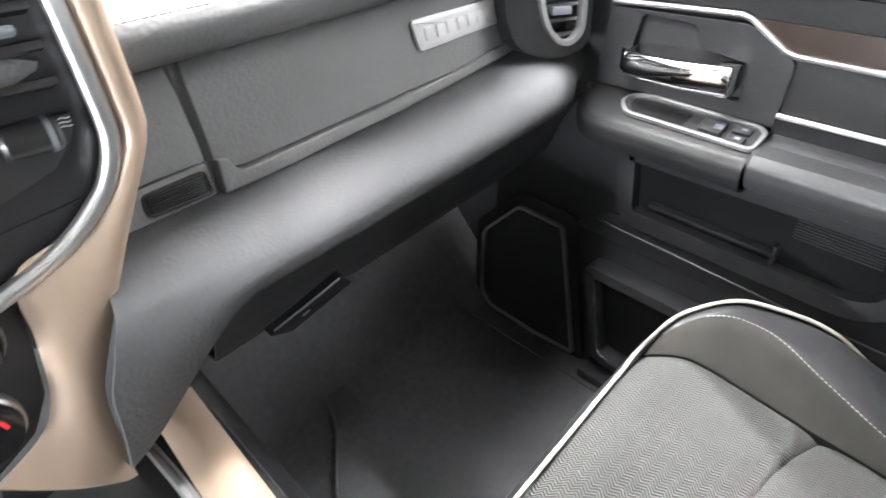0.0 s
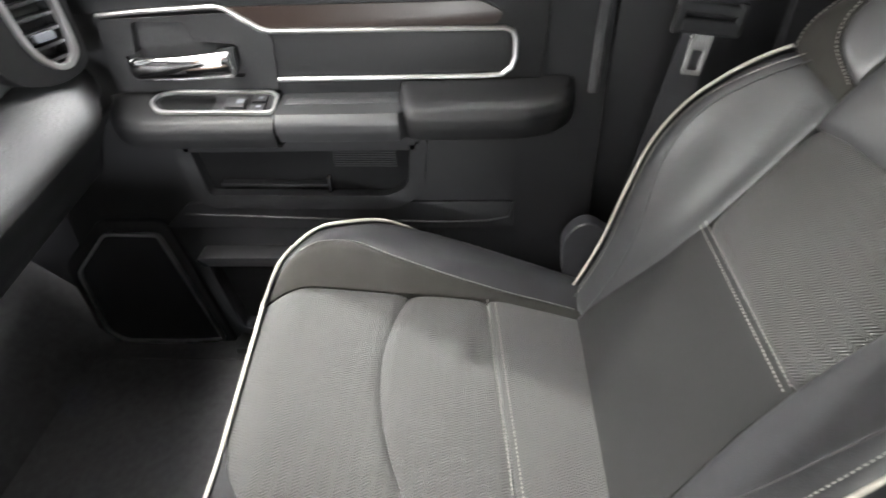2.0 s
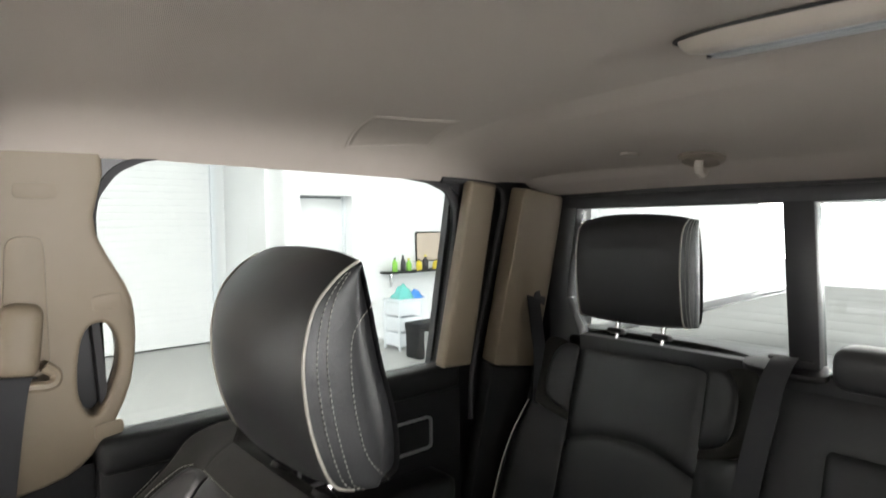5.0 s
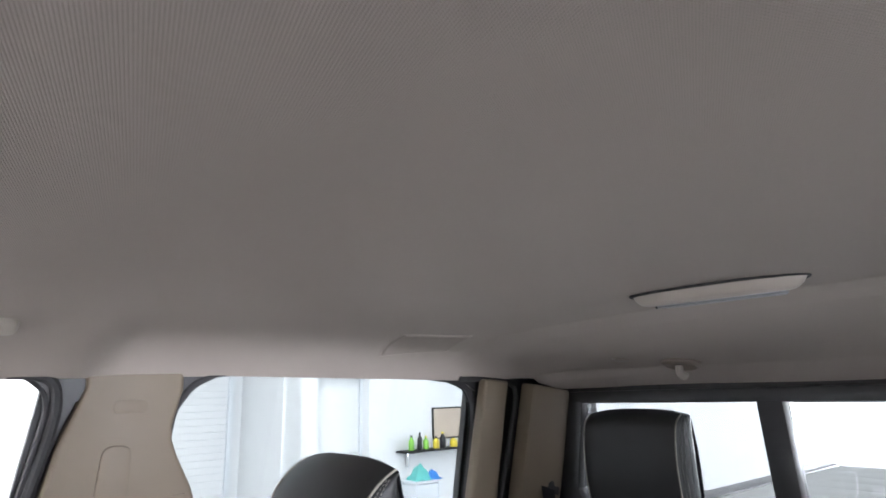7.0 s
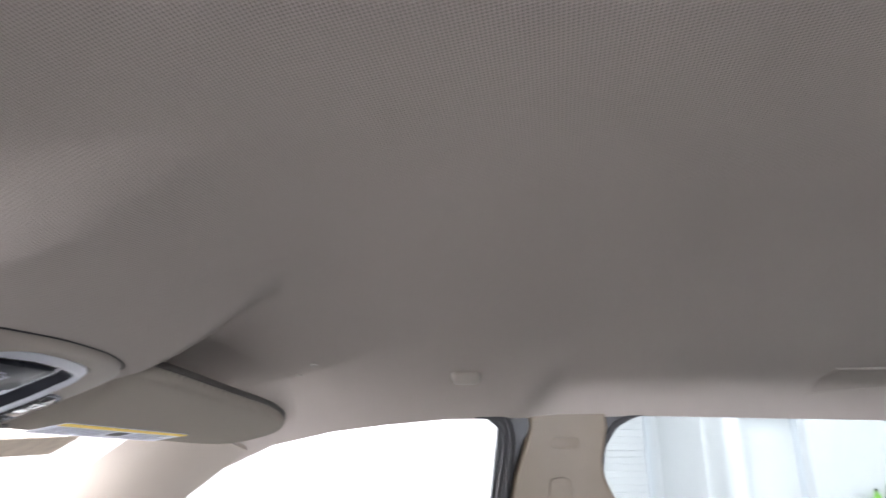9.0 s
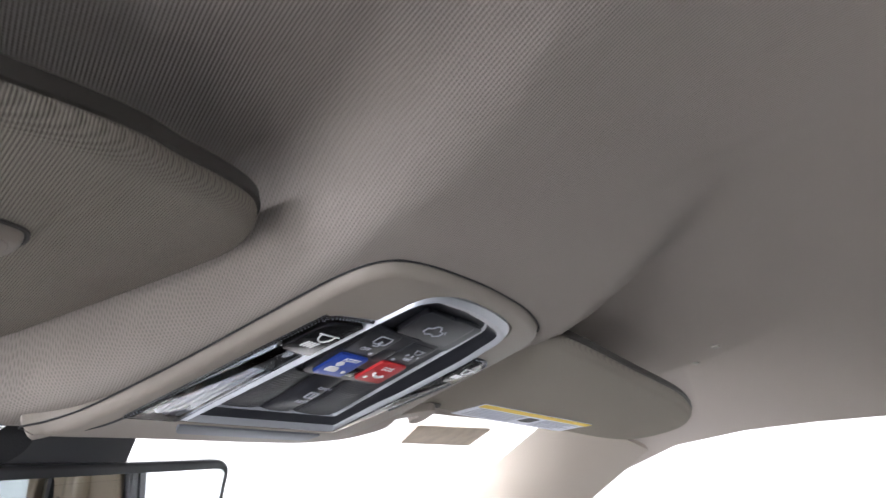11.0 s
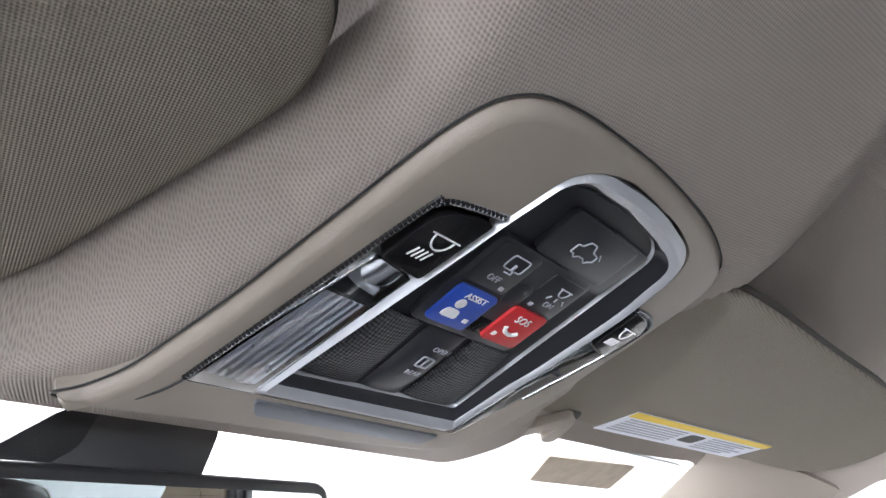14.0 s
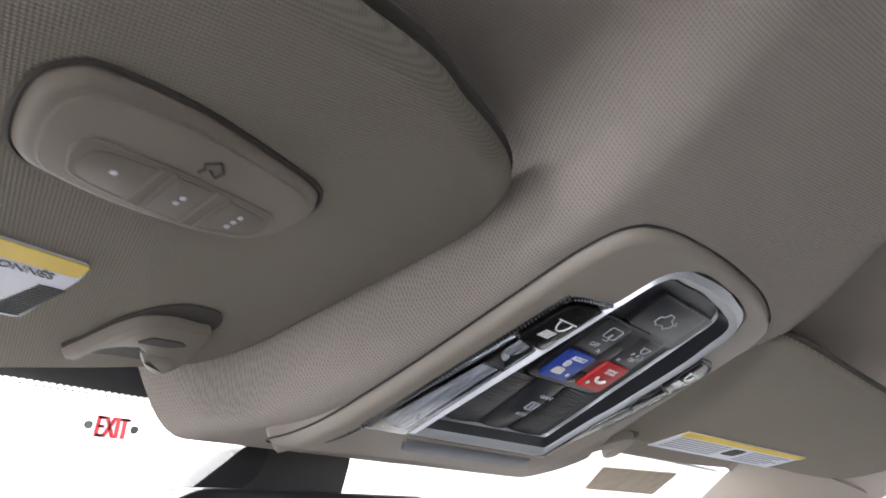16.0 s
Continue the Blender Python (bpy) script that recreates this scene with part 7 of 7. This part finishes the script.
home_poly = [(q.x, q.y) for q in smooth_line([(a, b, 0) for a, b in [(-0.0420, 0.0135), (-0.0434, 0.0266), (-0.0418, 0.0384), (-0.0353, 0.0457), (-0.0290, 0.0472), (-0.0126, 0.0455), (0.0058, 0.0412), (0.0385, 0.0300), (0.0523, 0.0240), (0.0585, 0.0175), (0.0596, 0.0074), (0.0525, -0.0085), (0.0412, -0.0150), (0.0202, -0.0146), (-0.0116, -0.0068), (-0.033, 0.0023), (-0.039, 0.0068)]], 4, True)]
home = part("opener_panel", crowned(home_poly, -0.003, 0.0048, DV, 0.0042, 5), PANEL_TAUPE, dvis, "taupe garage opener panel")
part("opener_face", prism([(0.008 + (u - 0.008) * 0.88, 0.0155 + (v - 0.0155) * 0.84) for u, v in home_poly], 0.0040, 0.0056, DV, 0.0009, 3), PANEL_TAUPE, home)
part("panel_gap", tube([DV @ Vector((u, v, 0.0002)) for u, v in inset(home_poly, -0.0006)], 0.0011, 6, True), CLIP_DARK, home, "dark gap round the panel")
slot_poly = [(q.x, q.y) for q in smooth_line([(a, b, 0) for a, b in [(-0.0275, 0.0135), (-0.0284, 0.0200), (-0.0261, 0.0238), (-0.0219, 0.0245), (-0.0037, 0.0212), (0.0179, 0.0155), (0.0390, 0.0090), (0.0440, 0.0045), (0.0448, -0.0021), (0.0410, -0.0072), (0.0327, -0.0083), (0.0166, -0.0069), (-0.0073, 0.0001), (-0.0244, 0.0075)]], 4, True)]
part("slot_edge", tube([DV @ Vector((u, v, 0.0057)) for u, v in slot_poly], 0.0007, 6, True), PANEL_TAUPE, home, "raised edge of the button slot")
part("slot_gap", tube([DV @ Vector((u, v, 0.0055)) for u, v in inset(slot_poly, 0.0010)], 0.0007, 6, True), CLIP_DARK, home, "dark gap round the buttons")
part("slot_floor", prism(inset(slot_poly, 0.0004), 0.0045, 0.0063, DV, 0.0), BUTTON_TAUPE, home)
for k, (a, b, c, d) in enumerate((((-0.0262, 0.0092), (-0.0084, 0.0018), (-0.0046, 0.0196), (-0.0245, 0.0225)), ((-0.0016, -0.0012), (0.0124, -0.0052), (0.0164, 0.0144), (0.0022, 0.0180)), ((0.0198, -0.0066), (0.0400, -0.0056), (0.0425, 0.0045), (0.0240, 0.0115)))):
    btn = part("opener_button", prism(rounded([a, b, c, d], (0.006 if k == 0 else 0.0012, 0.0012 if k < 2 else 0.005, 0.0012 if k < 2 else 0.005, 0.006 if k == 0 else 0.0012), 4), 0.0050, 0.0066, DV, 0.0006), BUTTON_TAUPE, home)
    for j in range(k + 1):
        du, dv = ((-0.0156, 0.0135), (0.00765, 0.0064), (0.0308, 0.0001))[k]
        part("dot", lathe([(0.0011, 0), (0.0011, 0.0004)], DV @ Matrix.Translation((du + 0.00048 * (2 * j - k), dv + 0.0016 * (2 * j - k), 0.0065)), 10), PAPER, btn, "pale dot")
for a, b in (((-0.0034, 0.0205), (-0.0076, 0.0008)), ((0.0012, 0.0190), (-0.0025, -0.0012)), ((0.0176, 0.0148), (0.0135, -0.0060)), ((0.0229, 0.0124), (0.0188, -0.0072))):
    part("divider", tube([DV @ Vector((*a, 0.0065)), DV @ Vector((*b, 0.0065))], 0.0006, 6), PANEL_TAUPE, home, "raised divider between the buttons")
hp = [(0.0068, 0.0220), (0.0080, 0.0242), (0.0068, 0.0266), (0.0112, 0.0290), (0.0142, 0.0246), (0.0128, 0.0210), (0.0110, 0.0228), (0.0098, 0.0240)]
part("house_mark", tube([DV @ Vector((u, v, 0.0058)) for u, v in hp], 0.0005, 6), CLIP_DARK, home)
dlab = part("warning_label", prism(rounded([(-0.13, -0.079), (-0.010, -0.079), (-0.001, -0.044), (-0.001, -0.034), (-0.13, -0.030)], 0.002, 2), 0.0, 0.0010, STICKER, 0.0), PAPER, dvis, "white warning label with a bar code")
part("yellow_band", prism(rounded([(-0.13, -0.0415), (-0.002, -0.0425), (-0.001, -0.034), (-0.13, -0.030)], 0.0015, 2), 0.0008, 0.0016, STICKER, 0.0), YELLOW, dlab, "yellow band")
part("lettering", lettering("IONNÉS", 0.0054, STICKER @ Matrix.Translation((-0.0190, -0.0462, 0.0012)), 0.0001), DARK_INK, dlab)
for i in range(16):
    part("code_bar", prism([(-0.0225 + 0.0007 * i, -0.0770 + 0.00155 * i), (-0.0105 + 0.0005 * i, -0.0770 + 0.00155 * i), (-0.0105 + 0.0005 * i, -0.0762 + 0.00155 * i), (-0.0225 + 0.0007 * i, -0.0762 + 0.00155 * i)], 0.0009, 0.0014, STICKER, 0.0), DARK_INK, dlab)
clip = thing("visor_clip", "taupe hooked visor clip at the windshield header", "clip", (-0.36, 0.70, 1.25))
CLIP_IN = [(0.0152, -0.1316), (0.0199, -0.1166), (0.0261, -0.1002), (0.0339, -0.0887), (0.0434, -0.0812), (0.0531, -0.0791), (0.0660, -0.0823), (0.0734, -0.0879), (0.0771, -0.0979), (0.0764, -0.1088), (0.0769, -0.1357), (0.0738, -0.1497), (0.045, -0.140)]
# flat plate, coloured dark for the shade of the hollow under the hook
part("recess", prism([(q.x, q.y) for q in smooth_line([(a, c, 0) for a, c in CLIP_IN], 4, True)], -0.003, 0.0012, DV, 0.0), CLIP_DARK, clip, "dark plate for the shade in the clip recess")
HOOK = [(0.0150, -0.1322), (0.0205, -0.1186), (0.0272, -0.1032), (0.0336, -0.0943), (0.0399, -0.0910), (0.0504, -0.0909), (0.0640, -0.0959), (0.0751, -0.1031), (0.0788, -0.1397), (0.0733, -0.1522), (0.0623, -0.1479), (0.0522, -0.1340), (0.0467, -0.1217), (0.0409, -0.1192), (0.0310, -0.1206), (0.0260, -0.1277), (0.0235, -0.1348)]
part("hook", crowned([(q.x, q.y) for q in smooth_line([(a, c, 0) for a, c in HOOK], 4, True)], 0.0005, 0.0062, DV, 0.0030, 5), PANEL_TAUPE, clip)
part("hook_tip", crowned([(q.x, q.y) for q in smooth_line([(a, c, 0) for a, c in [(0.0486, -0.1252), (0.0614, -0.1284), (0.0690, -0.1335), (0.0712, -0.1455), (0.0640, -0.1480), (0.0550, -0.1390)]], 4, True)], 0.004, 0.0095, DV, 0.0040, 5), TAUPE, clip, "pale rounded tip of the hook")
# the slot is no hole: its shade is a dark inlay
part("slot", prism(rounded([(0.040, -0.1104), (0.0456, -0.1045), (0.0619, -0.1090), (0.0667, -0.1139), (0.0588, -0.1159)], 0.002, 3), 0.004, 0.0068, DV, 0.0), CLIP_DARK, clip, "dark plate for the shade in the clip slot")
pclip = thing("visor_clip", "taupe hooked visor clip at the windshield header", "clip", (0.07, 0.68, 1.26))
part("hook", prism([(q.x, q.y) for q in smooth_line([(a, c, 0) for a, c in [(-0.080, -0.150), (-0.072, -0.119), (-0.064, -0.100), (-0.050, -0.104), (-0.030, -0.139), (-0.042, -0.146), (-0.056, -0.122), (-0.066, -0.150)]], 4, True)], 0.001, 0.010, PV, 0.003, 3), TAUPE, pclip)
# same dark inlay for the shade of the passenger-side hollow
part("recess", prism(rounded([(-0.062, -0.100), (-0.046, -0.096), (-0.038, -0.106), (-0.052, -0.112)], 0.003, 3), -0.002, 0.0012, PV, 0.0), CLIP_DARK, pclip, "dark plate for the shade in the clip recess")

# ---- inside mirror and its bracket ----
mir_t = thing("inside_mirror", "black-rimmed inside mirror below the windshield header", "mirror", (-0.16, 0.82, 1.16))
MM = axes((-0.160, 0.824, 1.173), (0.985, 0.17, 0.03), (-0.02, -0.06, 1))          # w towards the rear
mp = rounded([(-0.138, -0.034), (0.134, -0.036), (0.140, 0.030), (0.128, 0.038), (-0.118, 0.038), (-0.142, 0.022)], [0.03, 0.03, 0.012, 0.016, 0.02, 0.016], 5)
part("housing", prism(mp, -0.035, 0.0, MM, 0.010, 3), SATIN, mir_t)
part("glass", prism(inset(mp, 0.0085), -0.002, 0.0012, MM, 0.0), material("mirror_silver", (0.82, 0.84, 0.85), 0.01, 1.0, vary=0.0), mir_t, "silvered mirror glass")
brk = thing("mirror_bracket", "black sensor housing behind the mirror on the windshield", "bracket", (-0.2, 0.85, 1.24))
part("cover", prism(rounded([(-0.190, 1.150), (-0.120, 1.204), (-0.030, 1.206), (-0.046, 1.145)], 0.01, 4), -0.085, -0.005, axes((CX, 0.824, 0.039), (1, 0, 0), (0, 0, 1)), 0.006), SATIN, brk)
part("side_cover", prism(rounded([(-0.200, 1.140), (-0.130, 1.200), (-0.110, 1.204), (-0.118, 1.180), (-0.170, 1.140)], 0.006, 4), -0.08, 0.001, axes((CX, 0.824, 0.039), (1, 0, 0), (0, 0, 1)), 0.004), PLASTIC, brk)
part("stalk", tube([(-0.189, 0.854, 1.209), (-0.174, 0.849, 1.169)], 0.012, 10), PLASTIC, mir_t)

# ---- roof fittings ----
dome_l = thing("roof_lamp", "taupe roof lamp with a clear lens", "lamp", (-0.045, -0.55, 1.39))
RL = axes((-0.078, -0.557, 1.391), (1, 0.11, 0), (-0.11, -1, 0.01))
lp = rounded([(-0.125, -0.012), (-0.06, -0.036), (0.06, -0.036), (0.125, -0.012), (0.09, 0.036), (-0.09, 0.036)], 0.03, 6)
part("housing", crowned(lp, -0.012, 0.016, RL, 0.018, 6), PALE_TAUPE, dome_l)
part("housing_joint", tube([RL @ Vector((u, v, 0.0005)) for u, v in inset(lp, -0.001)], 0.002, 6, True), RUBBER, dome_l, "dark joint round the housing")
dl = part("lens", prism(rounded([(-0.088, 0.004), (0.092, 0.004), (0.080, 0.027), (-0.076, 0.027)], 0.008, 4), 0.0125, 0.0200, RL, 0.002), LENS, dome_l, "clear lamp lens")
part("reflector", prism(rounded([(-0.086, 0.005), (0.090, 0.005), (0.078, 0.026), (-0.074, 0.026)], 0.008, 4), 0.0120, 0.0170, RL, 0.0), REFLECT, dl)
plug_z = roof_z(0.515, 0.193)
grip = thing("grip_plug", "small taupe cover plug in the headliner edge", "plug", (0.515, 0.193, plug_z))
part("plug", crowned(rounded([(-0.026, -0.017), (0.026, -0.017), (0.026, 0.017), (-0.026, 0.017)], 0.014, 5), -0.008, 0.012, axes((0.515, 0.193, plug_z - 0.001), (0, 1, 0), (0.78, 0, -0.62)), 0.006, 4), PALE_TAUPE, grip)
pin = thing("visor_pivot_screw", "small pale screw cover beside the visor pivot", "screw", (0.50, 0.45, 1.37))
for dy, dx in ((0.0, 0.0), (0.045, 0.10)):
    part("screw", lathe([(0.006, -0.004), (0.006, 0.002), (0.004, 0.003)], axes((0.50 + dx, 0.453 + dy, roof_z(0.50 + dx, 0.453 + dy)), (1, 0, 0), (0, -1, 0)), 10), PIPING, pin)
sg = thing("roof_speaker_grille", "taupe perforated roof speaker grille", "speaker grille", (0.60, -0.59, 1.37))

GRILLE = woven(material("perforated_taupe", (0.33, 0.29, 0.26), 0.8, vary=0.05, spec=0.1), (0, 1), 0.0032, 0.0032, 0.5, 0.0005, 45, 0.3)


def grille_at(s, t):
    q = [(0.705, -0.525), (0.545, -0.485), (0.50, -0.640), (0.665, -0.708)]
    a = Vector(q[0]).lerp(Vector(q[1]), s)
    b = Vector(q[3]).lerp(Vector(q[2]), s)
    p = a.lerp(b, t)
    edge = min(s, 1 - s, t, 1 - t)
    return (p.x, p.y, roof_z(p.x, p.y) + 0.004 - 0.0055 * min(1, edge * 12) - 0.003 * math.exp(-((edge - 0.05) / 0.025) ** 2))


part("grille", sheet(grille_at, 60, 60), GRILLE, sg)
loop = [(a / 12, 0.0) for a in range(12)] + [(1.0, a / 12) for a in range(12)] + [(1 - a / 12, 1.0) for a in range(12)] + [(0.0, 1 - a / 12) for a in range(12)]
part("grille_edge", tube([Vector(grille_at(a, b)) - Vector((0, 0, 0.003)) for a, b in loop], 0.0017, 6, True), TAUPE, sg, "pale rim of the grille")
hk = thing("coat_hook", "taupe round coat hook on the rear headliner", "hook", (0.230, -1.000, 1.32))
hz = roof_z(0.230, -1.000)
HM = axes((0.230, -1.000, hz), (1, 0, 0), (0, -0.85, -0.2))
# base takes the darker button taupe for the shade in its dish
part("base", lathe([(0.043, -0.004), (0.041, 0.006), (0.033, 0.011), (0.028, 0.006), (0.014, 0.004)], HM, 24), BUTTON_TAUPE, hk)
part("hook", tube(smooth_line([HM @ Vector(p) for p in ((0, -0.008, 0.010), (0, -0.004, 0.026), (0, 0.010, 0.030), (0, 0.018, 0.022))], 5), 0.008, 8), PALE_TAUPE, hk)
capz = roof_z(0.345, -0.945)
cp = thing("round_cap", "small round taupe cap in the rear headliner", "cap", (0.345, -0.945, capz))
part("cap", lathe([(0.020, -0.004), (0.018, 0.002), (0.010, 0.004)], axes((0.345, -0.945, capz), (1, 0, 0), (0, -0.95, -0.15)), 18), TAUPE, cp)

# ---- rear bench ----
RA = radians(18)
RX = 0.41
RBK = axes((RX, -1.05, 0.80), (-1, 0, 0), (0, -math.sin(RA), math.cos(RA)))
rseat = thing("rear_bench_seat", "black leather rear outer seat with suede inserts", "car seat", (RX, -0.85, 0.1))


def rear_h(u, v):
    a = abs(u)
    return 0.045 * ease(0.16, 0.27, a) * math.exp(-((v + 0.22) / 0.3) ** 2) - 0.03 * ease(0.09, 0.16, v) ** 1.5 - 0.012 * ease(0.2, 0.3, a)


def rear_strip(v_lo, v_hi, mat, name, label, dip=0.009, nu=30, nv=24):
    def at(s, t):
        ss, tt = (s * (nu + 2) - 1) / nu, (t * (nv + 2) - 1) / nv
        cs, ct = min(1, max(0, ss)), min(1, max(0, tt))
        u = (2 * cs - 1) * 0.157
        v = v_lo(u) + (v_hi(u) - v_lo(u)) * ct
        h = rear_h(u, v)
        for d in (0.157 - abs(u), v - v_lo(u), v_hi(u) - v):
            h -= dip * math.exp(-abs(d) / 0.009)
        if (ss, tt) != (cs, ct):
            h -= 0.03
        return RBK @ Vector((u, v, h))
    part(name, sheet(at, nu + 2, nv + 2), mat, rseat, label)


rarc = lambda u: -0.080 - 1.5 * u * u
rear_strip(rarc, lambda u: 0.110, LEATHER, "back_upper", "smooth leather upper back panel")
rear_strip(lambda u: -0.285, rarc, LEATHER, "back_middle", "smooth leather back panel")
rear_strip(lambda u: -0.48, lambda u: -0.286, LEATHER, "back_lower", "smooth leather lower back panel", 0.006)
for sgn in (1, -1):
    mir = lambda pts, k=sgn: [(k * a, b) for a, b in pts]
    part("side_bolster", patch(line_of(mir([(0.157, -0.075), (0.157, -0.25), (0.16, -0.48)])), line_of(mir([(0.255, -0.05), (0.285, -0.16), (0.30, -0.32), (0.30, -0.48)])), rear_h, RBK, 18, 26, 0.007, 0.010), LEATHER, rseat, "leather side bolster")
    rim = [(0.157, 0.108), (0.205, 0.098), (0.226, 0.048), (0.216, -0.028), (0.157, -0.058)]
    out = [(0.157, 0.148), (0.225, 0.140), (0.262, 0.075), (0.258, -0.035), (0.157, -0.076)]
    part("shoulder_pad", patch(line_of(mir([(0.157, 0.108), (0.157, -0.058)])), line_of(mir(rim)), lambda u, v: rear_h(u, v) + 0.003, RBK, 16, 22, 0.006, 0.007), LEATHER, rseat, "leather shoulder pad")
    part("shoulder_suede", patch(line_of(mir(rim)), line_of(mir(out)), lambda u, v: rear_h(u, v) - 0.001, RBK, 12, 30, 0.004, 0.006), SUEDE, rseat, "dark suede shoulder surround")
    part("piping", tube([RBK @ Vector((q.x, q.y, rear_h(q.x, q.y) + 0.002)) for q in smooth_line([(a, b, 0) for a, b in mir([(0.255, -0.05), (0.285, -0.16), (0.30, -0.32), (0.30, -0.48)])], 6)], 0.0024, 8), PIPING, rseat, "pale grey piping")
part("top_suede", sheet(lambda s, t: RBK @ Vector(((2 * s - 1) * 0.23, 0.110 + 0.045 * min(1, 1.6 * t) - 0.012 * (2 * s - 1) ** 4, rear_h(0.1, 0.110 + 0.045 * min(1, 1.6 * t)) - 0.003 - 0.12 * max(0, t - 0.6))), 30, 16), SUEDE, rseat, "dark suede top panel")
part("back_shell", prism(rounded([(-0.255, -0.50), (0.30, -0.50), (0.30, -0.1), (0.262, 0.09), (0.22, 0.14), (-0.22, 0.14), (-0.255, 0.09)], 0.04, 5), -0.05, -0.016, RBK, 0.006, 2), LEATHER, rseat)
RC = axes((RX, -0.68, 0.385), (1, 0, 0), (0, 0.985, 0.13))
part("cushion", patch(line_of([(-0.26, -0.30), (-0.27, 0.0), (-0.24, 0.25)]), line_of([(0.29, -0.30), (0.29, 0.0), (0.26, 0.25)]), lambda u, v: 0.012 * math.cos(u * 6) + 0.018 * ease(0.16, 0.24, abs(u)), RC, 36, 30, 0.025, 0.03, 0.12), LEATHER, rseat, "smooth leather rear cushion")
part("cushion_seam", stitches([[RC @ Vector((u, 0.03, 0.014)) for u in np.linspace(-0.22, 0.24, 40)]]), THREAD, rseat)
part("cushion_piping", tube([RC @ Vector((u, 0.252 - 0.25 * u * u, -0.012)) for u in np.linspace(-0.25, 0.26, 24)], 0.0024, 8), PIPING, rseat, "pale grey piping")
rhr = thing("rear_headrest", "black leather rear headrest on two steel posts", "headrest", (0.43, -1.13, 0.95), "rear headrests")
headrest(0.434, 0.128, [(-1.100, 0.970), (-1.082, 0.980), (-1.070, 1.03), (-1.066, 1.11), (-1.078, 1.175), (-1.105, 1.198)], [(-1.150, 0.968), (-1.168, 0.99), (-1.168, 1.10), (-1.150, 1.196)], 0.006, rhr, 0.0018)
for x in (0.365, 0.478):
    part("post", tube([(x, -1.105, 0.92), (x, -1.12, 1.02)], 0.006, 10), STEEL, rhr, "polished steel post")
    part("post_guide", box(x, -1.105, 0.942, 0.04, 0.026, 0.012, 0.005, 2, (18, 0, 0)), PLASTIC, rseat, "black post guide")
mid = thing("rear_middle_seat", "black leather rear middle seat with a folding panel", "car seat", (0.0, -0.9, 0.1))
MB = axes((0.0, -1.055, 0.80), (-1, 0, 0), (0, -math.sin(RA), math.cos(RA)))
part("back", patch(line_of([(-0.15, -0.48), (-0.15, 0.125)]), line_of([(0.16, -0.48), (0.16, 0.125)]), lambda u, v: -0.03 * ease(0.09, 0.15, v), MB, 24, 30, 0.01, 0.012), LEATHER, mid, "leather middle back")
part("fold_panel", patch(line_of([(-0.035, -0.45), (-0.035, 0.0)]), line_of([(0.155, -0.45), (0.155, 0.0)]), lambda u, v: 0.018, MB, 18, 24, 0.012, 0.01), LEATHER, mid, "padded folding armrest panel")
part("back_shell", prism(rounded([(-0.155, -0.50), (0.165, -0.50), (0.165, 0.10), (0.10, 0.125), (-0.155, 0.125)], 0.02, 4), -0.06, -0.02, MB, 0.006), LEATHER, mid)
part("cushion", box(0.0, -0.69, 0.33, 0.29, 0.52, 0.14, 0.03, 3, (7, 0, 0)), LEATHER, mid)
part("belt_plate", prism(rounded([(0.035, -0.02), (0.05, 0.03), (0.15, 0.036), (0.195, 0.015), (0.18, -0.02), (0.10, -0.03)], 0.02, 5), 0.0, 0.012, axes((0.0, -1.085, 0.928), (1, 0, 0), (0, -0.97, 0.25)), 0.004), SATIN, mid, "black belt outlet plate")
part("belt_outlet", box(0.105, -1.088, 0.942, 0.075, 0.012, 0.006, 0.002, 2, (-14, 0, 0)), RUBBER, mid, "dark belt slot")
mbelt = thing("middle_seat_belt", "black middle seat belt lying over the seat back", "seat belt", (0.12, -1.06, 0.8))
part("webbing", strap([(0.110, -1.083, 0.944), (0.112, -1.064, 0.936), (0.120, -1.045, 0.905), (0.128, -1.020, 0.83), (0.140, -0.985, 0.72), (0.15, -0.94, 0.58)], 0.046, (-1, 0, 0.12)), BELT, mbelt)
part("end_tongue", box(0.149, -0.945, 0.60, 0.058, 0.010, 0.020, 0.004, 2, (-25, 0, 0)), PLASTIC, mbelt, "black plastic tongue")
mhr = thing("middle_headrest", "low black leather middle headrest", "headrest", (-0.07, -1.10, 0.93), "rear headrests")
part("cushion", box(-0.085, -1.075, 0.945, 0.23, 0.085, 0.075, 0.034, 5), SMOOTH_LEATHER, mhr)
part("post", tube([(-0.12, -1.09, 0.86), (-0.12, -1.09, 0.93)], 0.006, 8), STEEL, mhr)
buckle = thing("belt_buckle", "black belt buckle with a red release button", "buckle", (0.224, -0.812, 0.34))
part("body", box(0.224, -0.812, 0.362, 0.040, 0.050, 0.07, 0.006, 2, (40, 0, 20)), PLASTIC, buckle)
part("button", box(0.222, -0.790, 0.389, 0.034, 0.020, 0.022, 0.003, 2, (40, 0, 20)), RED, buckle, "red release button")
